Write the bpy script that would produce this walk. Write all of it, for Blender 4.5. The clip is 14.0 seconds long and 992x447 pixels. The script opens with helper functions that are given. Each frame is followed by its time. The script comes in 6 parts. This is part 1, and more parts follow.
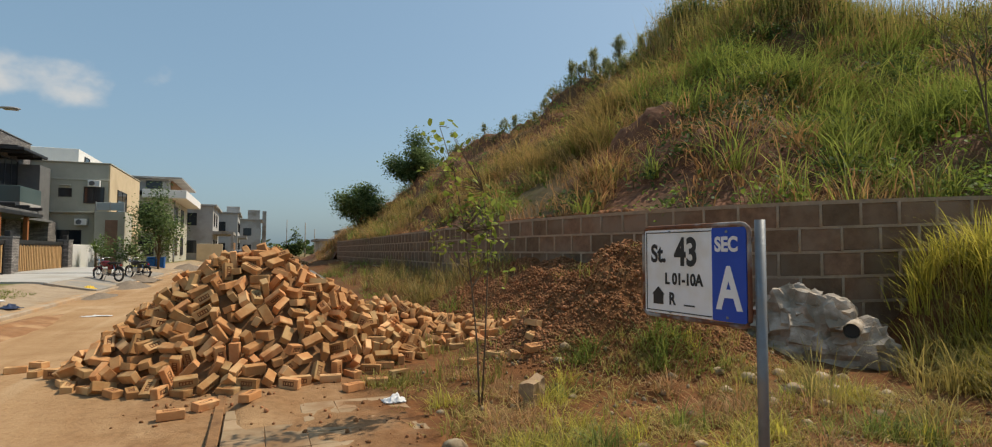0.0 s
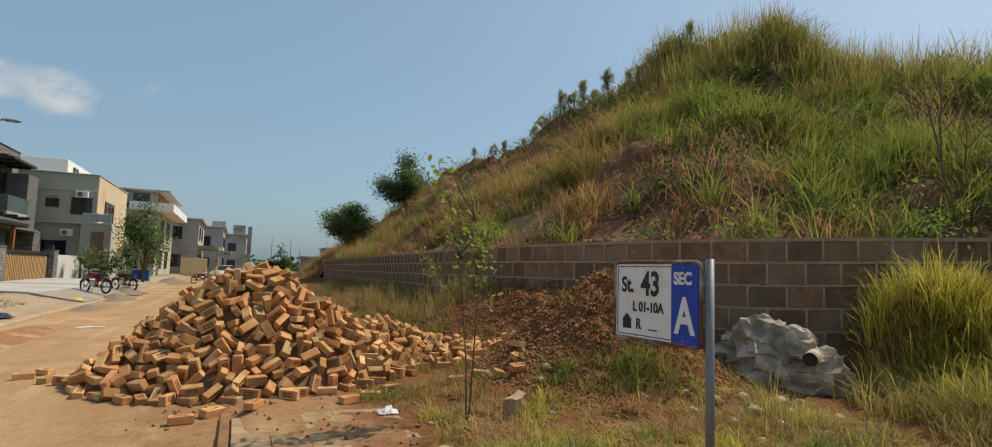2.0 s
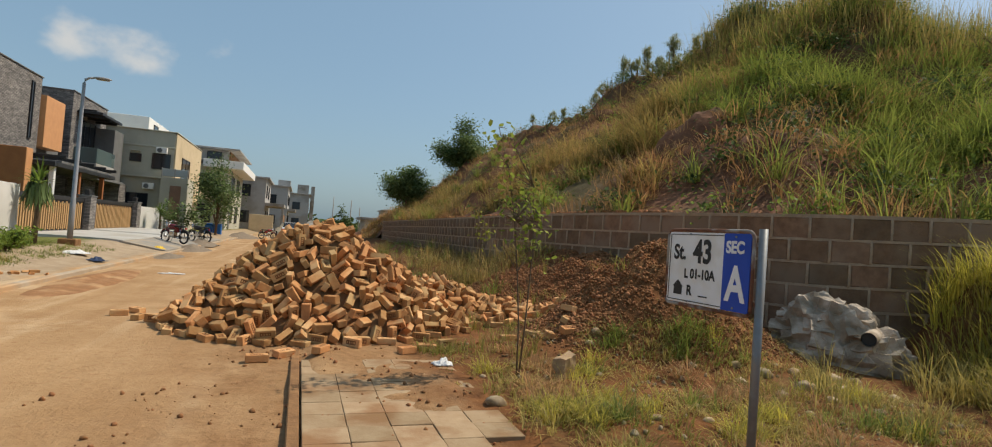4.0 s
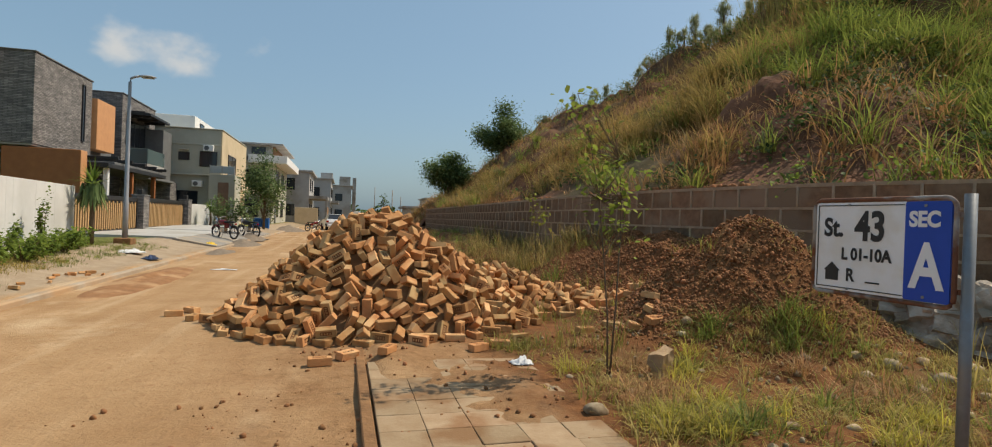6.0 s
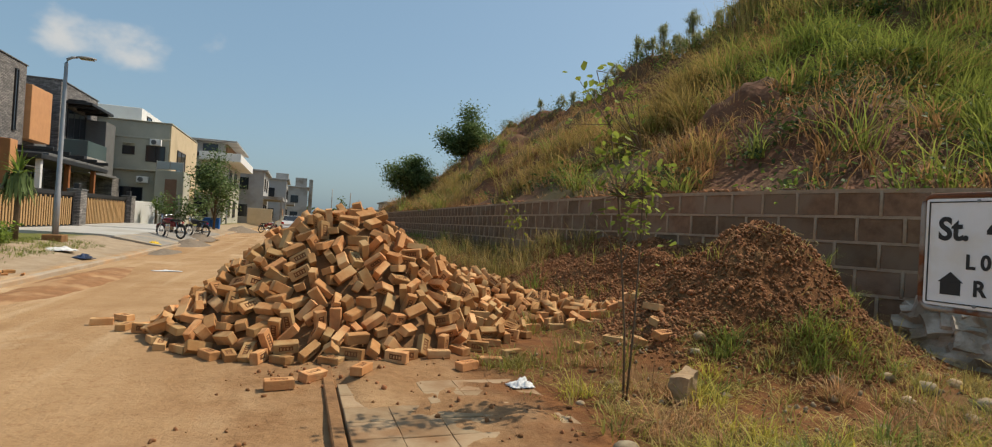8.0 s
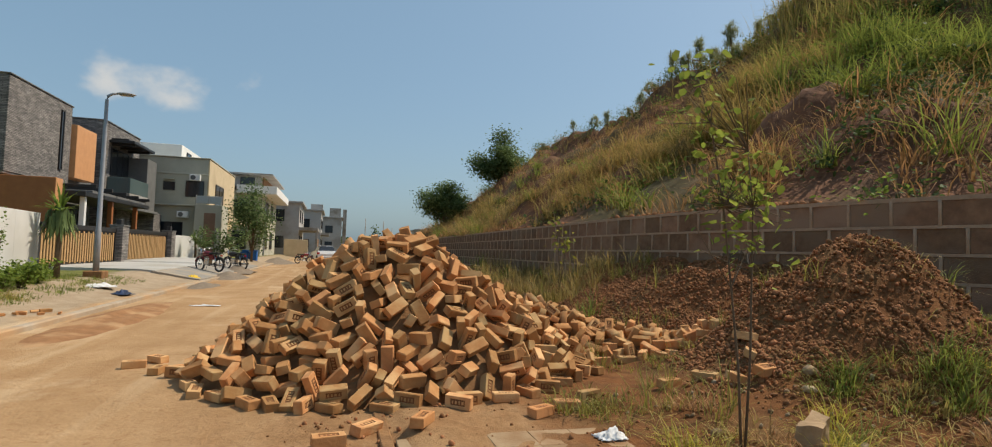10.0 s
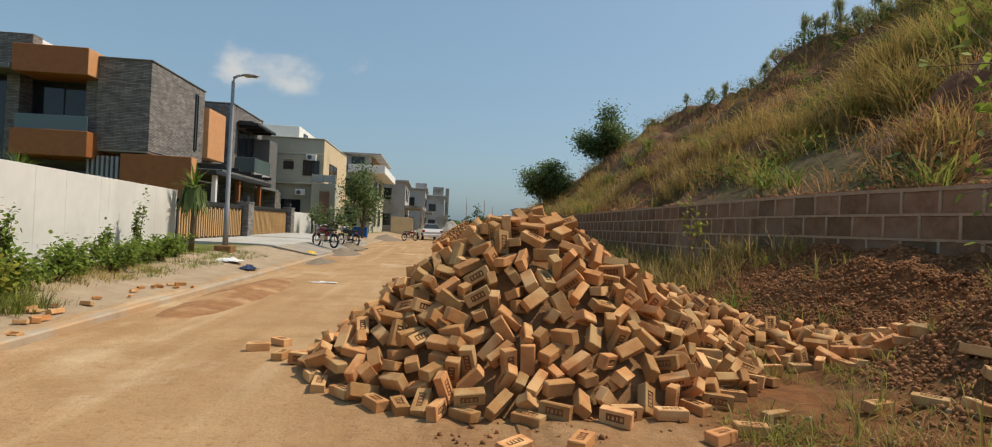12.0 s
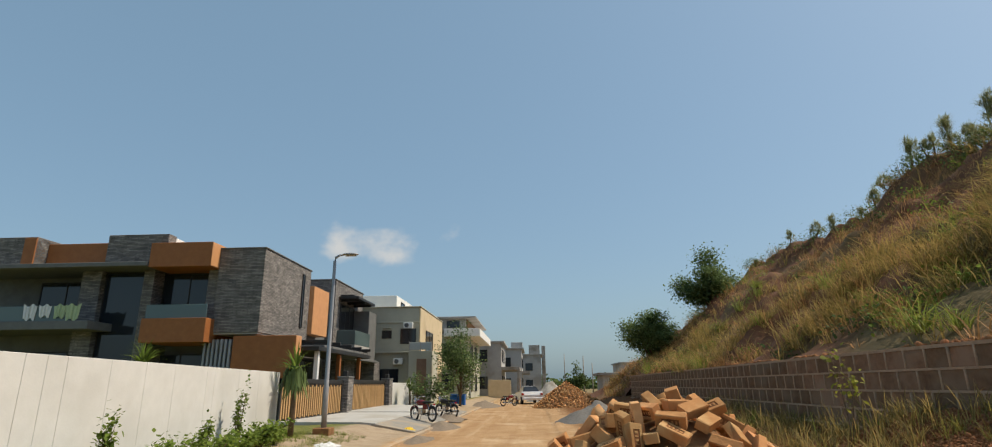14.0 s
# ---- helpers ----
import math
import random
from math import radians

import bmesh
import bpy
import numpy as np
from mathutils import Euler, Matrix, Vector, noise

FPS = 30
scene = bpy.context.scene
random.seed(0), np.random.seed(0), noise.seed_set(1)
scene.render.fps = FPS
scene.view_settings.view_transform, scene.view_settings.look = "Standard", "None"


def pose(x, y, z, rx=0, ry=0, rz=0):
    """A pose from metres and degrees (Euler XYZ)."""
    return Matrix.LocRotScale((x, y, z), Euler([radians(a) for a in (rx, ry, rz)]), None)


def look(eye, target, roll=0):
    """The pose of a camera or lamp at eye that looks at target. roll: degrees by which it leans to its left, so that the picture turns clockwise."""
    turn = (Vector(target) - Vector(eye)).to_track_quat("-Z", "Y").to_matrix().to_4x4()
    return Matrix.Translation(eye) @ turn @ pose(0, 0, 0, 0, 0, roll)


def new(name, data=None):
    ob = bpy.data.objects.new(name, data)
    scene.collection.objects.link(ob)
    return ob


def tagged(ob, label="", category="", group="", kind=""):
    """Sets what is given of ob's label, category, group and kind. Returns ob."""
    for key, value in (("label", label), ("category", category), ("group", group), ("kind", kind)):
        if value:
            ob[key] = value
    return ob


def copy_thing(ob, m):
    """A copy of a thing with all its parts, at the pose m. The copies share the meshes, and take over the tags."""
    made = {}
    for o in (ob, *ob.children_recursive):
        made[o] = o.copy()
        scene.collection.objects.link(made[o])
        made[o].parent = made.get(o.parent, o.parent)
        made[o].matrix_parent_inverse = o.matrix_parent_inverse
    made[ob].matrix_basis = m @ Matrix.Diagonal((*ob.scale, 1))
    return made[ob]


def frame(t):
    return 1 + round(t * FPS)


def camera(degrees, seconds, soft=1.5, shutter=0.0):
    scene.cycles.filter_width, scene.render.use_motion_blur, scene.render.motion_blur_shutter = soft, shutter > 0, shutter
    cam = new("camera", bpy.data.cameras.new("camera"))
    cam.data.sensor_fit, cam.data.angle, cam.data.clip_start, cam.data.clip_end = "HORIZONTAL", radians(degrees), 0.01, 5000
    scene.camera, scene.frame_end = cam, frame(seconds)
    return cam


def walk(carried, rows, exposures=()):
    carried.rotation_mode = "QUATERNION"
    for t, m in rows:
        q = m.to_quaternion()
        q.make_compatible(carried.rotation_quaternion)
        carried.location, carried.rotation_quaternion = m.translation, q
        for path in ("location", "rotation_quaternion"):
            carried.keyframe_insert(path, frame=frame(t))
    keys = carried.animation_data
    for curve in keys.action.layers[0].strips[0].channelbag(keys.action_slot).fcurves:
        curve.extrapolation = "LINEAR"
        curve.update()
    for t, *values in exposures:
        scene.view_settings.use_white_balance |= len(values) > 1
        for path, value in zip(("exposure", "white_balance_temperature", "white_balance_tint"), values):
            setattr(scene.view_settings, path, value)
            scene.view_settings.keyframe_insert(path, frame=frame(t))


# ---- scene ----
cam = camera(81.2, 14.0, soft=1.1)
PATH = [
    (0, (-0.158, 0.005, 1.401), (0.61, 1.849, 1.497), 0.1),
    (0.5, (-0.166, -0.113, 1.438), (0.477, 1.78, 1.472), 2.2),
    (1, (-0.226, -0.183, 1.448), (0.505, 1.677, 1.533), 2.4),
    (1.5, (-0.333, -0.31, 1.422), (0.453, 1.523, 1.566), 1.6),
    (2, (-0.394, -0.451, 1.428), (0.413, 1.371, 1.603), 1.8),
    (2.5, (-0.374, -0.668, 1.458), (0.391, 1.171, 1.636), 2.3),
    (3, (-0.432, -0.746, 1.428), (0.267, 1.122, 1.576), 2.7),
    (3.2, (-0.424, -0.747, 1.413), (0.259, 1.129, 1.536), 3.1),
    (5.3, (-0.553, -0.113, 1.369), (-0.036, 1.819, 1.378), 2.5),
    (5.5, (-0.55, -0.059, 1.365), (-0.057, 1.879, 1.389), 1.9),
    (6, (-0.605, 0.128, 1.355), (-0.093, 2.062, 1.348), 2.1),
    (6.5, (-0.608, 0.357, 1.329), (-0.043, 2.275, 1.298), 2.0),
    (7, (-0.604, 0.579, 1.314), (-0.023, 2.492, 1.275), 2.4),
    (7.2, (-0.624, 0.696, 1.294), (0.017, 2.59, 1.255), 2.7),
    (9.3, (-0.732, 1.368, 1.267), (-0.111, 3.264, 1.407), 3.7),
    (9.5, (-0.739, 1.498, 1.291), (-0.147, 3.404, 1.422), 1.5),
    (10, (-0.788, 1.662, 1.25), (-0.247, 3.584, 1.353), 1.7),
    (10.5, (-0.786, 1.906, 1.246), (-0.366, 3.861, 1.31), 2.6),
    (11, (-0.851, 2.111, 1.255), (-0.555, 4.089, 1.278), 2.7),
    (11.5, (-0.941, 2.296, 1.251), (-0.667, 4.277, 1.274), 2.9),
    (12, (-1.009, 2.452, 1.272), (-0.797, 4.441, 1.291), 2.6),
    (12.5, (-0.995, 2.676, 1.398), (-0.917, 4.671, 1.516), 0.0),
    (13, (-1.04, 2.828, 1.466), (-1.045, 4.814, 1.704), -0.2),
    (13.5, (-1.115, 2.95, 1.511), (-1.196, 4.899, 1.953), -0.5),
    (14, (-1.125, 3.047, 1.516), (-1.235, 4.969, 2.056), -0.5),
]
walk(cam, [(t, look(eye, target, roll)) for t, eye, target, roll in PATH], [(0, -0.1, 6900, 9)])

# ---- world, sun, exposure ----
SUN_AZ, SUN_EL = radians(82), radians(55)      # azimuth from +y towards +x
world = bpy.data.worlds.new("world")
scene.world = world
world.use_nodes = True
wn = world.node_tree.nodes
sky = wn.new("ShaderNodeTexSky")
sky.sky_type = "NISHITA"
sky.sun_disc = False
sky.sun_elevation, sky.sun_rotation = SUN_EL, SUN_AZ
sky.air_density, sky.dust_density, sky.ozone_density = 1.1, 2.4, 4.0
wn["Background"].inputs["Strength"].default_value = 0.131
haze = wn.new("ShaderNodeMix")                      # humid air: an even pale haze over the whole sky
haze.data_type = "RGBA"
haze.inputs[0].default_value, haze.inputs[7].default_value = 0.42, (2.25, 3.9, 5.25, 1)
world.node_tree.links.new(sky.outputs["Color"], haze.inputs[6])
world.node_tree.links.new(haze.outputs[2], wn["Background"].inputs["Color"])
sun = new("sun", bpy.data.lights.new("sun", "SUN"))
sun.data.energy, sun.data.angle, sun.data.color = 4.4, radians(0.6), (1.0, 0.91, 0.77)
to_sun = Vector((math.sin(SUN_AZ) * math.cos(SUN_EL), math.cos(SUN_AZ) * math.cos(SUN_EL), math.sin(SUN_EL)))
sun.matrix_world = look(to_sun * 50, (0, 0, 0))


# ---- materials ----
def mat(name, c1, c2, scale=4.0, rough=0.85, bump=0.2, fine=40.0, spread=0.0, metal=0.0, c3=None, big=0.5, island=False, spec=0.3, leaf=0.0):
    """A surface of two mottled colours, a third in large stains, fine relief, and a brightness that differs from piece to piece."""
    m = bpy.data.materials.new(name)
    m.use_nodes = True
    n, l = m.node_tree.nodes, m.node_tree.links
    p = n["Principled BSDF"]
    geo = n.new("ShaderNodeNewGeometry")
    a = n.new("ShaderNodeTexNoise")
    a.inputs["Scale"].default_value, a.inputs["Detail"].default_value, a.inputs["Roughness"].default_value = scale, 6, 0.65
    l.new(geo.outputs["Position"], a.inputs["Vector"])
    ramp = n.new("ShaderNodeValToRGB")
    ramp.color_ramp.elements[0].position, ramp.color_ramp.elements[1].position = 0.32, 0.68
    ramp.color_ramp.elements[0].color, ramp.color_ramp.elements[1].color = (*c1, 1), (*c2, 1)
    l.new(a.outputs["Fac"], ramp.inputs["Fac"])
    col = ramp.outputs["Color"]
    if c3:
        b = n.new("ShaderNodeTexNoise")
        b.inputs["Scale"].default_value, b.inputs["Detail"].default_value = big, 5
        l.new(geo.outputs["Position"], b.inputs["Vector"])
        r = n.new("ShaderNodeMapRange")
        r.inputs["From Min"].default_value, r.inputs["From Max"].default_value = 0.48, 0.62
        l.new(b.outputs["Fac"], r.inputs["Value"])
        mix = n.new("ShaderNodeMix")
        mix.data_type = "RGBA"
        l.new(r.outputs["Result"], mix.inputs[0])
        l.new(col, mix.inputs[6])
        mix.inputs[7].default_value = (*c3, 1)
        col = mix.outputs[2]
    if spread:
        hsv = n.new("ShaderNodeHueSaturation")
        src = geo.outputs["Random Per Island"] if island else n.new("ShaderNodeObjectInfo").outputs["Random"]
        r = n.new("ShaderNodeMapRange")
        r.inputs["To Min"].default_value, r.inputs["To Max"].default_value = 1 - spread, 1 + spread
        l.new(src, r.inputs["Value"])
        l.new(r.outputs["Result"], hsv.inputs["Value"])
        r2 = n.new("ShaderNodeMapRange")
        r2.inputs["To Min"].default_value, r2.inputs["To Max"].default_value = 0.5 + 0.018 * spread, 0.5 - 0.018 * spread
        l.new(src, r2.inputs["Value"])
        l.new(r2.outputs["Result"], hsv.inputs["Hue"])
        l.new(col, hsv.inputs["Color"])
        col = hsv.outputs["Color"]
    l.new(col, p.inputs["Base Color"])
    p.inputs["Roughness"].default_value, p.inputs["Metallic"].default_value, p.inputs["Specular IOR Level"].default_value = rough, metal, spec
    if bump:
        f = n.new("ShaderNodeTexNoise")
        f.inputs["Scale"].default_value, f.inputs["Detail"].default_value = fine, 5
        l.new(geo.outputs["Position"], f.inputs["Vector"])
        bp = n.new("ShaderNodeBump")
        bp.inputs["Strength"].default_value, bp.inputs["Distance"].default_value = bump, 0.5 / fine
        l.new(f.outputs["Fac"], bp.inputs["Height"])
        l.new(bp.outputs["Normal"], p.inputs["Normal"])
    if leaf:
        t = n.new("ShaderNodeBsdfTranslucent")
        l.new(col, t.inputs["Color"])
        ms = n.new("ShaderNodeMixShader")
        ms.inputs[0].default_value = leaf
        l.new(p.outputs[0], ms.inputs[1])
        l.new(t.outputs[0], ms.inputs[2])
        l.new(ms.outputs[0], n["Material Output"].inputs["Surface"])
    return m


def glass(name, tint, rough=0.05):
    m = bpy.data.materials.new(name)
    m.use_nodes = True
    p = m.node_tree.nodes["Principled BSDF"]
    p.inputs["Base Color"].default_value = (*tint, 1)
    p.inputs["Roughness"].default_value = rough
    p.inputs["Specular IOR Level"].default_value = 0.6
    return m


M = dict(
    brick=mat("fired_brick", (0.53, 0.265, 0.104), (0.40, 0.18, 0.066), 7, 0.92, 0.5, 70, 0.28, c3=(0.56, 0.34, 0.155), big=4),
    brick_joined=mat("fired_brick_joined", (0.53, 0.265, 0.104), (0.40, 0.18, 0.066), 7, 0.92, 0.5, 70, 0.28, c3=(0.56, 0.34, 0.155), big=4, island=True),
    # brick colour darkened for the frog floor, the hollow's shade painted in
    frog_shade=mat("brick_frog_shade", (0.27, 0.12, 0.05), (0.17, 0.07, 0.03), 30, 0.95, 0.3, 90),
    # mottled dark brown for heap filler, kerb, lamp footing and some walls
    core=mat("dark_brown_mottle", (0.30, 0.16, 0.07), (0.16, 0.08, 0.035), 6, 0.95, 0.6, 30),
    block=mat("stone_block", (0.25, 0.145, 0.083), (0.15, 0.084, 0.048), 7, 0.93, 0.6, 45, 0.25, c3=(0.235, 0.155, 0.10), big=1.3),
    mortar=mat("mortar", (0.43, 0.305, 0.205), (0.31, 0.215, 0.14), 9, 0.95, 0.4, 70),
    concrete=mat("concrete", (0.36, 0.34, 0.31), (0.27, 0.25, 0.22), 5, 0.9, 0.25, 40, c3=(0.22, 0.19, 0.15), big=0.8),
    plaster=mat("white_plaster", (0.66, 0.655, 0.635), (0.60, 0.595, 0.575), 3, 0.88, 0.1, 30, c3=(0.53, 0.52, 0.49), big=0.35),
    hillsoil=mat("hill_soil", (0.20, 0.088, 0.044), (0.098, 0.043, 0.023), 1.6, 0.97, 0.8, 9, c3=(0.12, 0.085, 0.035), big=0.22),
    greyrender=mat("grey_render", (0.43, 0.415, 0.395), (0.38, 0.365, 0.345), 2, 0.9, 0.1, 20, c3=(0.31, 0.29, 0.26), big=0.4),
    darkgrey=mat("dark_grey_render", (0.17, 0.17, 0.165), (0.13, 0.13, 0.127), 2, 0.85, 0.1, 20),
    khaki=mat("khaki_render", (0.48, 0.46, 0.37), (0.43, 0.41, 0.325), 2, 0.9, 0.1, 20, c3=(0.40, 0.375, 0.30), big=0.4),
    cream=mat("cream_render", (0.62, 0.50, 0.33), (0.55, 0.44, 0.28), 2, 0.9, 0.1, 20, c3=(0.5, 0.39, 0.25), big=0.4),
    terracotta=mat("brown_door", (0.26, 0.15, 0.10), (0.21, 0.12, 0.08), 4, 0.7, 0.05, 30),
    glassclear=glass("pale_rail_glass", (0.36, 0.38, 0.37), 0.12),
    orange=mat("orange_cladding", (0.36, 0.135, 0.045), (0.29, 0.105, 0.036), 3, 0.55, 0.05, 25),
    # lighter copy of the orange cladding: sunlight put into the colour of street-facing faces
    orange_lit=mat("orange_cladding_lit", (0.62, 0.31, 0.14), (0.54, 0.26, 0.115), 3, 0.6, 0.05, 25),
    white=mat("white_paint", (0.80, 0.79, 0.76), (0.74, 0.73, 0.70), 2, 0.7, 0.05, 20),
    black=mat("black_metal", (0.022, 0.021, 0.021), (0.032, 0.03, 0.029), 6, 0.5, 0.05, 40),
    glassdark=glass("dark_window_glass", (0.018, 0.022, 0.028)),
    glassrail=glass("tinted_glass", (0.09, 0.13, 0.13), 0.08),
    wood=mat("gate_timber", (0.50, 0.31, 0.14), (0.40, 0.235, 0.10), 6, 0.7, 0.15, 40, 0.12),
    galv=mat("galvanised_steel", (0.24, 0.255, 0.265), (0.18, 0.19, 0.20), 12, 0.5, 0.1, 60, metal=0.6, c3=(0.24, 0.22, 0.20), big=3),
    lampgrey=mat("lamp_grey_paint", (0.33, 0.34, 0.36), (0.28, 0.29, 0.31), 5, 0.5, 0.05, 40, metal=0.2),
    signwhite=mat("sign_white", (0.78, 0.78, 0.79), (0.72, 0.72, 0.73), 5, 0.4, 0.03, 40, c3=(0.70, 0.68, 0.65), big=6),
    signblue=mat("sign_blue", (0.012, 0.065, 0.42), (0.010, 0.055, 0.36), 6, 0.4, 0.03, 40),
    signblack=mat("sign_black", (0.02, 0.02, 0.022), (0.03, 0.03, 0.03), 6, 0.5, 0.0),
    rust=mat("rusty_steel", (0.20, 0.085, 0.045), (0.10, 0.045, 0.028), 14, 0.85, 0.4, 60, c3=(0.32, 0.30, 0.28), big=7),
)


def strip_stone():
    """Thin split-stone strips in courses, each of its own grey."""
    m = bpy.data.materials.new("slate_strip")
    m.use_nodes = True
    n, l = m.node_tree.nodes, m.node_tree.links
    p = n["Principled BSDF"]
    geo, sep, com, add = n.new("ShaderNodeNewGeometry"), n.new("ShaderNodeSeparateXYZ"), n.new("ShaderNodeCombineXYZ"), n.new("ShaderNodeMath")
    l.new(geo.outputs["Position"], sep.inputs[0])
    l.new(sep.outputs[0], add.inputs[0])
    l.new(sep.outputs[1], add.inputs[1])
    l.new(add.outputs[0], com.inputs[0])
    l.new(sep.outputs[2], com.inputs[1])
    b = n.new("ShaderNodeTexBrick")
    for k, v in (("Scale", 1.0), ("Mortar Size", 0.008), ("Brick Width", 0.34), ("Row Height", 0.065), ("Bias", -0.1)):
        b.inputs[k].default_value = v
    b.inputs["Color1"].default_value, b.inputs["Color2"].default_value, b.inputs["Mortar"].default_value = (0.27, 0.245, 0.225, 1), (0.12, 0.11, 0.105, 1), (0.05, 0.046, 0.043, 1)
    l.new(com.outputs[0], b.inputs["Vector"])
    z = n.new("ShaderNodeTexNoise")
    z.inputs["Scale"].default_value = 3.0
    l.new(geo.outputs["Position"], z.inputs["Vector"])
    mx = n.new("ShaderNodeMix")
    mx.data_type, mx.blend_type = "RGBA", "OVERLAY"
    mx.inputs[0].default_value = 0.6
    l.new(b.outputs["Color"], mx.inputs[6])
    l.new(z.outputs["Fac"], mx.inputs[7])
    l.new(mx.outputs[2], p.inputs["Base Color"])
    p.inputs["Roughness"].default_value = 0.85
    bp = n.new("ShaderNodeBump")
    bp.inputs["Strength"].default_value, bp.inputs["Distance"].default_value = 0.8, 0.03
    l.new(b.outputs["Color"], bp.inputs["Height"])
    l.new(bp.outputs["Normal"], p.inputs["Normal"])
    return m


M["slate"] = strip_stone()


# ---- mesh helpers ----
def link(name, me, material, parent=None, label=""):
    ob = new(name, me)
    if material is not None and not me.materials:
        me.materials.append(material)
    if parent is not None:
        ob.parent = parent
    return tagged(ob, label)


def part(name, bm, material, parent=None, label=""):
    me = bpy.data.meshes.new(name)
    bm.to_mesh(me)
    bm.free()
    return link(name, me, material, parent, label)


def empty(name, label, category, at=(0, 0, 0), rz=0, group="", kind=""):
    ob = new(name)
    ob.matrix_world = pose(*at, 0, 0, rz)
    return tagged(ob, label, category, group, kind)


def box(x0, x1, y0, y1, z0, z1, bevel=0.0, bm=None):
    """A block between six planes, its edges bevelled."""
    own = bm is None
    bm = bmesh.new() if own else bm
    vs = bmesh.ops.create_cube(bm, size=1.0)["verts"]
    bmesh.ops.transform(bm, verts=vs, matrix=Matrix.Translation(((x0 + x1) / 2, (y0 + y1) / 2, (z0 + z1) / 2)) @ Matrix.Diagonal((x1 - x0, y1 - y0, z1 - z0, 1)))
    if bevel:
        es = list({e for v in vs for e in v.link_edges})
        bmesh.ops.bevel(bm, geom=es, offset=bevel, segments=1, affect="EDGES")
    return bm


def tube(path, radii, sides=8, bm=None, cap=True):
    """A round bar along a path of points, its radius given at each."""
    bm = bm or bmesh.new()
    path = [Vector(p) for p in path]
    rings = []
    for i, p in enumerate(path):
        d = (path[min(i + 1, len(path) - 1)] - path[max(i - 1, 0)]).normalized()
        u = d.cross(Vector((0, 0, 1)) if abs(d.z) < 0.9 else Vector((1, 0, 0))).normalized()
        v = d.cross(u)
        r = float(radii[i] if hasattr(radii, "__len__") else radii)
        rings.append([bm.verts.new(p + r * (math.cos(k * math.tau / sides) * u + math.sin(k * math.tau / sides) * v)) for k in range(sides)])
    for a, b in zip(rings, rings[1:]):
        for k in range(sides):
            f = bm.faces.new((a[k], a[(k + 1) % sides], b[(k + 1) % sides], b[k]))
            f.smooth = True
    if cap:
        bm.faces.new(rings[0][::-1])
        bm.faces.new(rings[-1])
    return bm


def raw_mesh(name, verts, faces_flat, corners, smooth=False):
    """A mesh from arrays: vertices, the corners' vertex numbers, and the corner count of each face."""
    me = bpy.data.meshes.new(name)
    verts = np.asarray(verts, np.float32)
    faces_flat = np.asarray(faces_flat, np.int32)
    corners = np.asarray(corners, np.int32)
    me.vertices.add(len(verts))
    me.vertices.foreach_set("co", verts.ravel())
    me.loops.add(len(faces_flat))
    me.loops.foreach_set("vertex_index", faces_flat)
    me.polygons.add(len(corners))
    me.polygons.foreach_set("loop_start", np.concatenate(([0], np.cumsum(corners)[:-1])).astype(np.int32))
    if smooth:
        me.polygons.foreach_set("use_smooth", np.ones(len(corners), bool))
    me.update(calc_edges=True)
    return me


def grid_mesh(name, xs, ys, zfun):
    X, Y = np.meshgrid(xs, ys, indexing="ij")
    Z = zfun(X, Y)
    n, m = X.shape
    i = np.arange(n * m).reshape(n, m)
    q = np.stack((i[:-1, :-1], i[1:, :-1], i[1:, 1:], i[:-1, 1:]), -1).reshape(-1, 4)
    return raw_mesh(name, np.stack((X, Y, Z), -1).reshape(-1, 3), q.ravel(), np.full(len(q), 4), True)


def vnoise(x, y, seed=0):
    """Smooth value noise on arrays, -1 to 1."""
    r = np.random.RandomState(seed).rand(64, 64)
    xi, yi = np.floor(x).astype(int), np.floor(y).astype(int)
    fx, fy = x - xi, y - yi
    fx, fy = fx * fx * (3 - 2 * fx), fy * fy * (3 - 2 * fy)
    g = lambda a, b: r[a % 64, b % 64]
    return 2 * ((g(xi, yi) * (1 - fx) + g(xi + 1, yi) * fx) * (1 - fy) + (g(xi, yi + 1) * (1 - fx) + g(xi + 1, yi + 1) * fx) * fy) - 1


def fbm(x, y, seed=0, octaves=4):
    return sum(vnoise(x * 2**o, y * 2**o, seed + o) / 2**o for o in range(octaves)) / 1.6


def smooth(a, b, x):
    t = np.clip((x - a) / (b - a), 0, 1)
    return t * t * (3 - 2 * t)


# ---- the line of the retaining wall ----
WALL_TOP = 2.05
WALL_PTS = [(16.0, 1.5), (12.0, 3.4), (9.3, 4.45), (7.6, 5.05), (6.3, 5.95), (5.45, 8.6), (5.0, 12.0), (5.0, 20.0), (5.2, 42.0)]


def spline(pts, step=0.05):
    P = np.array(pts, float)
    out = []
    for i in range(len(P) - 1):
        p0, p1, p2, p3 = P[max(i - 1, 0)], P[i], P[i + 1], P[min(i + 2, len(P) - 1)]
        m1, m2 = (p2 - p0) / 2, (p3 - p1) / 2
        k = max(2, int(np.linalg.norm(p2 - p1) / step))
        t = np.linspace(0, 1, k, endpoint=False)[:, None]
        out.append((2 * t**3 - 3 * t**2 + 1) * p1 + (t**3 - 2 * t**2 + t) * m1 + (-2 * t**3 + 3 * t**2) * p2 + (t**3 - t**2) * m2)
    out.append(P[-1:])
    return np.concatenate(out)


WLINE = spline(WALL_PTS)
WARC = np.concatenate(([0], np.cumsum(np.linalg.norm(np.diff(WLINE, axis=0), axis=1))))
WY, WX = WLINE[:, 1], WLINE[:, 0]


def wall_x(y):
    return np.interp(y, WY, WX)


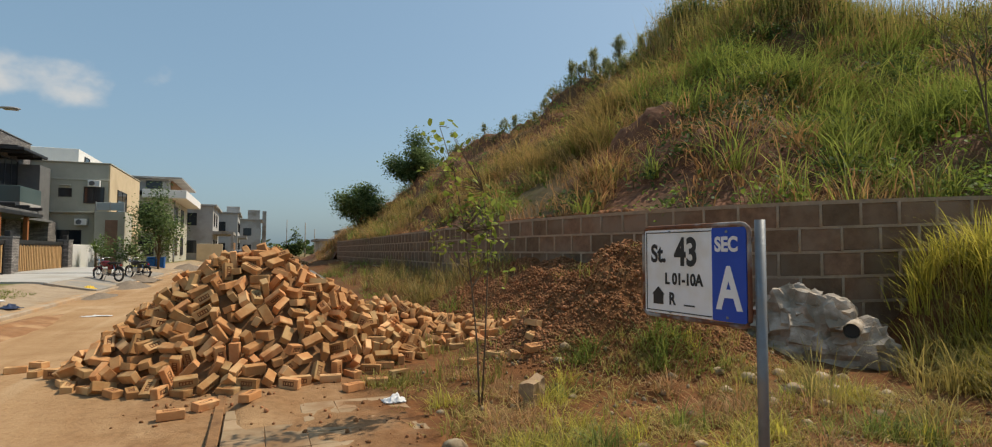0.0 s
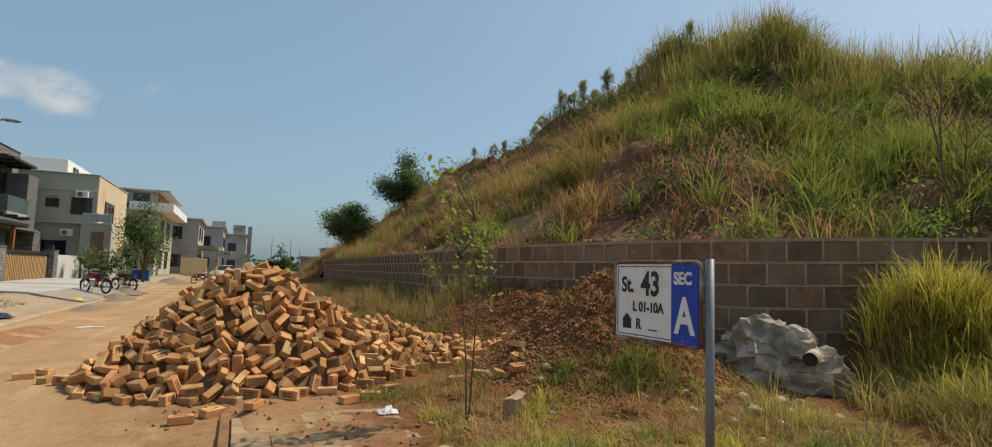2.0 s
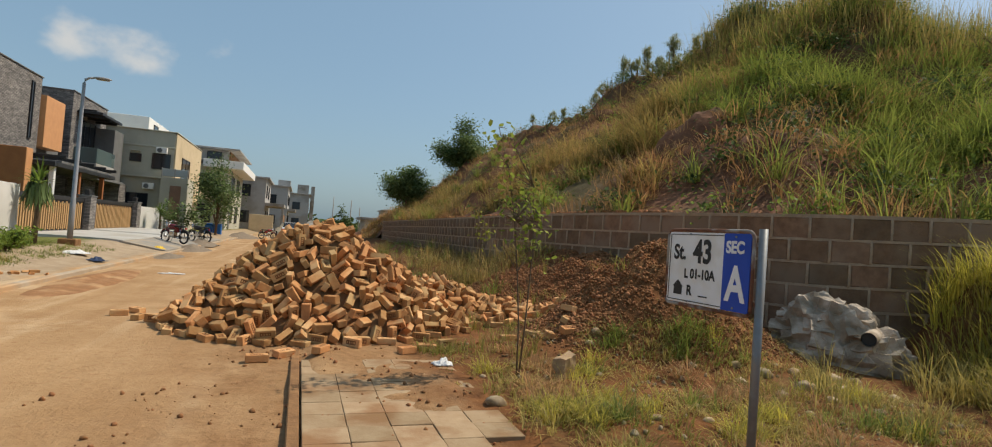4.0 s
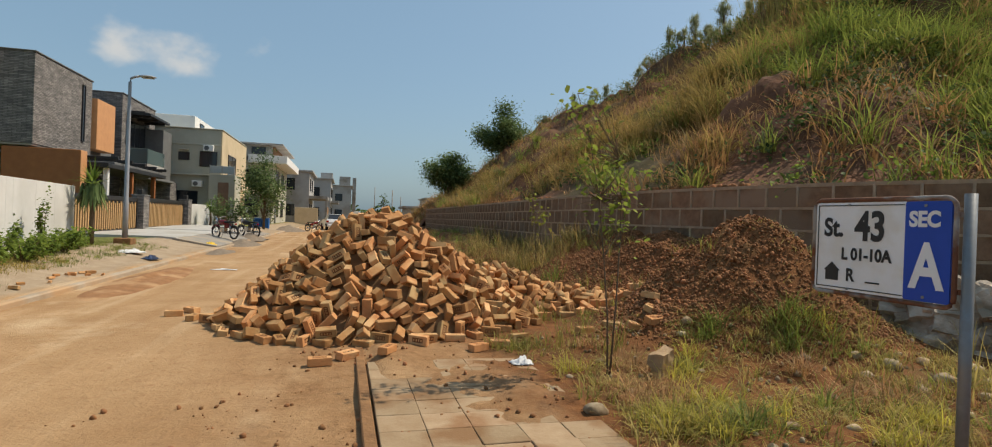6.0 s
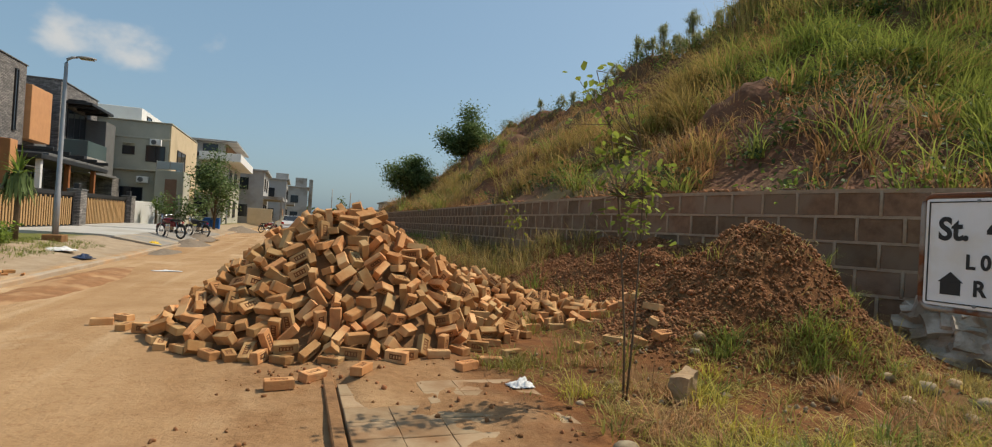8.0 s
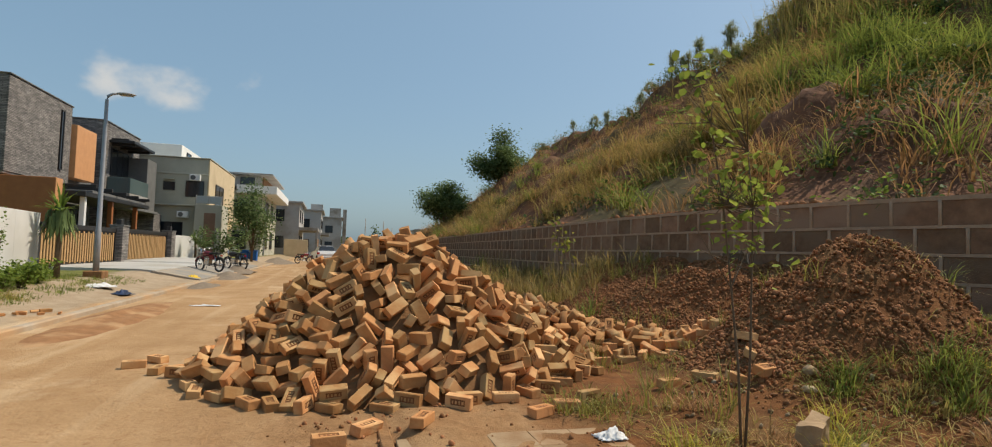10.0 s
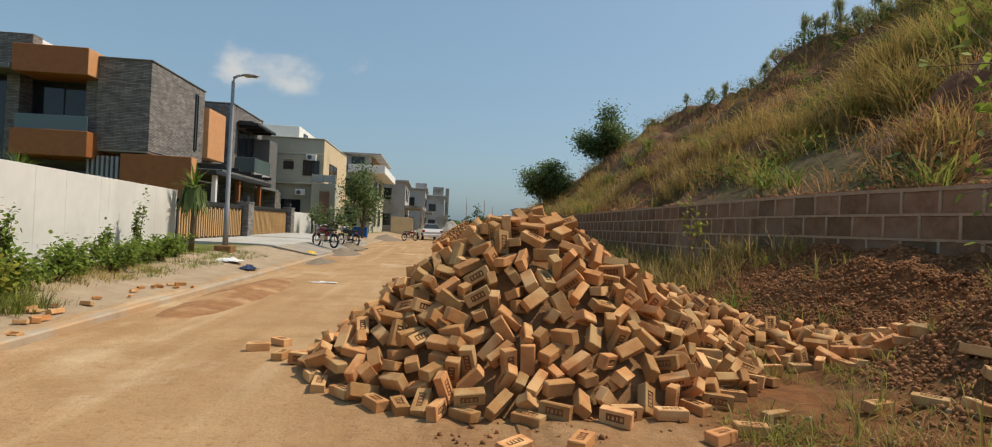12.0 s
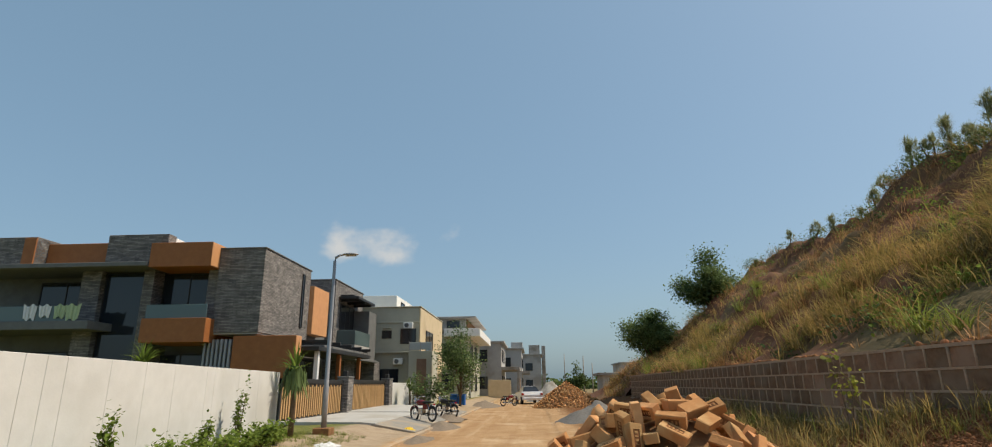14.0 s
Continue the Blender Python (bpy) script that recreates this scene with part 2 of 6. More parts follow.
# ---- ground ----
def ground_z(x, y):
    x, y = np.asarray(x, float), np.asarray(y, float)
    n = fbm(x * 0.9, y * 0.9, 3)
    f = fbm(x * 4.0, y * 4.0, 9)
    road = 0.012 * n + 0.006 * f + 0.02 * smooth(-1.6, -0.5, x) * n
    left = 0.10 * smooth(-4.75, -4.9, x) + 0.25 * smooth(-4.95, -6.8, x) + smooth(-4.8, -5.4, x) * (0.03 * n + 0.012 * f)
    dw = wall_x(y) - x
    side = smooth(-0.38, -0.2, x)
    right = side * (0.034 + 0.022 * smooth(0.3, 0.9, x) + 0.03 * n + 0.018 * f)
    bank = 1.05 * smooth(3.0, 0.1, dw) * smooth(5.7, 7.6, y) * (1 - 0.55 * smooth(10.5, 15, y)) + 0.14 * smooth(2.5, 0.0, dw)
    u, v = x - 4.4, y - 6.0
    flank = np.where(u < 0, 1.5 * np.exp(-(u / 1.35) ** 2), 1.5 * (0.45 * np.exp(-(u / 0.38) ** 2) + 0.55 * np.clip(1 - u / 2.1, 0, 1)))
    bank = np.maximum(bank, flank * np.exp(-((v / np.where(v < 0, 0.95, 1.3)) ** 2)))
    bank += 1.5 * np.exp(-(((x - 8.7) / 1.3) ** 2 + ((y - 2.3) / 1.15) ** 2))
    bank = np.maximum(bank, 1.2 * smooth(6.75, 7.6, x) * np.exp(-((np.maximum(x - 7.5, 0) / 3.0) ** 2 + ((y - 4.0) / 1.0) ** 2)))
    lump = 1 + 0.16 * n + 0.28 * fbm(x * 0.7, y * 0.45, 27, 2) * smooth(6.5, 8.0, y) + 0.11 * f * smooth(12, 8, y) + 0.05 * fbm(x * 9.0, y * 9.0, 15) * smooth(10, 8, y)
    right += bank * lump * smooth(-0.6, 0.3, dw + 0.6)
    pad = 0.10 * np.exp(-(((x + 0.2) / 2.3) ** 2 + ((y - 7.6) / 1.8) ** 2))
    far = smooth(60, 160, y)
    z = (road + left + right + pad) * (1 - far)
    return z - 0.6 * smooth(150, 400, np.abs(x)) + 0 * y


def axis(*spans):
    return np.unique(np.concatenate([np.arange(a, b, s) for a, b, s in spans]).round(3))


gx = axis((-900, -100, 100), (-100, -20, 8), (-20, -9, 1), (-9, -4.95, 0.15), (-4.95, -4.65, 0.05), (-4.65, -0.5, 0.12), (-0.5, -0.1, 0.06), (-0.1, 6, 0.07), (6, 10, 0.12), (10, 30, 4), (30, 100, 10), (100, 901, 100))
gy = axis((-400, -40, 60), (-40, -6, 3), (-6, 1, 0.25), (1, 11, 0.08), (11, 16, 0.12), (16, 22, 0.18), (22, 48, 0.6), (48, 120, 4), (120, 1600, 90))
ground_me = grid_mesh("ground", gx, gy, ground_z)


def ground_material():
    m = bpy.data.materials.new("earth")
    m.use_nodes = True
    n, l = m.node_tree.nodes, m.node_tree.links
    p = n["Principled BSDF"]
    geo = n.new("ShaderNodeNewGeometry")
    sep = n.new("ShaderNodeSeparateXYZ")
    l.new(geo.outputs["Position"], sep.inputs[0])

    def noise_tex(scale, detail=6):
        t = n.new("ShaderNodeTexNoise")
        t.inputs["Scale"].default_value, t.inputs["Detail"].default_value, t.inputs["Roughness"].default_value = scale, detail, 0.65
        l.new(geo.outputs["Position"], t.inputs["Vector"])
        return t.outputs["Fac"]

    def rng(v, a, b, lo=0.0, hi=1.0):
        r = n.new("ShaderNodeMapRange")
        for k, val in (("From Min", a), ("From Max", b), ("To Min", lo), ("To Max", hi)):
            r.inputs[k].default_value = val
        l.new(v, r.inputs["Value"])
        return r.outputs["Result"]

    def op(kind, a, b):
        q = n.new("ShaderNodeMath")
        q.operation = kind
        for s, v in zip(q.inputs, (a, b)):
            if hasattr(v, "links"):
                l.new(v, s)
            else:
                s.default_value = v
        return q.outputs[0]

    def mixc(f, a, b):
        q = n.new("ShaderNodeMix")
        q.data_type = "RGBA"
        l.new(f, q.inputs[0])
        for s, v in ((q.inputs[6], a), (q.inputs[7], b)):
            if hasattr(v, "links"):
                l.new(v, s)
            else:
                s.default_value = (*v, 1)
        return q.outputs[2]

    wob = op("MULTIPLY", op("SUBTRACT", noise_tex(1.1), 0.5), 1.2)
    xw = op("ADD", sep.outputs[0], wob)
    sand = mixc(rng(noise_tex(0.9), 0.38, 0.64), (0.435, 0.275, 0.145), (0.345, 0.207, 0.102))
    sand = mixc(rng(noise_tex(14), 0.55, 0.72), sand, (0.30, 0.165, 0.078))
    sand = mixc(rng(noise_tex(0.33), 0.56, 0.66), sand, (0.52, 0.37, 0.225))
    stretch = n.new("ShaderNodeVectorMath")
    stretch.operation = "MULTIPLY"
    stretch.inputs[1].default_value = (2.4, 0.16, 1.0)
    l.new(geo.outputs["Position"], stretch.inputs[0])
    streak = n.new("ShaderNodeTexNoise")
    streak.inputs["Scale"].default_value, streak.inputs["Detail"].default_value = 1.0, 5
    l.new(stretch.outputs[0], streak.inputs["Vector"])
    sand = mixc(rng(streak.outputs["Fac"], 0.52, 0.72, 0.0, 0.55), sand, (0.30, 0.165, 0.075))
    sand = mixc(rng(streak.outputs["Fac"], 0.45, 0.30, 0.0, 0.6), sand, (0.53, 0.38, 0.23))
    soil = mixc(rng(noise_tex(6), 0.36, 0.66), (0.215, 0.091, 0.034), (0.112, 0.046, 0.018))
    soil = mixc(rng(noise_tex(0.8), 0.50, 0.62), soil, (0.155, 0.083, 0.034))
    verge = mixc(rng(noise_tex(3), 0.36, 0.64), (0.40, 0.31, 0.215), (0.32, 0.235, 0.155))
    lawn = mixc(rng(noise_tex(7), 0.36, 0.64), (0.10, 0.12, 0.028), (0.20, 0.18, 0.055))
    damp = op("MULTIPLY", op("MULTIPLY", rng(xw, -2.3, -0.8), rng(sep.outputs[1], 9.0, 6.5)), rng(noise_tex(1.7), 0.38, 0.58, 0.25, 0.95))
    sand = mixc(damp, sand, mixc(rng(noise_tex(11), 0.4, 0.62), (0.30, 0.165, 0.078), (0.22, 0.115, 0.052)))
    col = mixc(rng(xw, 0.3, 1.1), sand, soil)
    col = mixc(rng(xw, -4.7, -5.1), col, verge)
    col = mixc(rng(xw, -6.6, -7.1), col, lawn)
    col = mixc(rng(sep.outputs[1], 55, 90), col, mixc(rng(noise_tex(0.05), 0.4, 0.6), (0.16, 0.14, 0.06), (0.28, 0.19, 0.10)))
    l.new(col, p.inputs["Base Color"])
    p.inputs["Roughness"].default_value, p.inputs["Specular IOR Level"].default_value = 0.96, 0.15
    h = op("ADD", op("MULTIPLY", noise_tex(9), 0.6), op("MULTIPLY", noise_tex(38), 0.35))
    bp = n.new("ShaderNodeBump")
    bp.inputs["Strength"].default_value, bp.inputs["Distance"].default_value = 0.7, 0.05
    l.new(h, bp.inputs["Height"])
    l.new(bp.outputs["Normal"], p.inputs["Normal"])
    return m


M["earth"] = ground_material()
tagged(link("ground", ground_me, M["earth"]), "sandy dirt street and reddish bare earth verge", "ground", kind="structure")


# ---- hill behind the wall ----
HILL_EYE = (-0.6, 0.8)
RIDGE_YAW = [-2, 4, 10, 16, 25, 31, 37, 43, 48.5, 53, 58, 64.5, 80, 110]
RIDGE_ELEV = [-1.6, -1.2, 2.7, 7.4, 12.2, 15.3, 18.2, 20.7, 22.0, 21.4, 19.2, 17.4, 16.0, 13.0]
RIDGE_DIST = [60, 58, 54, 48, 40, 34, 29, 26, 24, 24, 24, 25, 26, 28]


def hill_point(yaw, u):
    """Place on the hill by bearing and by the share of the way from wall to ridge; past 1 it falls away behind."""
    a = np.radians(yaw)
    s, c = np.sin(a), np.cos(a)
    d = np.linspace(2, 70, 700)
    X = HILL_EYE[0] + np.outer(s, d) - wall_x(HILL_EYE[1] + np.outer(c, d))
    inside = X > 0
    inside[:, -1] = True
    rw = d[np.argmax(inside, axis=1)]
    R = np.interp(yaw, RIDGE_YAW, RIDGE_DIST)
    rw = np.minimum(rw, R * 0.8)
    zr = 1.42 + R * np.tan(np.radians(np.interp(yaw, RIDGE_YAW, RIDGE_ELEV)))
    r = rw[:, None] + 0.25 + (R - rw)[:, None] * u[None, :]
    t = np.clip(u, 0, 1)[None, :]
    base = ((WALL_TOP - 0.06) * smooth(6.5, 9.0, yaw))[:, None]
    z = base + (zr[:, None] - base) * (0.42 * t + 0.58 * t**1.35)
    z -= (np.maximum(u - 1, 0) * 9)[None, :]
    x, y = HILL_EYE[0] + s[:, None] * r, HILL_EYE[1] + c[:, None] * r
    z += (fbm(x * 0.35, y * 0.35, 21) * 1.1 + fbm(x * 1.2, y * 1.2, 31) * 0.42) * np.clip(u * 4, 0, 1)[None, :] * np.clip((zr[:, None] - base) / 6, 0.0, 1)
    return x, y, z


hyaw, hu = np.linspace(-2, 110, 300), np.concatenate((np.linspace(0, 1, 90), np.linspace(1.05, 2.0, 12)))
hX, hY, hZ = hill_point(hyaw, hu)
hn, hm = hX.shape
hi = np.arange(hn * hm).reshape(hn, hm)
hq = np.stack((hi[:-1, :-1], hi[:-1, 1:], hi[1:, 1:], hi[1:, :-1]), -1).reshape(-1, 4)
hill_me = raw_mesh("hill", np.stack((hX, hY, hZ), -1).reshape(-1, 3), hq.ravel(), np.full(len(hq), 4), True)
tagged(link("hill", hill_me, M["hillsoil"]), "steep reddish earth hillside overgrown with dry grass", "hill", kind="structure")


# ---- heap of bricks ----
def heap_z(x, y):
    x, y = np.asarray(x, float), np.asarray(y, float)
    dx, dy = x + 0.2, y - 7.65
    a = np.where(dx < 0, 1.97, 2.25)
    b = np.where(dy < 0, 1.68, 1.8)
    r = np.sqrt((dx / a) ** 2 + (dy / b) ** 2)
    main = np.interp(r, (0, 0.18, 0.45, 0.75, 1.0), (1.28, 1.23, 0.81, 0.33, 0.0)) + 0.05 * vnoise(x * 2.2, y * 2.2, 44) * (r < 0.9)
    tail = 0.62 * np.clip(1 - np.sqrt(((x - 1.7) / 1.35) ** 2 + ((y - 8.75) / 0.95) ** 2), 0, 1) ** 0.7
    tail2 = 0.36 * np.clip(1 - np.sqrt(((x - 2.6) / 0.8) ** 2 + ((y - 8.1) / 0.8) ** 2), 0, 1) ** 0.7
    tail3 = 0.2 * np.clip(1 - np.sqrt(((x - 3.15) / 0.75) ** 2 + ((y - 7.55) / 0.6) ** 2), 0, 1) ** 0.7
    skirt = 0.045 * np.clip(1.03 - r, 0, 0.2) / 0.2
    return np.maximum(np.maximum(main, skirt), np.maximum(np.maximum(tail, tail2), tail3))


BRICK = (0.207, 0.10, 0.07)


def brick_mesh(name, seed):
    """One pressed brick, edges chipped and worn, a stamped hollow with raised marks in its bed."""
    rnd = random.Random(seed)
    bm = box(-BRICK[0] / 2, BRICK[0] / 2, -BRICK[1] / 2, BRICK[1] / 2, -BRICK[2] / 2, BRICK[2] / 2)
    bmesh.ops.bevel(bm, geom=bm.edges[:], offset=0.005, segments=1, affect="EDGES")
    for v in bm.verts:
        v.co += Vector((rnd.uniform(-1, 1), rnd.uniform(-1, 1), rnd.uniform(-1, 1))) * 0.003
    corner = rnd.choice([v for v in bm.verts if v.co.z < 0])
    for v in bm.verts:
        if (v.co - corner.co).length < 0.015:
            v.co *= 0.93
    bm.faces.ensure_lookup_table()
    top = max(bm.faces, key=lambda f: f.calc_center_median().z + f.calc_area() * 5)
    bmesh.ops.inset_individual(bm, faces=[top], thickness=0.028, depth=0.0)
    for v in top.verts:
        v.co.x *= 0.76
    bmesh.ops.inset_individual(bm, faces=[top], thickness=0.003, depth=-0.006)
    # floor of the hollow takes the darker, shade-toned slot
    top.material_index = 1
    for k in range(4):
        x, w, h = -0.0405 + 0.027 * k, rnd.uniform(0.006, 0.009), rnd.uniform(0.011, 0.014)
        q = [bm.verts.new((x + a * w, b * h, BRICK[2] / 2 - 0.0015)) for a, b in ((-1, -1), (1, -1), (0.5 if k % 2 else 1, 1), (-0.4 if k % 2 else -1, 1))]
        bm.faces.new(q)
    bm.normal_update()
    me = bpy.data.meshes.new(name)
    bm.to_mesh(me)
    bm.free()
    return me


def joined_copies(name, me, mats):
    """All the copies of a mesh at the given matrices as one mesh."""
    nv = len(me.vertices)
    co = np.empty(nv * 3, np.float32)
    me.vertices.foreach_get("co", co)
    co = np.c_[co.reshape(-1, 3), np.ones(nv, np.float32)]
    lv = np.empty(len(me.loops), np.int32)
    me.loops.foreach_get("vertex_index", lv)
    lt = np.empty(len(me.polygons), np.int32)
    me.polygons.foreach_get("loop_total", lt)
    mi = np.empty(len(me.polygons), np.int32)
    me.polygons.foreach_get("material_index", mi)
    A = np.array([np.array(m) for m in mats])
    V = np.einsum("kij,vj->kvi", A, co)[:, :, :3].reshape(-1, 3)
    F = (lv[None, :] + nv * np.arange(len(A))[:, None]).ravel()
    out = raw_mesh(name, V, F, np.tile(lt, len(A)))
    out.polygons.foreach_set("material_index", np.tile(mi, len(A)))
    return out


BRICK_BODY = np.array([(x, y, z) for x in (-0.084, -0.042, 0.0, 0.042, 0.084) for y in (-0.027, 0.027) for z in (-0.011, 0.011)])


def brick_poses(zfun, x0, x1, y0, y1, clear, tries, seed):
    """Bricks tumbled over a heap in shells from its surface inwards; none is pushed into another."""
    rnd = random.Random(seed)
    out, cells, cell = [], {}, 0.26

    def attempt(m):
        pts = np.array(m.to_3x3()) @ BRICK_BODY.T + np.array(m.translation)[:, None]
        c = m.translation.copy()
        ki, kj = int(c.x // cell), int(c.y // cell)
        near = [q[1] for i in (-1, 0, 1) for j in (-1, 0, 1) for q in cells.get((ki + i, kj + j), ()) if (q[0] - c).length_squared < 0.07]
        if near:
            other = np.concatenate(near, axis=1)
            d = (other * other).sum(0)[None, :] + (pts * pts).sum(0)[:, None] - 2 * pts.T @ other
            if d.min() < clear * clear:
                return
        cells.setdefault((ki, kj), []).append((c, pts))
        out.append(m)

    nrng = np.random.RandomState(seed)
    e = 0.08
    for lift, count in ((0.0, 1.0), (0.02, 0.6), (-0.035, 0.7), (-0.075, 0.7)):
        n = int(tries * count)
        X, Y = nrng.uniform(x0, x1, n), nrng.uniform(y0, y1, n)
        Z, G = zfun(X, Y), ground_z(X, Y)
        keep = (Z > 0.05) | ((Z > 0.004) & (nrng.rand(n) < 0.03) & (lift == 0))
        X, Y, Z, G = X[keep], Y[keep], Z[keep], G[keep]
        NX, NY = zfun(X - e, Y) - zfun(X + e, Y), zfun(X, Y - e) - zfun(X, Y + e)
        for x, y, z, g, nx, ny in zip(X.tolist(), Y.tolist(), Z.tolist(), G.tolist(), NX.tolist(), NY.tolist()):
            nrm = Vector((nx, ny, 2 * e)).normalized()
            low = z < 0.09
            turn = Matrix.Rotation(rnd.uniform(0, math.tau), 4, "Z")
            side = rnd.random()
            roll = Matrix.Rotation(radians(0 if side < 0.15 else 180 if side < 0.45 else 90 if side < 0.68 else -90), 4, "X") if not low or side > 0.75 else Matrix()
            stand = Matrix.Rotation(radians(rnd.uniform(45, 90)), 4, "Y") if (side > 0.84 and not low) else Matrix()
            tilt = Euler((rnd.gauss(0, 0.04 if low else 0.34), rnd.gauss(0, 0.04 if low else 0.34), 0)).to_matrix().to_4x4()
            align = Matrix() if low else Vector((0, 0, 1)).rotation_difference(nrm.lerp(Vector((0, 0, 1)), 0.35).normalized()).to_matrix().to_4x4()
            half = 0.034 if side <= 0.75 else 0.05
            attempt(Matrix.Translation((x, y, g + (half if low else max(half, z + lift - 0.03)))) @ align @ tilt @ turn @ stand @ roll)
    return out


BRICK_MESHES = []
for s in range(4):
    bme = brick_mesh("brick", s)
    bme.materials.append(M["brick"])
    bme.materials.append(M["frog_shade"])
    BRICK_MESHES.append(bme)


def brick_heap(name, label, zfun, x0, x1, y0, y1, seed, near_y, core_step, clear=0.051, tries=55000):
    heap = empty(name, label, "brick pile", ((x0 + x1) / 2, (y0 + y1) / 2, 0))
    inv = heap.matrix_world.inverted()
    # filler sheet 0.15 m below the heap's surface, darker than the bricks
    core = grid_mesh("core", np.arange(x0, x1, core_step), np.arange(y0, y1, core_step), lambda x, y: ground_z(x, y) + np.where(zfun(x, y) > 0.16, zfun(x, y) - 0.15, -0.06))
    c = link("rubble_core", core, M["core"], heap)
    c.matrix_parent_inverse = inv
    poses = brick_poses(zfun, x0, x1, y0, y1, clear, tries, seed)
    poses.sort(key=lambda m: m.translation.y)
    near = [m for m in poses if m.translation.y < near_y][:300]
    for i, m in enumerate(near):
        b = new("brick", BRICK_MESHES[i % 4])
        b.parent, b.matrix_parent_inverse, b.matrix_basis = heap, inv, m
    rest = joined_copies("bricks", BRICK_MESHES[0], poses[len(near):])
    rest.materials.append(M["brick_joined"])
    rest.materials.append(M["frog_shade"])
    r = link("bricks", rest, None, heap, "tumbled tan fired bricks")
    r.matrix_parent_inverse = inv
    r["kind"] = "stuff"
    return heap


brick_heap("brick_pile", "tall heap of loose tan bricks on the road edge", heap_z, -2.75, 4.0, 5.6, 9.9, 5, 30, 0.08)


def heap2_z(x, y):
    r = np.sqrt(((np.asarray(x) - 1.3) / 2.4) ** 2 + ((np.asarray(y) - 46) / 2.4) ** 2)
    return 1.75 * np.clip(1 - r, 0, 1) ** 0.9


brick_heap("brick_pile", "second heap of reddish bricks farther along the street", heap2_z, -1.1, 3.7, 43.6, 48.4, 6, 0, 0.3, 0.085, 3500)

# ---- retaining wall ----
COURSE, BLOCK_L = 0.325, 0.5
retaining = empty("wall_retaining", "brown stone block retaining wall with raised mortar joints", "wall", (5, 12, 0), kind="structure")


def wall_frame(s):
    """Place on the wall's face at a length along it, and the turn that looks along it."""
    x, y = np.interp(s, WARC, WLINE[:, 0]), np.interp(s, WARC, WLINE[:, 1])
    x2, y2 = np.interp(s + 0.1, WARC, WLINE[:, 0]), np.interp(s + 0.1, WARC, WLINE[:, 1])
    return float(x), float(y), math.atan2(y2 - y, x2 - x)


def rise(x):
    """The wall's top climbs a little towards its near end."""
    return 0.035 * min(max(0.0, x - 6.3), 5.0)


def wall_sweep(z0, z1, out0, out1, s0=0.0, s1=None, step=0.4):
    """A strip along the wall between two heights, from out0 behind its face to out1 before it."""
    s1 = WARC[-1] - 0.12 if s1 is None else s1
    bm = bmesh.new()
    rows = []
    for s in np.linspace(s0, s1, max(2, int((s1 - s0) / step))):
        x, y, a = wall_frame(s)
        nx, ny = -math.sin(a), math.cos(a)
        rows.append([bm.verts.new((x + nx * o, y + ny * o, z + rise(x))) for o, z in ((out0, z0), (out1, z0), (out1, z1), (out0, z1))])
    for p, q in zip(rows, rows[1:]):
        for k in range(4):
            bm.faces.new((p[k], q[k], q[(k + 1) % 4], p[(k + 1) % 4]))
    bm.faces.new(rows[0])
    bm.faces.new(rows[-1][::-1])
    bmesh.ops.recalc_face_normals(bm, faces=bm.faces[:])
    return bm


def fix(ob, parent):
    ob.matrix_parent_inverse = parent.matrix_world.inverted()
    return ob


fix(part("core", wall_sweep(-0.4, WALL_TOP - 0.03, -0.35, 0.0), M["mortar"], retaining), retaining)
fix(part("coping", wall_sweep(WALL_TOP - 0.04, WALL_TOP + 0.012, -0.36, 0.055), M["mortar"], retaining, "thin mortar coping"), retaining)
COURSES = 7
for c in range(1, COURSES):
    z = WALL_TOP - 0.02 - c * COURSE
    fix(part("bed_joint", wall_sweep(z - 0.019, z + 0.019, -0.02, 0.056), M["mortar"], retaining), retaining)
bm = box(-BLOCK_L / 2 + 0.012, BLOCK_L / 2 - 0.012, -0.05, 0.0, -COURSE / 2 + 0.012, COURSE / 2 - 0.012)
bmesh.ops.bevel(bm, geom=[e for e in bm.edges if all(v.co.y > -0.01 for v in e.verts)], offset=0.012, segments=1, affect="EDGES")
block_me = bpy.data.meshes.new("stone_block")
bm.to_mesh(block_me)
bm.free()
block_me.materials.append(M["block"])
bm = box(-0.019, 0.019, -0.05, 0.015, -COURSE / 2, COURSE / 2, 0.004)
perp_me = bpy.data.meshes.new("joint")
bm.to_mesh(perp_me)
bm.free()
wall_rng = random.Random(3)
far_blocks, joints, blocks = [], [], []
for c in range(COURSES):
    s = 0.3 + (c % 2) * BLOCK_L / 2
    zc = WALL_TOP - 0.02 - (c + 0.5) * COURSE
    while s < WARC[-1] - 0.5:
        x, y, a = wall_frame(s)
        m = pose(x - math.sin(a) * 0.04, y + math.cos(a) * 0.04, zc + rise(x), wall_rng.gauss(0, 0.7), 0, math.degrees(a) + wall_rng.gauss(0, 0.6))
        blocks.append((0.5 + abs(y - 5.5) + c * 0.6 if y > 0 else 99, m))
        x, y, a = wall_frame(s + BLOCK_L / 2)
        joints.append(pose(x - math.sin(a) * 0.04, y + math.cos(a) * 0.04, zc + rise(x), 0, 0, math.degrees(a)))
        s += BLOCK_L
blocks.sort(key=lambda q: q[0])
for _, m in blocks[:290]:
    b = new("stone_block", block_me)
    b.parent, b.matrix_parent_inverse, b.matrix_basis = retaining, retaining.matrix_world.inverted(), m
fb = joined_copies("stone_blocks", block_me, [m for _, m in blocks[290:]])
fb.materials.append(M["block"])
o = fix(link("stone_blocks", fb, None, retaining), retaining)
o["kind"] = "stuff"
jm = joined_copies("perpend_joints", perp_me, joints)
o = fix(link("perpend_joints", jm, M["mortar"], retaining), retaining)
o["kind"] = "stuff"

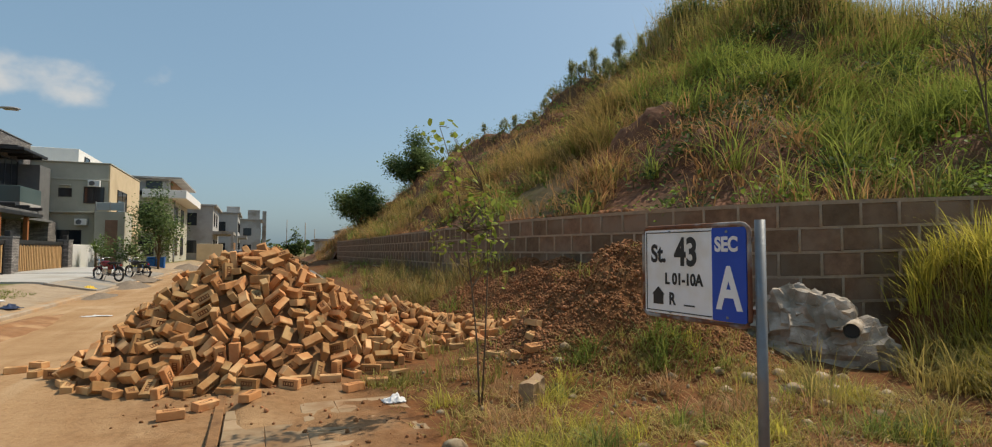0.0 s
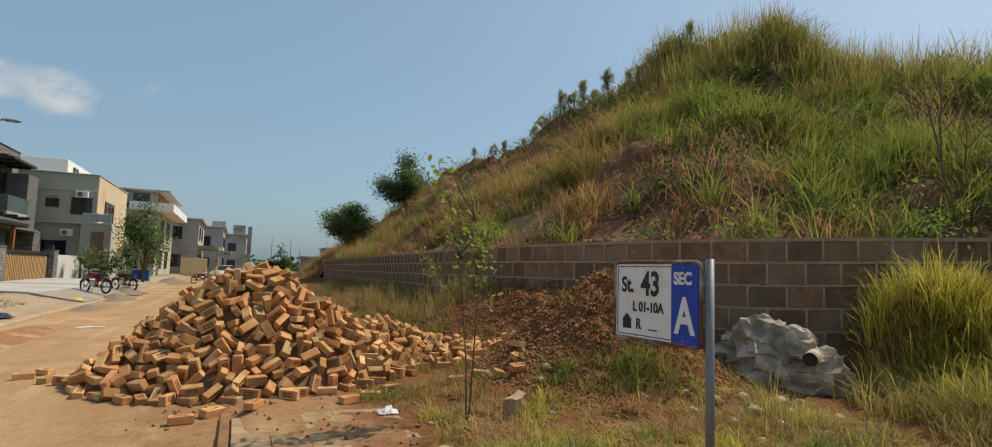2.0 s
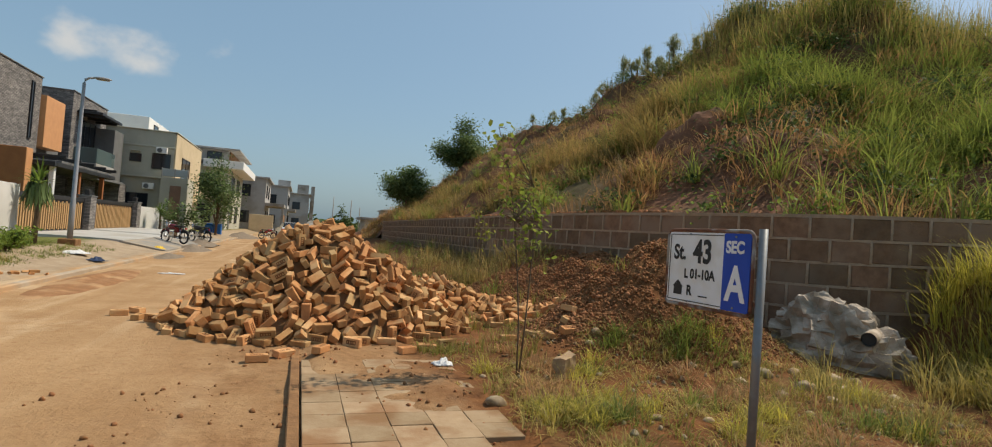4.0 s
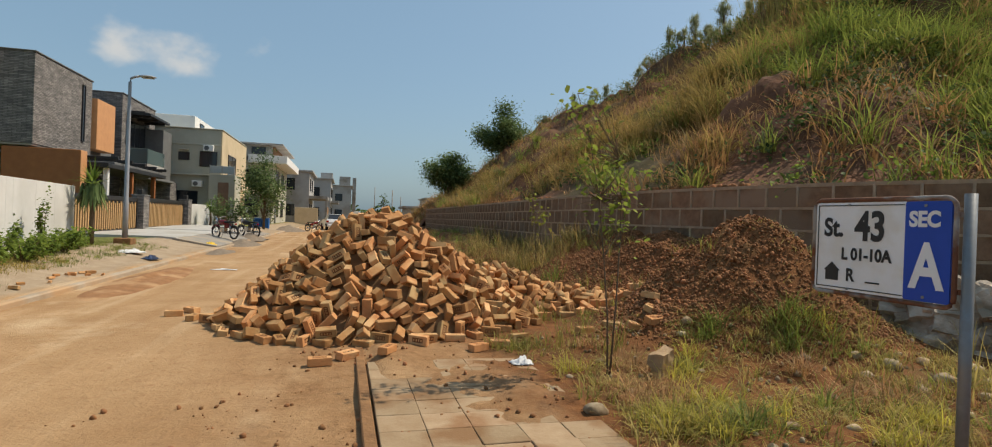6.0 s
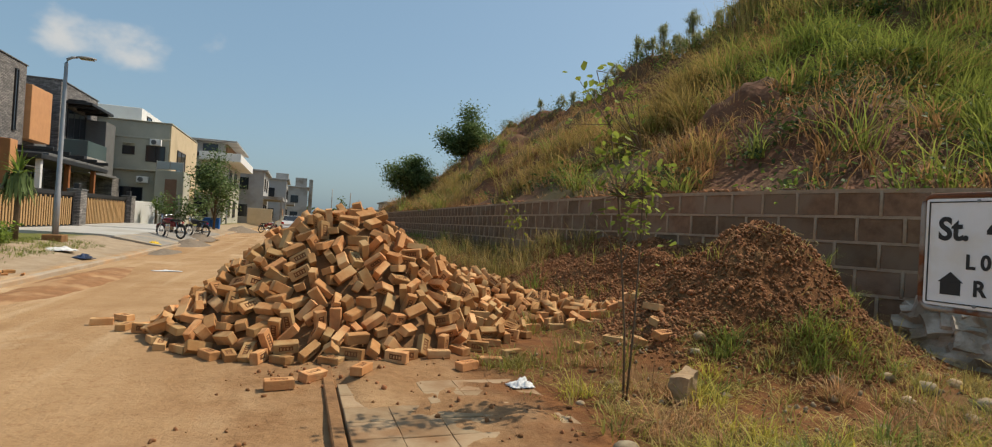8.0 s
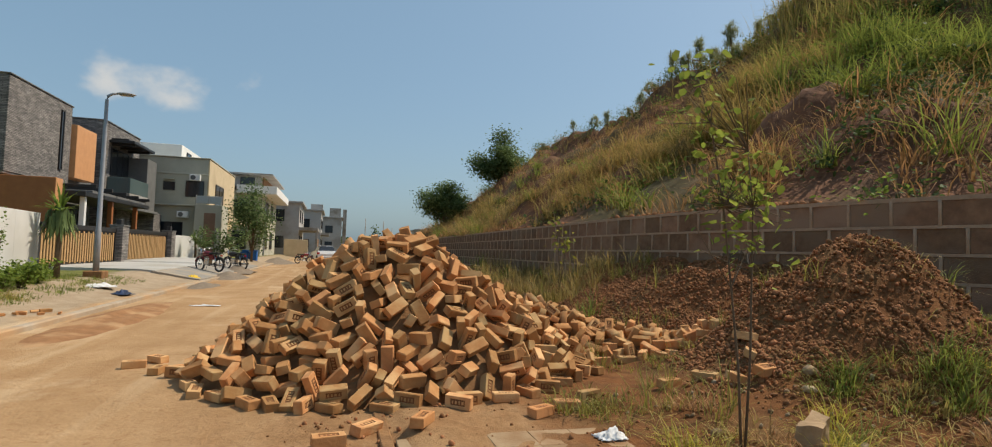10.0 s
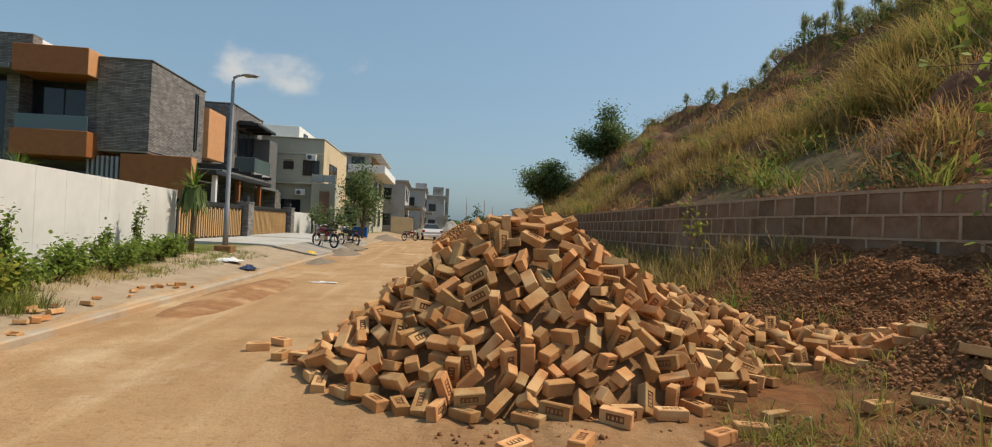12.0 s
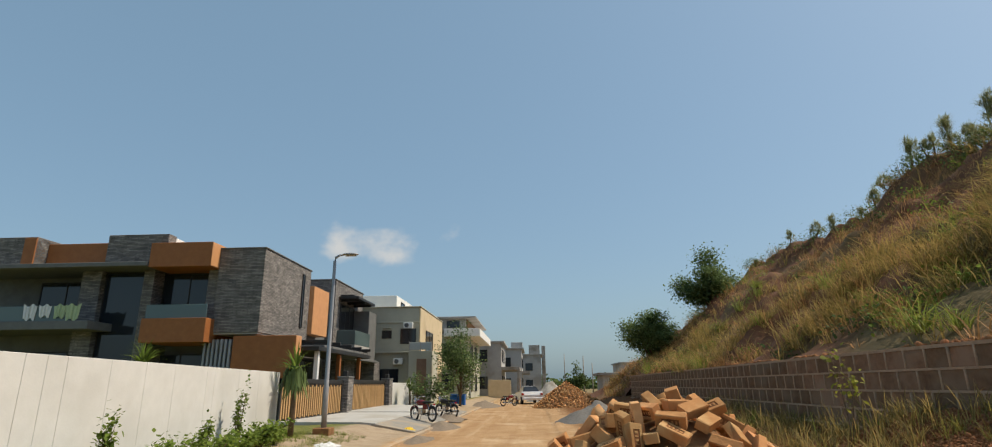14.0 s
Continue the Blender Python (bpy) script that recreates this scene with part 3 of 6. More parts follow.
# ---- kerbs and paving ----
M["tile_kerb"] = mat("dusty_kerb", (0.42, 0.35, 0.27), (0.34, 0.25, 0.165), 3, 0.92, 0.3, 40, c3=(0.45, 0.29, 0.16), big=0.7)
kerb = tagged(part("kerb", box(-0.45, -0.37, -8, 6.3, -0.2, 0.062, 0.008), M["core"]), "low brown concrete kerb edging beside paving", "kerb", kind="structure")
kerb_left = tagged(part("kerb", box(-4.86, -4.72, -8, 60, -0.2, 0.088, 0.02), M["tile_kerb"]), "dusty pale concrete kerb along the verge", "kerb", kind="structure")

# ---- boundary walls ----
ww = empty("wall_boundary", "white plastered boundary wall with thin panel joints", "wall", (-8, 12, 0.1), kind="structure")
WW0, WW1 = Vector((-5.95, 4.0)), Vector((-7.6, 18.1))
wdir = (WW1 - WW0).normalized()
wang = math.degrees(math.atan2(wdir.y, wdir.x))
ww_len = (WW1 - WW0).length
ww.matrix_world = pose(WW0.x, WW0.y, 0.1, 0, 0, wang)
s = 0.0
panel_rng = random.Random(8)
while s < ww_len - 0.2:
    w = min(panel_rng.choice((0.35, 0.9, 1.2, 1.25)), ww_len - s)
    part("panel", box(s + 0.003, s + w - 0.003, -0.0, 0.2, -0.2, 1.8, 0.004), M["plaster"], ww)
    s += w
part("core", box(0, ww_len - 0.01, 0.02, 0.18, -0.2, 1.79), M["darkgrey"], ww)


# ---- street lamp ----
def street_lamp(x, y, z, height, arm):
    lamp = empty("street_lamp", "grey painted steel street lamp with a flat head", "street lamp", (x, y, z))
    part("base_block", box(-0.22, 0.22, -0.22, 0.22, -0.1, 0.16, 0.02), M["core"], lamp, "brown concrete footing block")
    part("pole", tube([(0, 0, 0.1), (0, 0, 1.2), (0, 0, 1.22), (0, 0, height - 0.15), (0.02, 0, height - 0.04), (0.12, 0, height + 0.02), (arm * 0.35, 0, height + 0.04)], [0.075, 0.07, 0.062, 0.042, 0.04, 0.034, 0.03], 12), M["lampgrey"], lamp)
    bm = bmesh.new()
    bmesh.ops.create_uvsphere(bm, u_segments=16, v_segments=10, radius=1.0)
    for v in bm.verts:
        v.co.z *= 0.5 if v.co.z > 0 else 0.25
    bmesh.ops.transform(bm, verts=bm.verts, matrix=Matrix.Translation((arm * 0.66, 0, height + 0.04)) @ Matrix.Diagonal((arm * 0.36, 0.13, 0.1, 1)))
    for f in bm.faces:
        f.smooth = True
    head = part("head", bm, M["lampgrey"], lamp)
    part("lens", box(arm * 0.45, arm * 0.92, -0.07, 0.07, height + 0.0, height + 0.012, 0.004), M["greyrender"], head, "pale lamp glass")
    return lamp


street_lamp(-6.6, 18.8, 0.34, 4.75, 0.66)


# ---- street sign ----
def lettering(name, text, size, at, parent, material, bold=0.004, narrow=0.86):
    cu = bpy.data.curves.new(name, "FONT")
    cu.body, cu.size, cu.offset, cu.extrude = text, size, bold, 0.0008
    tmp = bpy.data.objects.new("tmp", cu)
    scene.collection.objects.link(tmp)
    dg = bpy.context.evaluated_depsgraph_get()
    me = bpy.data.meshes.new_from_object(tmp.evaluated_get(dg))
    bpy.data.objects.remove(tmp)
    me.materials.clear()
    ob = link(name, me, material, parent)
    ob.matrix_basis = pose(*at, 90, 0, 0) @ Matrix.Diagonal((narrow, 1, 1, 1))
    return ob


def rounded_plate(w, h, r, y0, y1, x0=0.0, z0=0.0, seg=5):
    bm = bmesh.new()
    ring = []
    for cx, cz, a0 in ((w - r, h - r, 0), (r, h - r, 90), (r, r, 180), (w - r, r, 270)):
        for k in range(seg + 1):
            a = radians(a0 + 90 * k / seg)
            ring.append((x0 + cx + r * math.cos(a), z0 + cz + r * math.sin(a)))
    fr = [bm.verts.new((x, y0, z)) for x, z in ring]
    bk = [bm.verts.new((x, y1, z)) for x, z in ring]
    bm.faces.new(fr)
    bm.faces.new(bk[::-1])
    n = len(ring)
    for k in range(n):
        bm.faces.new((fr[k], bk[k], bk[(k + 1) % n], fr[(k + 1) % n]))
    bmesh.ops.recalc_face_normals(bm, faces=bm.faces[:])
    return bm


SIGN_W, SIGN_H = 0.70, 0.46
sign = empty("street_sign", "white and blue street sign plate on a grey steel post", "street sign", (1.93, 2.77, 1.06), -86)
part("plate", rounded_plate(SIGN_W * 0.705, SIGN_H, 0.012, 0.0, 0.012), M["signwhite"], sign)
part("blue_panel", rounded_plate(SIGN_W * 0.295, SIGN_H, 0.012, -0.001, 0.012, SIGN_W * 0.705), M["signblue"], sign, "blue painted panel")
path = []
for (cx, cz), a0 in zip(((0.03, 0.03), (SIGN_W - 0.03, 0.03), (SIGN_W - 0.03, SIGN_H - 0.03), (0.03, SIGN_H - 0.03)), (180, 270, 0, 90)):
    path += [(cx + 0.045 * math.cos(radians(a0 + k * 22.5)), 0.006, cz + 0.045 * math.sin(radians(a0 + k * 22.5))) for k in range(5)]
part("frame", tube(path + [path[0]], 0.011, 8), M["rust"], sign, "rusty tubular steel frame")
for z0, z1, x0, x1 in ((0.012, 0.017, 0.012, SIGN_W * 0.70), (SIGN_H - 0.017, SIGN_H - 0.012, 0.012, SIGN_W * 0.70), (0.012, SIGN_H - 0.012, 0.012, 0.017)):
    part("border", box(x0, x1, -0.0025, 0.004, z0, z1), M["signblack"], sign)
lettering("text", "St.", 0.135, (0.052, -0.002, 0.285), sign, M["signblack"])
lettering("text", "43", 0.205, (0.235, -0.002, 0.27), sign, M["signblack"], 0.006, 0.8)
lettering("text", "L 01-10A", 0.084, (0.16, -0.002, 0.165), sign, M["signblack"], 0.003)
lettering("text", "R", 0.09, (0.19, -0.002, 0.055), sign, M["signblack"], 0.003)
part("dash", box(0.30, 0.375, -0.0025, 0.004, 0.052, 0.060), M["signblack"], sign)
bm = box(0.068, 0.145, -0.0025, 0.004, 0.05, 0.105)
vs = [bm.verts.new(p) for p in ((0.058, -0.0025, 0.103), (0.156, -0.0025, 0.103), (0.107, -0.0025, 0.148))]
bm.faces.new(vs)
part("house_symbol", bm, M["signblack"], sign)
lettering("text", "SEC", 0.098, (SIGN_W * 0.735, -0.003, 0.345), sign, M["signwhite"], 0.004)
lettering("text", "A", 0.29, (SIGN_W * 0.752, -0.003, 0.065), sign, M["signwhite"], 0.008, 0.74)
for bx, bz in ((0.2, 0.012), (0.2, SIGN_H - 0.012), (SIGN_W * 0.84, 0.02), (SIGN_W * 0.84, SIGN_H - 0.02)):
    part("bolt", tube([(bx, -0.006, bz), (bx, 0.01, bz)], 0.007, 8), M["galv"], sign)
part("post", tube([(SIGN_W + 0.055, 0.03, -1.15), (SIGN_W + 0.055, 0.03, SIGN_H + 0.03)], 0.024, 14), M["galv"], sign)
for z in (0.06, SIGN_H - 0.06):
    part("bracket", box(SIGN_W - 0.01, SIGN_W + 0.06, 0.014, 0.02, z - 0.012, z + 0.012), M["rust"], sign)


# ---- houses ----
def hbox(parent, name, x0, x1, y0, y1, z0, z1, material, label="", bevel=0.015):
    return fix(part(name, box(x0, x1, y0, y1, z0, z1, bevel), M[material], parent, label), parent)


def window_y(house, x0, x1, y, z0, z1, bars=1, frame="black"):
    """A dark window in a wall that faces -y: frame, panes, sill."""
    w = fix(part("window", box(x0, x1, y - 0.02, y + 0.02, z0, z1), M["glassdark"], house, "dark tinted glass window"), house)
    t = 0.05
    f = bmesh.new()
    for a in ((x0 - t, x1 + t, z1, z1 + t), (x0 - t, x1 + t, z0 - t, z0), (x0 - t, x0, z0, z1), (x1, x1 + t, z0, z1)):
        box(a[0], a[1], y - 0.05, y + 0.05, a[2], a[3], 0, f)
    for k in range(1, bars + 1):
        xm = x0 + (x1 - x0) * k / (bars + 1)
        box(xm - 0.025, xm + 0.025, y - 0.04, y + 0.03, z0, z1, 0, f)
    part("window_frame", f, M[frame], w)
    return w


def window_x(house, x, y0, y1, z0, z1, bars=1, frame="black"):
    w = fix(part("window", box(x - 0.02, x + 0.02, y0, y1, z0, z1), M["glassdark"], house, "dark tinted glass window"), house)
    t = 0.05
    f = bmesh.new()
    for a in ((y0 - t, y1 + t, z1, z1 + t), (y0 - t, y1 + t, z0 - t, z0), (y0 - t, y0, z0, z1), (y1, y1 + t, z0, z1)):
        box(x - 0.05, x + 0.05, a[0], a[1], a[2], a[3], 0, f)
    for k in range(1, bars + 1):
        ym = y0 + (y1 - y0) * k / (bars + 1)
        box(x - 0.03, x + 0.04, ym - 0.025, ym + 0.025, z0, z1, 0, f)
    part("window_frame", f, M[frame], w)
    return w


# first house: dark stone strips, orange boxes
h1 = empty("house", "modern two-storey house of dark stone strips and orange panels", "house", (-18, 32, 0.3))
hbox(h1, "wall", -15.35, -13.2, 28.4, 34.1, 3.9, 7.72, "slate", "grey split-stone corner block")
hbox(h1, "coping", -15.4, -13.15, 28.35, 34.15, 7.72, 7.78, "darkgrey")
hbox(h1, "soffit", -15.3, -13.25, 28.45, 34.05, 3.82, 3.9, "greyrender", "pale overhanging soffit")
hbox(h1, "wall", -28, -13.6, 30.2, 38, 0.2, 7.0, "darkgrey")
hbox(h1, "wall", -20.95, -18.0, 28.5, 29.1, 7.05, 8.55, "slate")
hbox(h1, "wall", -22.0, -21.06, 28.6, 30.2, 0.3, 6.85, "slate")
hbox(h1, "wall", -19.0, -18.5, 28.6, 30.2, 0.3, 6.85, "slate")
hbox(h1, "wall", -15.9, -15.36, 28.6, 30.2, 3.4, 6.8, "slate")
hbox(h1, "wall", -27.5, -24.3, 28.3, 31, 7.05, 8.5, "slate")
hbox(h1, "parapet", -24.3, -20.97, 29.0, 30.0, 7.05, 8.3, "orange", "orange panel parapet")
hbox(h1, "parapet", -24.9, -24.3, 28.25, 30.0, 7.05, 8.45, "orange", "orange panel parapet")
hbox(h1, "roof_slab", -28, -18.27, 27.6, 30.4, 6.85, 7.05, "darkgrey", "dark projecting roof slab")
hbox(h1, "upper_box", -18.25, -15.37, 27.7, 30.4, 6.8, 7.92, "orange", "orange clad projecting box")
# end face takes the sunlit orange, the front the darker one
hbox(h1, "upper_box_end", -15.37, -15.34, 27.7, 30.4, 6.82, 7.9, "orange_lit")
hbox(h1, "balcony_box", -18.2, -15.25, 27.7, 30.2, 3.45, 4.5, "orange", "orange clad balcony box")
hbox(h1, "balcony_rail", -18.15, -15.35, 27.85, 27.88, 4.5, 5.12, "glassrail", "tinted glass balustrade")
window_y(h1, -18.42, -15.95, 29.4, 4.5, 6.75, 1)
window_y(h1, -21.0, -19.06, 28.95, 2.2, 6.75, 0)
window_y(h1, -18.6, -15.3, 29.9, 0.6, 3.0, 2)
hbox(h1, "balcony_slab", -28, -20.4, 27.4, 30.2, 4.05, 4.42, "darkgrey", "grey balcony slab")
hbox(h1, "balcony_rail", -27.9, -21.3, 27.5, 27.53, 4.42, 5.1, "glassrail", "tinted glass balustrade")
window_y(h1, -25.15, -22.55, 30.1, 4.5, 6.55, 1)
window_y(h1, -27.6, -21.8, 30.1, 0.6, 3.2, 3)
hbox(h1, "roof_room", -20.4, -18.05, 29.12, 36, 7.0, 8.5, "white", "white rendered roof room")
hbox(h1, "porch_wall", -14.3, -11.45, 28.4, 29.0, 0.3, 3.75, "orange", "orange panel porch wall")
# sunlit orange on the street end here too
hbox(h1, "porch_wall_end", -11.45, -11.42, 28.4, 29.0, 0.3, 3.74, "orange_lit")
for k in range(7):
    hbox(h1, "fin", -15.6 + k * 0.19, -15.5 + k * 0.19, 28.35, 28.55, 0.4, 3.6, "lampgrey", "grey vertical louvre fin")
window_x(h1, -13.18, 32.95, 33.15, 4.6, 7.3, 0)
hbox(h1, "panel", -13.6, -12.95, 34.12, 36.5, 4.3, 6.9, "orange_lit", "orange cladding panel in a sunlit tone")
hbox(h1, "porch_beam", -13.2, -10.6, 29.0, 37.5, 3.1, 3.3, "black", "dark steel porch beam")
hbox(h1, "porch_roof", -13.4, -10.7, 30.0, 37.2, 3.3, 3.42, "darkgrey")
for y in (29.4, 32.5, 36.0):
    hbox(h1, "porch_post", -10.95, -10.75, y, y + 0.2, 0.3, 3.1, "orange" if y > 30 else "white")
for y in (29.2, 31.0, 32.8, 34.6, 36.4):
    hbox(h1, "pergola_slat", -13.2, -10.3, y, y + 0.12, 3.45, 3.6, "black")
hbox(h1, "door_panel", -13.55, -13.5, 30.4, 31.6, 0.3, 2.9, "orange")
window_x(h1, -13.55, 32.2, 36.4, 0.6, 2.9, 2)

# second house: grey brick with balcony
h2 = empty("house", "grey brick two-storey house with a dark canopy and balcony", "house", (-16, 42, 0.3))
hbox(h2, "wall", -22, -13.4, 38.9, 45.0, 0.3, 8.1, "slate")
hbox(h2, "coping", -22, -13.35, 38.85, 45.05, 8.1, 8.17, "darkgrey")
hbox(h2, "canopy", -13.4, -12.1, 39.6, 43.6, 7.0, 7.16, "black", "dark flat canopy")
hbox(h2, "canopy", -13.4, -12.5, 39.9, 43.9, 7.2, 7.3, "black", "dark flat canopy")
for y in (40.0, 41.4, 42.8):
    hbox(h2, "bracket", -13.4, -12.2, y, y + 0.08, 6.86, 7.0, "black")
hbox(h2, "side_wall", -13.4, -12.3, 43.0, 44.9, 3.2, 6.6, "darkgrey", "dark grey projecting wall")
hbox(h2, "balcony_slab", -13.4, -12.2, 39.6, 43.0, 3.85, 4.1, "greyrender", "pale balcony slab")
hbox(h2, "balcony_rail", -12.24, -12.2, 39.6, 43.0, 4.1, 5.0, "glassrail", "tinted glass balustrade")
hbox(h2, "balcony_rail", -13.4, -12.24, 39.6, 39.64, 4.1, 5.0, "glassrail", "tinted glass balustrade")
window_x(h2, -13.38, 40.0, 42.8, 4.2, 6.7, 2)
window_x(h2, -13.38, 39.5, 43, 0.8, 2.9, 2)
hbox(h2, "lower_roof", -13.4, -11.7, 38.2, 43.5, 3.1, 3.25, "darkgrey")
hbox(h2, "lower_roof", -13.4, -12.2, 37.6, 43.5, 3.45, 3.6, "black")
hbox(h2, "lower_wall", -13.4, -11.9, 43.4, 45, 0.3, 3.2, "slate")
hbox(h2, "lower_wall", -13.4, -12.6, 39.0, 41.2, 0.3, 3.1, "slate")

# third house: khaki with cream street side
h3 = empty("house", "khaki and cream rendered two-storey house", "house", (-13, 50, 0.3))
hbox(h3, "wall", -20, -9.25, 45.4, 56, 0.2, 7.15, "khaki")
hbox(h3, "street_wall", -9.25, -9.15, 45.4, 56, 0.2, 7.12, "cream", "cream rendered street side")
hbox(h3, "band", -20, -9.2, 45.33, 45.4, 6.0, 6.12, "khaki")
hbox(h3, "coping", -20.05, -9.1, 45.3, 56.05, 7.15, 7.22, "khaki")
window_y(h3, -11.92, -11.3, 45.4, 4.95, 5.42, 0)
window_y(h3, -10.55, -9.5, 45.4, 4.55, 5.55, 1)
window_y(h3, -12.0, -10.7, 45.4, 1.7, 2.7, 1)
hbox(h3, "sunshade", -11.9, -11.3, 45.15, 45.4, 5.62, 5.68, "khaki")
hbox(h3, "porch", -9.8, -8.1, 44.6, 47.0, 0.2, 3.95, "khaki", "khaki rendered porch block")
hbox(h3, "ledge", -12.6, -9.8, 45.1, 45.4, 3.85, 3.95, "khaki")
hbox(h3, "door_recess", -9.2, -8.5, 44.57, 44.62, 0.4, 3.4, "terracotta", "brown door in the porch")
hbox(h3, "terrace_rail", -9.75, -8.15, 44.63, 44.66, 4.03, 4.55, "glassclear", "pale glass terrace rail")
for x in (-9.75, -8.95, -8.17):
    hbox(h3, "rail_post", x - 0.03, x + 0.03, 44.61, 44.68, 3.95, 4.6, "greyrender")
window_x(h3, -9.13, 47.7, 50.6, 3.98, 5.6, 1)
hbox(h3, "parapet", -8.6, -8.1, 47.0, 56, 3.0, 3.4, "cream")
for x, z in ((-10.0, 5.6), (-10.65, 3.05)):
    ac = hbox(h3, "air_conditioner", x - 0.34, x + 0.34, 45.05, 45.38, z, z + 0.42, "white", "white outdoor air conditioner unit")
    part("fan_grille", tube([(x - 0.1, 45.03, z + 0.21), (x - 0.1, 45.06, z + 0.21)], 0.16, 16), M["darkgrey"], ac)
hbox(h3, "upper_floor", -20, -11.8, 49, 58, 7.15, 8.6, "white", "white set-back upper storey")
for y in (50.5, 53.5):
    window_x(h3, -11.78, y, y + 1.2, 7.4, 8.2, 0)

# fourth house, unfinished
h4 = empty("house", "unfinished three-storey house with bare brick top", "house", (-11, 64, 0.3))
hbox(h4, "wall", -17, -7.3, 60, 74, 0.2, 6.4, "khaki")
hbox(h4, "balcony", -9.5, -6.0, 59.4, 74.4, 6.15, 6.9, "white", "white balcony band")
hbox(h4, "wall", -16, -7.6, 61, 73.5, 6.9, 8.0, "greyrender")
hbox(h4, "wall", -7.6, -7.45, 62, 73.5, 6.9, 8.0, "core", "bare red brick wall")
hbox(h4, "roof", -16.5, -6.5, 60.3, 74.2, 8.0, 8.16, "greyrender", "flat concrete roof slab")
for x in (-11.4, -9.4):
    window_y(h4, x, x + 1.2, 60.98, 7.15, 7.75, 0)
for z in (1.0, 3.9):
    window_y(h4, -10.2, -8.6, 59.98, z, z + 1.6, 1)
    for y in (63, 68):
        window_x(h4, -7.28, y, y + 2, z, z + 1.7, 1)


def far_house(x0, x1, y0, y1, z1, material, label, extra=()):
    h = empty("house", label, "house", ((x0 + x1) / 2, (y0 + y1) / 2, 0.2))
    hbox(h, "wall", x0, x1, y0, y1, 0.1, z1, material)
    hbox(h, "roof", x0 - 0.3, x1 + 0.4, y0 - 0.3, y1 + 0.3, z1, z1 + 0.22, "greyrender")
    k = 0
    for z in np.arange(1.2, z1 - 1.5, 3.3):
        window_y(h, x1 - 3.2, x1 - 1.8, y0 - 0.01, float(z), float(z) + 1.4, 1)
        for y in np.arange(y0 + 1.5, y1 - 2.5, 4.5):
            window_x(h, x1 + 0.01, float(y), float(y) + 1.8, float(z), float(z) + 1.5, 1)
    for e in extra:
        hbox(h, *e)
    return h


far_house(-15, -4.9, 78, 90, 6.8, "greyrender", "grey rendered two-storey house down the street", (("porch", -4.9, -2.6, 78, 88, 3.4, 3.8, "concrete"), ("porch_post", -2.9, -2.6, 78.2, 78.5, 0.1, 3.4, "concrete")))
far_house(-13, -2.7, 100, 114, 7.3, "greyrender", "bare grey concrete house under construction", (("tower", -4.6, -2.6, 106, 109, 7.5, 8.8, "greyrender"), ("balcony", -2.7, -1.4, 101, 112, 3.4, 3.8, "concrete")))
far_house(-10, 0.9, 126, 140, 7.6, "greyrender", "bare grey concrete house far down the street", (("tower", -1.6, 0.7, 129, 133, 7.8, 9.8, "concrete"), ("pillar", 1.3, 2.1, 138, 140, 0.1, 10.2, "concrete")))
low = empty("wall_boundary", "low cream and brown front walls", "wall", (-5, 76, 0.1), kind="structure")
fix(part("panel", box(-6.3, -3.6, 74.5, 74.8, 0.0, 2.2, 0.02), M["cream"], low), low)
fix(part("panel", box(-3.2, -2.9, 90, 98, 0.0, 2.6, 0.02), M["core"], low), low)

# ---- gates ----
M["drive"] = mat("driveway_concrete", (0.47, 0.455, 0.425), (0.40, 0.385, 0.355), 2, 0.9, 0.15, 30, c3=(0.38, 0.35, 0.30), big=0.5)
def gate(x, y0, y1, z0, z1, name_label):
    g = empty("driveway_gate", name_label, "gate", (x, (y0 + y1) / 2, z0), group="driveway gates")
    f = bmesh.new()
    for a in ((y0, y1, z1 - 0.16, z1), (y0, y1, z0 + 0.05, z0 + 0.17), (y0, y0 + 0.1, z0 + 0.05, z1), (y1 - 0.1, y1, z0 + 0.05, z1)):
        box(x - 0.04, x + 0.04, a[0], a[1], a[2], a[3], 0.004, f)
    fix(part("gate_frame", f, M["black"], g, "black steel gate frame"), g)
    fix(part("backing", box(x - 0.035, x - 0.02, y0 + 0.1, y1 - 0.1, z0 + 0.17, z1 - 0.16), M["black"], g), g)
    n = int((y1 - y0 - 0.2) / 0.21)
    bm = box(-0.0, 0.035, -0.055, 0.055, 0.0, z1 - z0 - 0.42, 0.004)
    me = bpy.data.meshes.new("slat")
    bm.to_mesh(me)
    bm.free()
    me.materials.append(M["wood"])
    for k in range(n):
        b = new("slat", me)
        b.parent, b.matrix_parent_inverse = g, g.matrix_world.inverted()
        b.matrix_basis = pose(x + 0.002, y0 + 0.2 + k * 0.21, z0 + 0.14 + 0.07 * (k % 2))
    return g


gate(-9.5, 22.6, 29.2, 0.3, 1.82, "black steel driveway gate with upright timber slats")
gate(-9.5, 30.1, 36.9, 0.3, 1.86, "black steel driveway gate with upright timber slats")
for y in (29.65, 37.4):
    gp = empty("gate_pillar", "dark stone clad gate pillar with lamp box", "pillar", (-9.5, y, 0.2), group="gate pillars")
    fix(part("shaft", box(-9.75, -9.25, y - 0.38, y + 0.38, 0.1, 1.92, 0.01), M["slate"], gp), gp)
    fix(part("cap", box(-9.78, -9.22, y - 0.41, y + 0.41, 1.92, 1.98, 0.01), M["darkgrey"], gp), gp)
    fix(part("lantern", box(-9.6, -9.4, y - 0.15, y + 0.15, 1.98, 2.22, 0.02), M["black"], gp, "black gate lamp box"), gp)
wall2 = empty("wall_boundary", "pale cream plastered front wall", "wall", (-9.5, 42, 0.2), kind="structure")
fix(part("panel", box(-9.65, -9.4, 37.9, 46.5, 0.0, 1.75, 0.01), M["plaster"], wall2), wall2)
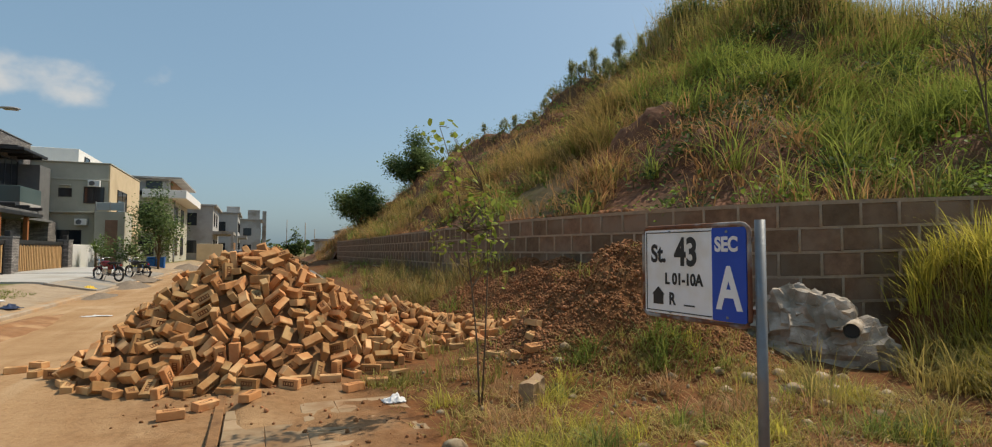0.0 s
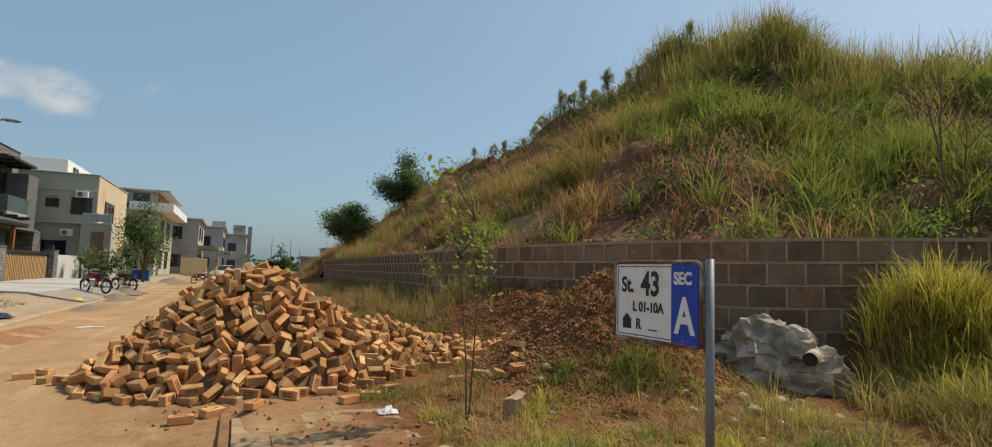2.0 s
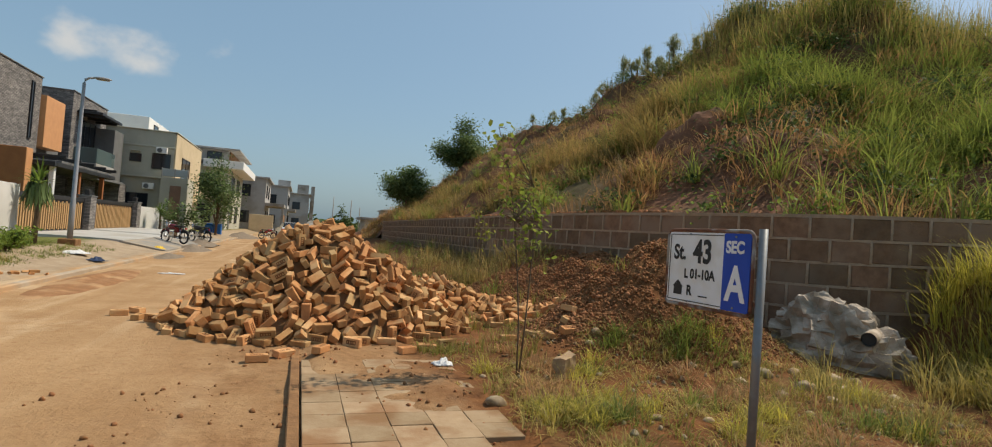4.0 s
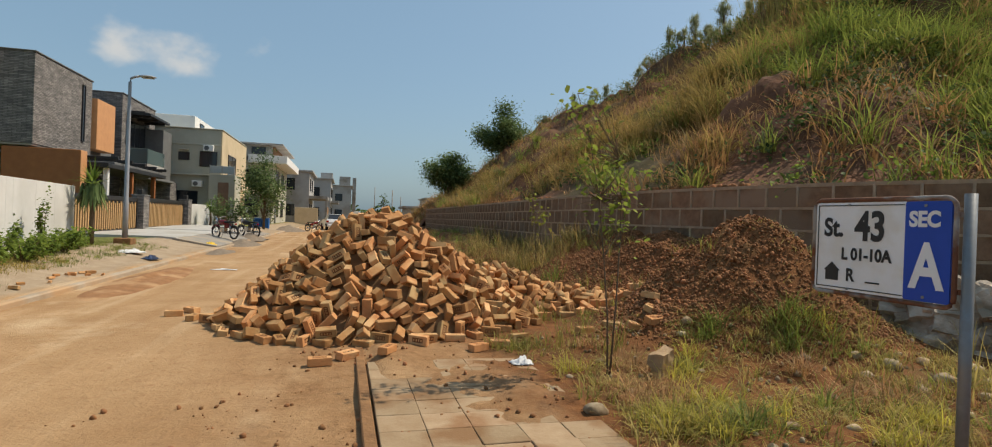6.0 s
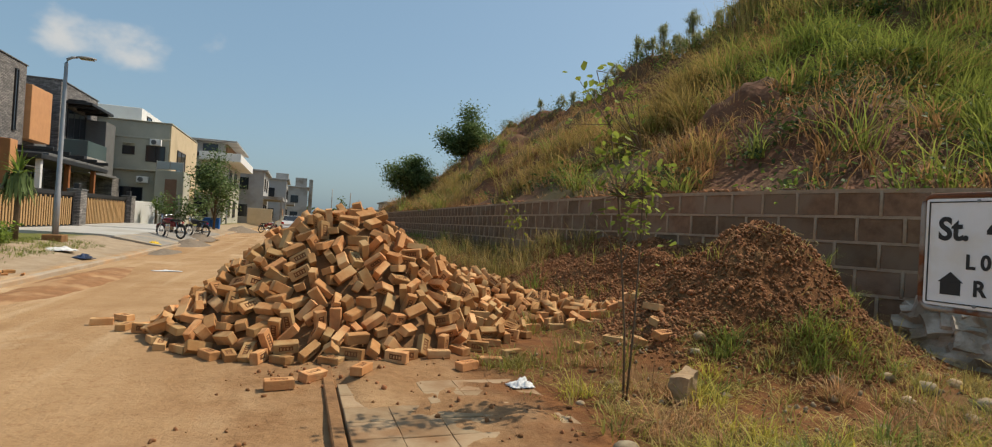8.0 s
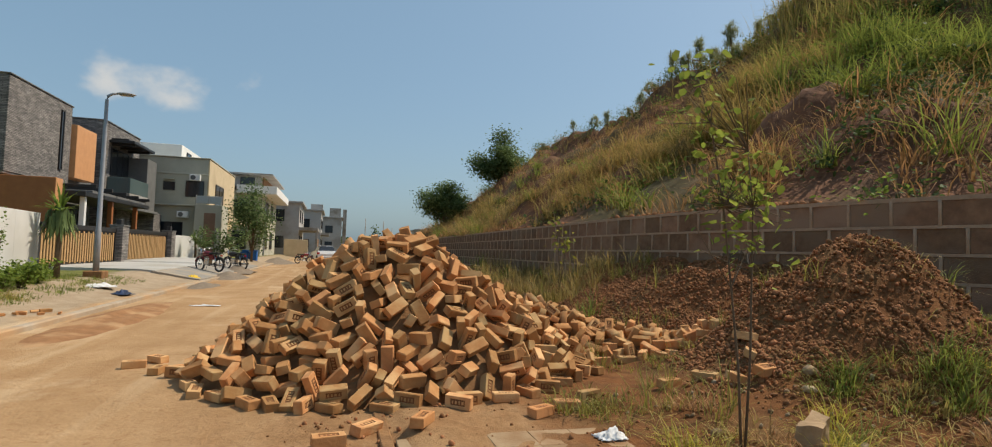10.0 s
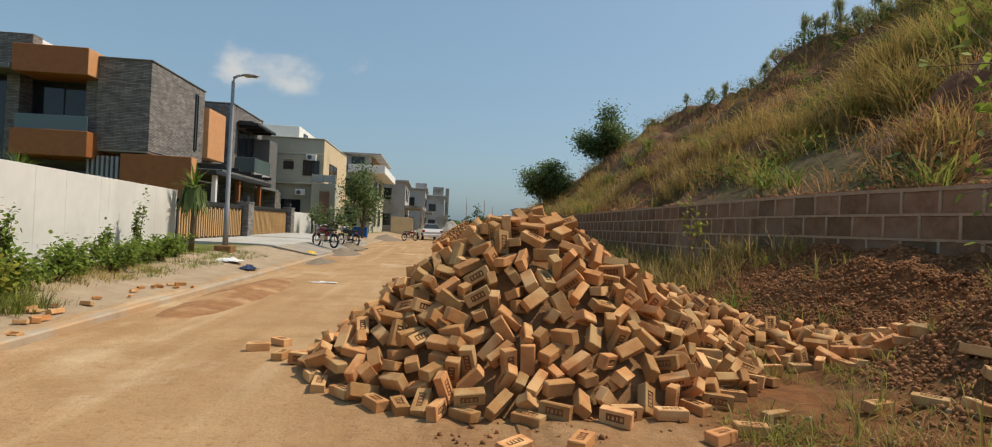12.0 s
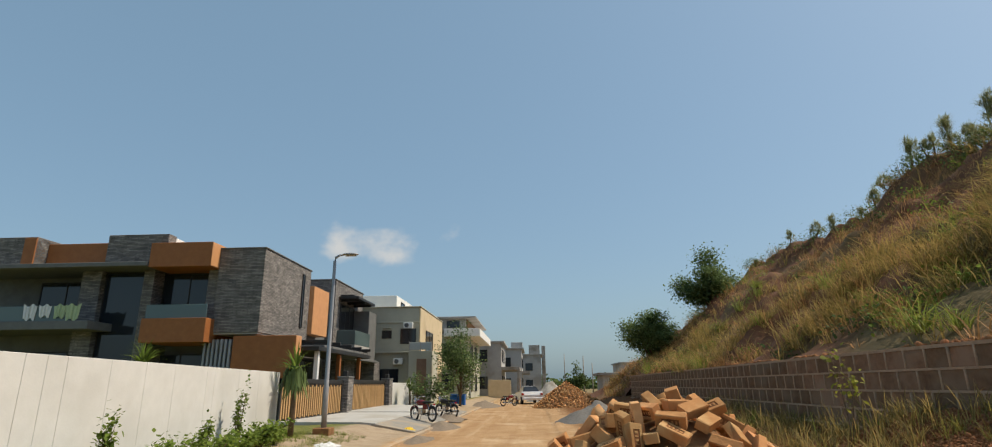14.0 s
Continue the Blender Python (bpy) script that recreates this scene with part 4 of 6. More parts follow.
fix(part("panel", box(-9.65, -9.4, 58, 75, 0.0, 1.8, 0.01), M["greyrender"], wall2), wall2)
bm = bmesh.new()
drows = []
for x, z in ((-9.45, 0.44), (-8.0, 0.43), (-6.7, 0.42), (-6.2, 0.385)):
    drows.append([bm.verts.new((x, y, z + dz)) for y, dz in ((22.5, 0.0), (29.6, 0.0), (29.64, 0.05), (37.6, 0.07))] + [bm.verts.new((x, 37.6, -0.1)), bm.verts.new((x, 22.5, -0.1))])
for p, q in zip(drows, drows[1:]):
    for k in range(6):
        bm.faces.new((p[k], p[(k + 1) % 6], q[(k + 1) % 6], q[k]))
bm.faces.new(drows[0][::-1])
bm.faces.new(drows[-1])
bmesh.ops.recalc_face_normals(bm, faces=bm.faces[:])
tagged(part("driveway", bm, M["drive"]), "pale concrete driveway ramps before the gates", "driveway", kind="structure")

M["apron"] = mat("apron_concrete", (0.30, 0.275, 0.24), (0.23, 0.21, 0.18), 3, 0.92, 0.25, 40, c3=(0.36, 0.29, 0.21), big=0.9)
bm = box(-6.3, -4.87, 22.4, 37.6, -0.1, 0.13, 0.01)
for v in bm.verts:
    if v.co.x < -6 and v.co.z > 0:
        v.co.z = 0.38
tagged(part("apron", bm, M["apron"]), "grey concrete apron between driveway and kerb", "apron", kind="structure")

# ---- plants ----
M.update(
    grass_hill=mat("golden_hill_grass", (0.24, 0.18, 0.055), (0.39, 0.285, 0.10), 1.2, 0.75, 0, spread=0.5, island=True, leaf=0.45),
    grass_green=mat("green_grass", (0.135, 0.175, 0.034), (0.27, 0.30, 0.066), 1.2, 0.7, 0, spread=0.45, island=True, leaf=0.45),
    grass_olive=mat("olive_grass", (0.19, 0.18, 0.04), (0.33, 0.29, 0.07), 1.2, 0.7, 0, spread=0.45, island=True, leaf=0.45),
    grass_yellow=mat("yellow_grass", (0.33, 0.27, 0.075), (0.44, 0.345, 0.12), 1.2, 0.75, 0, spread=0.4, island=True, leaf=0.45),
    grass_bright=mat("bright_grass", (0.40, 0.36, 0.055), (0.52, 0.44, 0.085), 1.2, 0.7, 0, spread=0.4, island=True, leaf=0.45),
    grass_dry=mat("dry_brown_grass", (0.34, 0.18, 0.076), (0.46, 0.285, 0.13), 1.2, 0.8, 0, spread=0.45, island=True, leaf=0.35),
    leaf=mat("fresh_leaf", (0.12, 0.185, 0.034), (0.21, 0.275, 0.055), 6, 0.55, 0, spread=0.4, island=True, leaf=0.45, spec=0.08),
    leaf_dark=mat("dark_leaf", (0.055, 0.085, 0.028), (0.10, 0.14, 0.045), 2, 0.6, 0, spread=0.45, island=True, leaf=0.3, spec=0.08),
    leaf_tree=mat("tree_leaf", (0.10, 0.155, 0.06), (0.18, 0.235, 0.09), 2, 0.6, 0, spread=0.45, island=True, leaf=0.35, spec=0.08),
    leaf_bright=mat("bright_leaf", (0.20, 0.27, 0.045), (0.30, 0.34, 0.07), 6, 0.55, 0, spread=0.35, island=True, leaf=0.45, spec=0.08),
    leaf_yellow=mat("yellowing_leaf", (0.36, 0.32, 0.05), (0.20, 0.24, 0.05), 6, 0.6, 0, spread=0.4, island=True, leaf=0.45, spec=0.08),
    pine=mat("pine_needle", (0.24, 0.27, 0.13), (0.36, 0.36, 0.19), 3, 0.7, 0, spread=0.4, island=True, leaf=0.4),
    bark=mat("bark", (0.17, 0.115, 0.07), (0.10, 0.07, 0.045), 12, 0.9, 0.4, 60),
    stone=mat("river_stone", (0.54, 0.42, 0.275), (0.33, 0.24, 0.15), 14, 0.88, 0.5, 40, 0.3, c3=(0.26, 0.16, 0.085), big=5),
    boulder=mat("brown_boulder", (0.48, 0.325, 0.19), (0.34, 0.22, 0.12), 9, 0.9, 0.5, 40),
    tile=mat("paving_tile", (0.37, 0.265, 0.16), (0.29, 0.19, 0.105), 6, 0.9, 0.3, 50, 0.16, c3=(0.24, 0.13, 0.06), big=2.2),
    clod=mat("earth_clod", (0.33, 0.15, 0.064), (0.19, 0.083, 0.035), 9, 0.97, 0.5, 50, 0.3, island=True),
    gravel=mat("grey_gravel", (0.20, 0.185, 0.165), (0.12, 0.11, 0.10), 14, 0.95, 0.8, 30),
    blob=mat("rough_concrete", (0.55, 0.46, 0.37), (0.34, 0.265, 0.195), 5, 0.92, 0.6, 25, c3=(0.26, 0.20, 0.14), big=2.5),
    cloth_white=mat("white_plastic", (0.72, 0.72, 0.72), (0.60, 0.60, 0.60), 12, 0.6, 0.3, 50),
    cloth_blue=mat("blue_plastic", (0.02, 0.13, 0.42), (0.015, 0.10, 0.33), 12, 0.45, 0.2, 50),
    cloth_green=mat("pale_green_cloth", (0.42, 0.50, 0.30), (0.36, 0.44, 0.26), 12, 0.9, 0.2, 50),
    cloth_yellow=mat("yellow_plastic", (0.70, 0.45, 0.03), (0.60, 0.38, 0.02), 12, 0.6, 0.2, 50),
    red_paint=mat("red_enamel", (0.17, 0.012, 0.015), (0.13, 0.01, 0.012), 6, 0.25, 0, spec=0.5),
    car_white=mat("white_enamel", (0.74, 0.74, 0.75), (0.70, 0.70, 0.71), 3, 0.22, 0, spec=0.5),
    rubber=mat("rubber", (0.018, 0.018, 0.018), (0.03, 0.028, 0.026), 10, 0.85, 0.2, 60),
    chrome=mat("worn_chrome", (0.55, 0.55, 0.55), (0.45, 0.45, 0.45), 8, 0.25, 0, metal=1.0),
    lens_red=mat("red_lens", (0.35, 0.01, 0.01), (0.3, 0.01, 0.01), 6, 0.2, 0),
)


def blades(name, root, height, azim, lean, width, material, parent=None, levels=(0.0, 0.4, 0.75, 1.0), wide=None):
    """Bent, tapered blades as one mesh: arrays of roots, heights, bearings, leans (0 upright, 1 bent to the ground) and widths."""
    root, height, azim, lean, width = (np.asarray(a, float) for a in (root, height, azim, lean, width))
    n = len(root)
    out = np.stack((np.cos(azim), np.sin(azim), np.zeros(n)), -1)
    side = np.stack((-np.sin(azim), np.cos(azim), np.zeros(n)), -1)
    V, k = [], len(levels)
    for i, t in enumerate(levels):
        mid = root + out * (height * lean * t**1.7)[:, None]
        mid[:, 2] += height * (t - 0.55 * lean * t**2.2)
        if i == k - 1:
            V.append(mid)
        else:
            w = (width * (1 - 0.55 * t if wide is None else wide[i]) * 0.5)[:, None]
            V += [mid - side * w, mid + side * w]
    V = np.stack(V, 1)
    nv = V.shape[1]
    base = (np.arange(n) * nv)[:, None]
    pat, cnt = [], []
    for i in range(k - 2):
        pat += [2 * i, 2 * i + 1, 2 * i + 3, 2 * i + 2]
        cnt.append(4)
    pat += [2 * (k - 2), 2 * (k - 2) + 1, nv - 1]
    cnt.append(3)
    return link(name, raw_mesh(name, V.reshape(-1, 3), (base + np.array(pat)[None, :]).ravel(), np.tile(cnt, n), True), M[material], parent)


def tufts(rng, centres, per, height, spread=0.12, lean=(0.15, 0.75), width=0.012):
    """Roots, heights, bearings, leans and widths of blades round the centres of tufts."""
    c = np.repeat(centres, per, axis=0)
    hs = np.repeat(height, per) if hasattr(height, "__len__") else np.full(len(c), height)
    n = len(c)
    az = rng.uniform(0, 2 * np.pi, n)
    d = np.abs(rng.normal(0, spread, n))
    root = c + np.stack((np.cos(az) * d, np.sin(az) * d, np.full(n, -0.02)), -1)
    return root, hs * rng.uniform(0.45, 1.1, n), az + rng.normal(0, 0.6, n), rng.uniform(*lean, n), width * rng.uniform(0.6, 1.3, n)


def leaves(name, centres, size, rng, material, parent=None, droop=0.3):
    """Many small folded leaves at the centres, as one mesh."""
    n = len(centres)
    az, pitch = rng.uniform(0, 2 * np.pi, n), rng.normal(-droop, 0.5, n)
    d = np.stack((np.cos(az) * np.cos(pitch), np.sin(az) * np.cos(pitch), np.sin(pitch)), -1)
    s = np.stack((-np.sin(az), np.cos(az), rng.normal(0, 0.4, n)), -1)
    u = np.cross(d, s)
    L = (np.asarray(size) * rng.uniform(0.6, 1.25, n))[:, None]
    c = np.asarray(centres)
    V = np.stack((c, c + d * L * 0.35 + s * L * 0.36 + u * L * 0.06, c + d * L * 0.72 + s * L * 0.26 + u * L * 0.04, c + d * L, c + d * L * 0.72 - s * L * 0.26 + u * L * 0.04, c + d * L * 0.35 - s * L * 0.36 + u * L * 0.06), 1)
    base = (np.arange(n) * 6)[:, None]
    pat = np.array([0, 1, 2, 3, 0, 3, 4, 5])
    return link(name, raw_mesh(name, V.reshape(-1, 3), (base + pat[None, :]).ravel(), np.tile([4, 4], n)), M[material], parent)


# ---- growth on the hill ----
hrng = np.random.RandomState(11)


def hill_samples(n, yaw0, yaw1, u0, u1, keep):
    yaw, u = hrng.uniform(yaw0, yaw1, n), hrng.uniform(u0, u1, n) ** 0.8
    fi = (yaw - hyaw[0]) / (hyaw[1] - hyaw[0])
    fu = np.interp(u, hu, np.arange(len(hu)))
    i, j = np.clip(fi.astype(int), 0, hn - 2), np.clip(fu.astype(int), 0, hm - 2)
    a, b = fi - i, fu - j
    P = [(1 - a) * (1 - b) * Q[i, j] + a * (1 - b) * Q[i + 1, j] + (1 - a) * b * Q[i, j + 1] + a * b * Q[i + 1, j + 1] for Q in (hX, hY, hZ)]
    P = np.stack(P, -1)
    k = keep(yaw, u, P) > hrng.rand(n)
    return P[k], yaw[k], u[k]


def bare(yaw, u, P):
    """Share of open soil: a broad scar under the ridge, a band above the wall, and scattered slips."""
    scar = np.exp(-(((yaw - 29) / 13) ** 2 + ((u - 0.78) / 0.22) ** 2))
    band = np.exp(-(((yaw - 44) / 10) ** 2 + ((u - 0.2) / 0.09) ** 2))
    n = fbm(P[:, 0] * 0.3, P[:, 1] * 0.3, 53) + 0.5 * fbm(P[:, 0] * 0.9, P[:, 1] * 0.9, 56)
    return (0.3 + 0.7 * smooth(0.05, 0.16, u)) * 0.96 * smooth(0.2, 0.7, 1.7 * scar + 0.95 * band + 0.75 * n)


def green_share(yaw, u, P):
    side = smooth(33, 45, yaw + 8 * fbm(P[:, 0] * 0.15, P[:, 1] * 0.15, 51))
    return side * (0.35 + 0.65 * smooth(0.12, 0.4, u)) * (1 - 0.93 * bare(yaw, u, P)) * (0.25 + 0.75 * smooth(-0.3, 0.25, fbm(P[:, 0] * 0.4, P[:, 1] * 0.4, 52)))


def dry_share(yaw, u, P):
    clump = smooth(-0.2, 0.2, fbm(P[:, 0] * 0.55, P[:, 1] * 0.55, 57))
    return (1 - 0.9 * bare(yaw, u, P)) * (1 - 0.5 * smooth(34, 50, yaw)) * (0.15 + 0.85 * clump)


def clumpy(P, size, seed, sharp=0.2):
    """Share of cover in uneven clumps of about a given size."""
    return smooth(-sharp, sharp, fbm(P[:, 0] / size, P[:, 1] / size, seed, 3))


P, yw, uu = hill_samples(8200, 26, 100, 0.0, 1.03, lambda a, b, c: green_share(a, b, c) * (0.12 + 0.88 * clumpy(c, 1.5, 61)))
o = blades("hill_grass", *tufts(hrng, P, 24, hrng.uniform(0.5, 1.5, len(P)), 0.22, (0.3, 1.3), 0.019), "grass_green")
tagged(o, "tall fresh green grass tufts covering the hillside", "grass", kind="stuff")
P, yw, uu = hill_samples(9000, 6, 70, 0.0, 1.03, lambda a, b, c: dry_share(a, b, c) * (0.15 + 0.85 * clumpy(c, 1.2, 65)))
o = blades("hill_grass", *tufts(hrng, P, 15, hrng.uniform(0.35, 0.95, len(P)), 0.2, (0.3, 1.3), 0.024), "grass_dry")
tagged(o, "dry brown grass tufts on the hillside", "grass", kind="stuff")
P, yw, uu = hill_samples(9000, 6, 100, 0.0, 1.0, lambda a, b, c: (0.75 - 0.45 * smooth(38, 48, a)) * dry_share(a, b, c) * (0.1 + 0.9 * clumpy(c, 1.7, 69)))
o = blades("hill_grass", *tufts(hrng, P, 15, hrng.uniform(0.5, 1.3, len(P)), 0.2, (0.3, 1.3), 0.024), "grass_hill")
tagged(o, "golden seeding grass tufts on the hillside", "grass", kind="stuff")
P, yw, uu = hill_samples(1500, 8, 90, 0.0, 1.0, lambda a, b, c: (0.12 + 0.75 * smooth(40, 54, a) * smooth(0.1, 0.4, b)) * clumpy(c, 1.4, 73))
cl = np.repeat(P, 90, axis=0)
cl = cl + hrng.normal(0, 1, cl.shape) * np.array([0.30, 0.30, 0.16]) + np.array([0, 0, 0.2])
tagged(leaves("hill_shrubs", cl, 0.10, hrng, "leaf_dark"), "low dark green weeds and shrubs on the hillside", "shrubs", kind="stuff")
P, yw, uu = hill_samples(420, 8, 90, 0.0, 1.0, lambda a, b, c: 0.7 * clumpy(c, 2.0, 77))
cl = np.repeat(P, 90, axis=0)
cl = cl + hrng.normal(0, 1, cl.shape) * np.array([0.28, 0.28, 0.15]) + np.array([0, 0, 0.2])
tagged(leaves("hill_shrubs", cl, 0.085, hrng, "leaf"), "leafy mid-green shrubs among the hill grass", "shrubs", kind="stuff")
P, yw, uu = hill_samples(480, 14, 46, 0.93, 1.04, lambda a, b, c: 0.25 + 0.65 * clumpy(c, 1.3, 79))
cl = np.repeat(P, 45, axis=0)
cl = cl + hrng.normal(0, 1, cl.shape) * np.array([0.30, 0.30, 0.2]) + np.array([0, 0, 0.25])
tagged(leaves("ridge_shrubs", cl, 0.09, hrng, "leaf_tree"), "ragged green shrubs along the ridge", "shrubs", kind="stuff")


P, yw, uu = hill_samples(5200, 8, 60, 0.0, 1.02, lambda a, b, c: 0.75 * bare(a, b, c) * smooth(-0.35, 0.25, fbm(c[:, 0] * 0.8, c[:, 1] * 0.8, 92)))
o = blades("hill_grass", *tufts(hrng, P, 16, hrng.uniform(0.2, 0.6, len(P)), 0.3, (0.3, 1.2), 0.013), "grass_dry")
tagged(o, "thin reddish dry grass on the bare slope", "grass", kind="stuff")

# tall dry stalks against the sky, golden clumps lower down
P, yw, uu = hill_samples(1000, 38, 68, 0.72, 1.03, lambda a, b, c: 0.8 + 0 * a)
o = blades("hill_reeds", *tufts(hrng, P, 7, hrng.uniform(0.9, 2.1, len(P)), 0.2, (0.1, 0.45), 0.02), "grass_yellow")
tagged(o, "tall thin seeding stalks on the hilltop", "grass", kind="stuff")
P, yw, uu = hill_samples(330, 9, 40, 0.0, 0.55, lambda a, b, c: (1 - bare(a, b, c)) *  smooth(-0.1, 0.3, fbm(c[:, 0] * 0.3, c[:, 1] * 0.3, 58)))
o = blades("hill_grass", *tufts(hrng, P, 90, hrng.uniform(0.8, 1.5, len(P)), 0.26, (0.3, 1.3), 0.02), "grass_hill")
tagged(o, "large golden feathery grass clumps on the slope", "grass", kind="stuff")
P, yw, uu = hill_samples(140, 9, 75, 0.0, 0.8, lambda a, b, c: 0.7 * (1 - bare(a, b, c)))
o = blades("hill_grass", *tufts(hrng, P, 80, hrng.uniform(0.7, 1.3, len(P)), 0.18, (0.3, 1.3), 0.022), "grass_green")
tagged(o, "bright green grass clumps on the slope", "grass", kind="stuff")


def bare_shrub(x, y, z, height, seed, label):
    """Leafless branching shrub: boughs that fork and thin out."""
    rnd = random.Random(seed)
    t = empty("bare_tree", label, "tree", (x, y, z))

    def grow(p, d, length, r, depth, bm):
        q = p + d * length
        mid = p + d * length * 0.5 + Vector((rnd.gauss(0, 0.04), rnd.gauss(0, 0.04), 0)) * length
        tube([p, mid, q], [r, r * 0.85, r * 0.65], 5, bm, False)
        if depth:
            for _ in range(3 if depth > 1 else 4):
                e = (d + Vector((rnd.gauss(0, 0.5), rnd.gauss(0, 0.5), rnd.gauss(0.1, 0.35)))).normalized()
                grow(q if rnd.random() < 0.6 else mid, e, length * rnd.uniform(0.5, 0.8), r * 0.62, depth - 1, bm)

    for k in range(3):
        bm = bmesh.new()
        a = k * 2.1 + rnd.random()
        grow(Vector((0, 0, -0.1)), Vector((0.35 * math.cos(a), 0.35 * math.sin(a), 1)).normalized(), height * 0.38, 0.021, 4, bm)
        part("bough", bm, M["bark"], t)
    return t


for bx, by, bh in ((10.6, 5.0, 3.2), (11.6, 3.6, 2.6)):
    j = np.unravel_index(np.argmin(np.hypot(hX - bx, hY - by)), hX.shape)
    bare_shrub(bx, by, float(hZ[j]), bh, int(bx * 10), "leafless grey shrub on the hillside")


# ---- pines along the ridge ----
def pine(seed, height):
    rng = np.random.RandomState(seed)
    t = empty("pine_tree", "young pine with a thin trunk and tufted crown", "tree", group="pines on the ridge")
    bend = rng.normal(0, 0.08, 2)
    part("trunk", tube([(bend[0] * k, bend[1] * k, height * k / 4 - 0.1) for k in range(5)], [0.06, 0.05, 0.042, 0.034, 0.012], 6), M["bark"], t)
    roots, az, ln = [], [], []
    for k in range(int(12 + 6 * height)):
        zc = height * rng.uniform(0.42, 1.0)
        r = (1.1 - zc / height) * 0.55 + 0.12
        a = rng.uniform(0, 6.28)
        c = np.array([math.cos(a) * r * rng.rand() + bend[0] * 2, math.sin(a) * r * rng.rand() + bend[1] * 2, zc])
        roots.append(np.repeat(c[None], 34, axis=0) + rng.normal(0, 0.05, (34, 3)))
    R = np.concatenate(roots)
    n = len(R)
    blades("crown", R, rng.uniform(0.16, 0.32, n), rng.uniform(0, 6.28, n), rng.uniform(0.1, 1.5, n), np.full(n, 0.018), "pine", t, (0.0, 0.6, 1.0))
    return t


def ridge_at(yaw, u=1.0):
    i = int(np.clip((yaw - hyaw[0]) / (hyaw[1] - hyaw[0]), 0, hn - 1))
    j = int(np.interp(u, hu, np.arange(len(hu))))
    return hX[i, j], hY[i, j], hZ[i, j]


pine_rng = random.Random(4)
pines = [pine(s, h) for s, h in ((1, 1.1), (2, 1.35), (3, 0.9), (4, 1.5))]
for k, yw in enumerate((20, 22.5, 24.4, 26.0, 27.6, 29.0, 30.2, 31.6, 32.6, 33.2, 33.8, 34.3, 34.9, 35.4, 36.0, 36.6, 37.2, 37.8, 38.5, 39.2, 40.0, 41.0, 42.5, 45.0, 47.2, 49.5, 52.5)):
    x, y, z = ridge_at(yw, pine_rng.uniform(0.95, 1.05))
    sc = pine_rng.uniform(0.9, 1.35) * (1.05 if 27 < yw < 38 else 0.8)
    m = pose(x, y, z - 0.2, 0, 0, pine_rng.uniform(0, 360)) @ Matrix.Diagonal((sc, sc, sc, 1))
    if k < 4:
        pines[k].matrix_basis = m
    else:
        copy_thing(pines[k % 4], m)


# ---- broadleaf trees ----
def tree(x, y, z, height, spread_r, seed, label, material="leaf_dark", n=4200, size=0.12, stem=0.35, name="tree"):
    rng = np.random.RandomState(seed)
    t = empty(name, label, "tree", (x, y, z))
    tips = []
    for k in range(9):
        a, r = k * 2.4 + rng.rand(), spread_r * rng.uniform(0.45, 0.95)
        z0, z1 = height * rng.uniform(stem * 0.6, stem + 0.2), height * rng.uniform(stem + 0.12, 0.95)
        p1 = (math.cos(a) * r, math.sin(a) * r, z1)
        part("limb", tube([(0, 0, z0), (p1[0] * 0.45, p1[1] * 0.45, z0 + (z1 - z0) * 0.6), p1], [0.03 * height / 3, 0.02 * height / 3, 0.006], 5), M["bark"], t)
        tips += [p1, (p1[0] * 0.6, p1[1] * 0.6, z0 + (z1 - z0) * 0.72)]
    tips += [(0, 0, height * 0.93), (0, 0, height * 0.75)]
    trunk = part("trunk", tube([(0, 0, -0.1), (0.03, 0, height * 0.35), (-0.02, 0.03, height * 0.7), (0, 0, height * 0.93)], [0.05 * height / 3, 0.04 * height / 3, 0.025 * height / 3, 0.006], 8), M["bark"], t)
    T = np.array(tips)
    c = T[rng.randint(0, len(T), n)]
    c = c + rng.normal(0, 1, (n, 3)) * np.array([spread_r * 0.2, spread_r * 0.2, height * 0.075])
    leaves("crown", c, size, rng, material, t)
    return t


for yw, dist, hh, rr, zc, lab in ((15.6, 45.0, 4.6, 2.3, 0.0, "dense dark green tree on the hill's end"), (10.1, 47.0, 3.9, 2.4, 0.0, "dark green bushy tree beyond the wall")):
    a = radians(yw)
    x, y = HILL_EYE[0] + math.sin(a) * dist, HILL_EYE[1] + math.cos(a) * dist
    i = int((yw - hyaw[0]) / (hyaw[1] - hyaw[0]))
    j = int(np.argmin(np.hypot(hX[i] - x, hY[i] - y)))
    tree(x, y, float(hZ[i, j]) - 0.5, hh, rr, int(yw), lab, "leaf_tree", 13000, 0.17, 0.1)
tree(-5.9, 43.0, 0.3, 5.0, 1.9, 61, "leafy street tree before the houses", "leaf_tree", 5200, 0.15, 0.12)
tree(-6.6, 39.4, 0.3, 2.4, 0.9, 62, "low leafy garden tree by the street", "leaf_tree", 1100, 0.15, 0.15)
tree(-8.0, 38.9, 0.3, 2.0, 0.8, 63, "low garden bush beside the front wall", "leaf_tree", 800, 0.13, 0.1)
tree(5.2, 88, 0.0, 4.2, 1.7, 64, "distant dark tree beside the street", "leaf_dark", 1500, 0.3, 0.15)


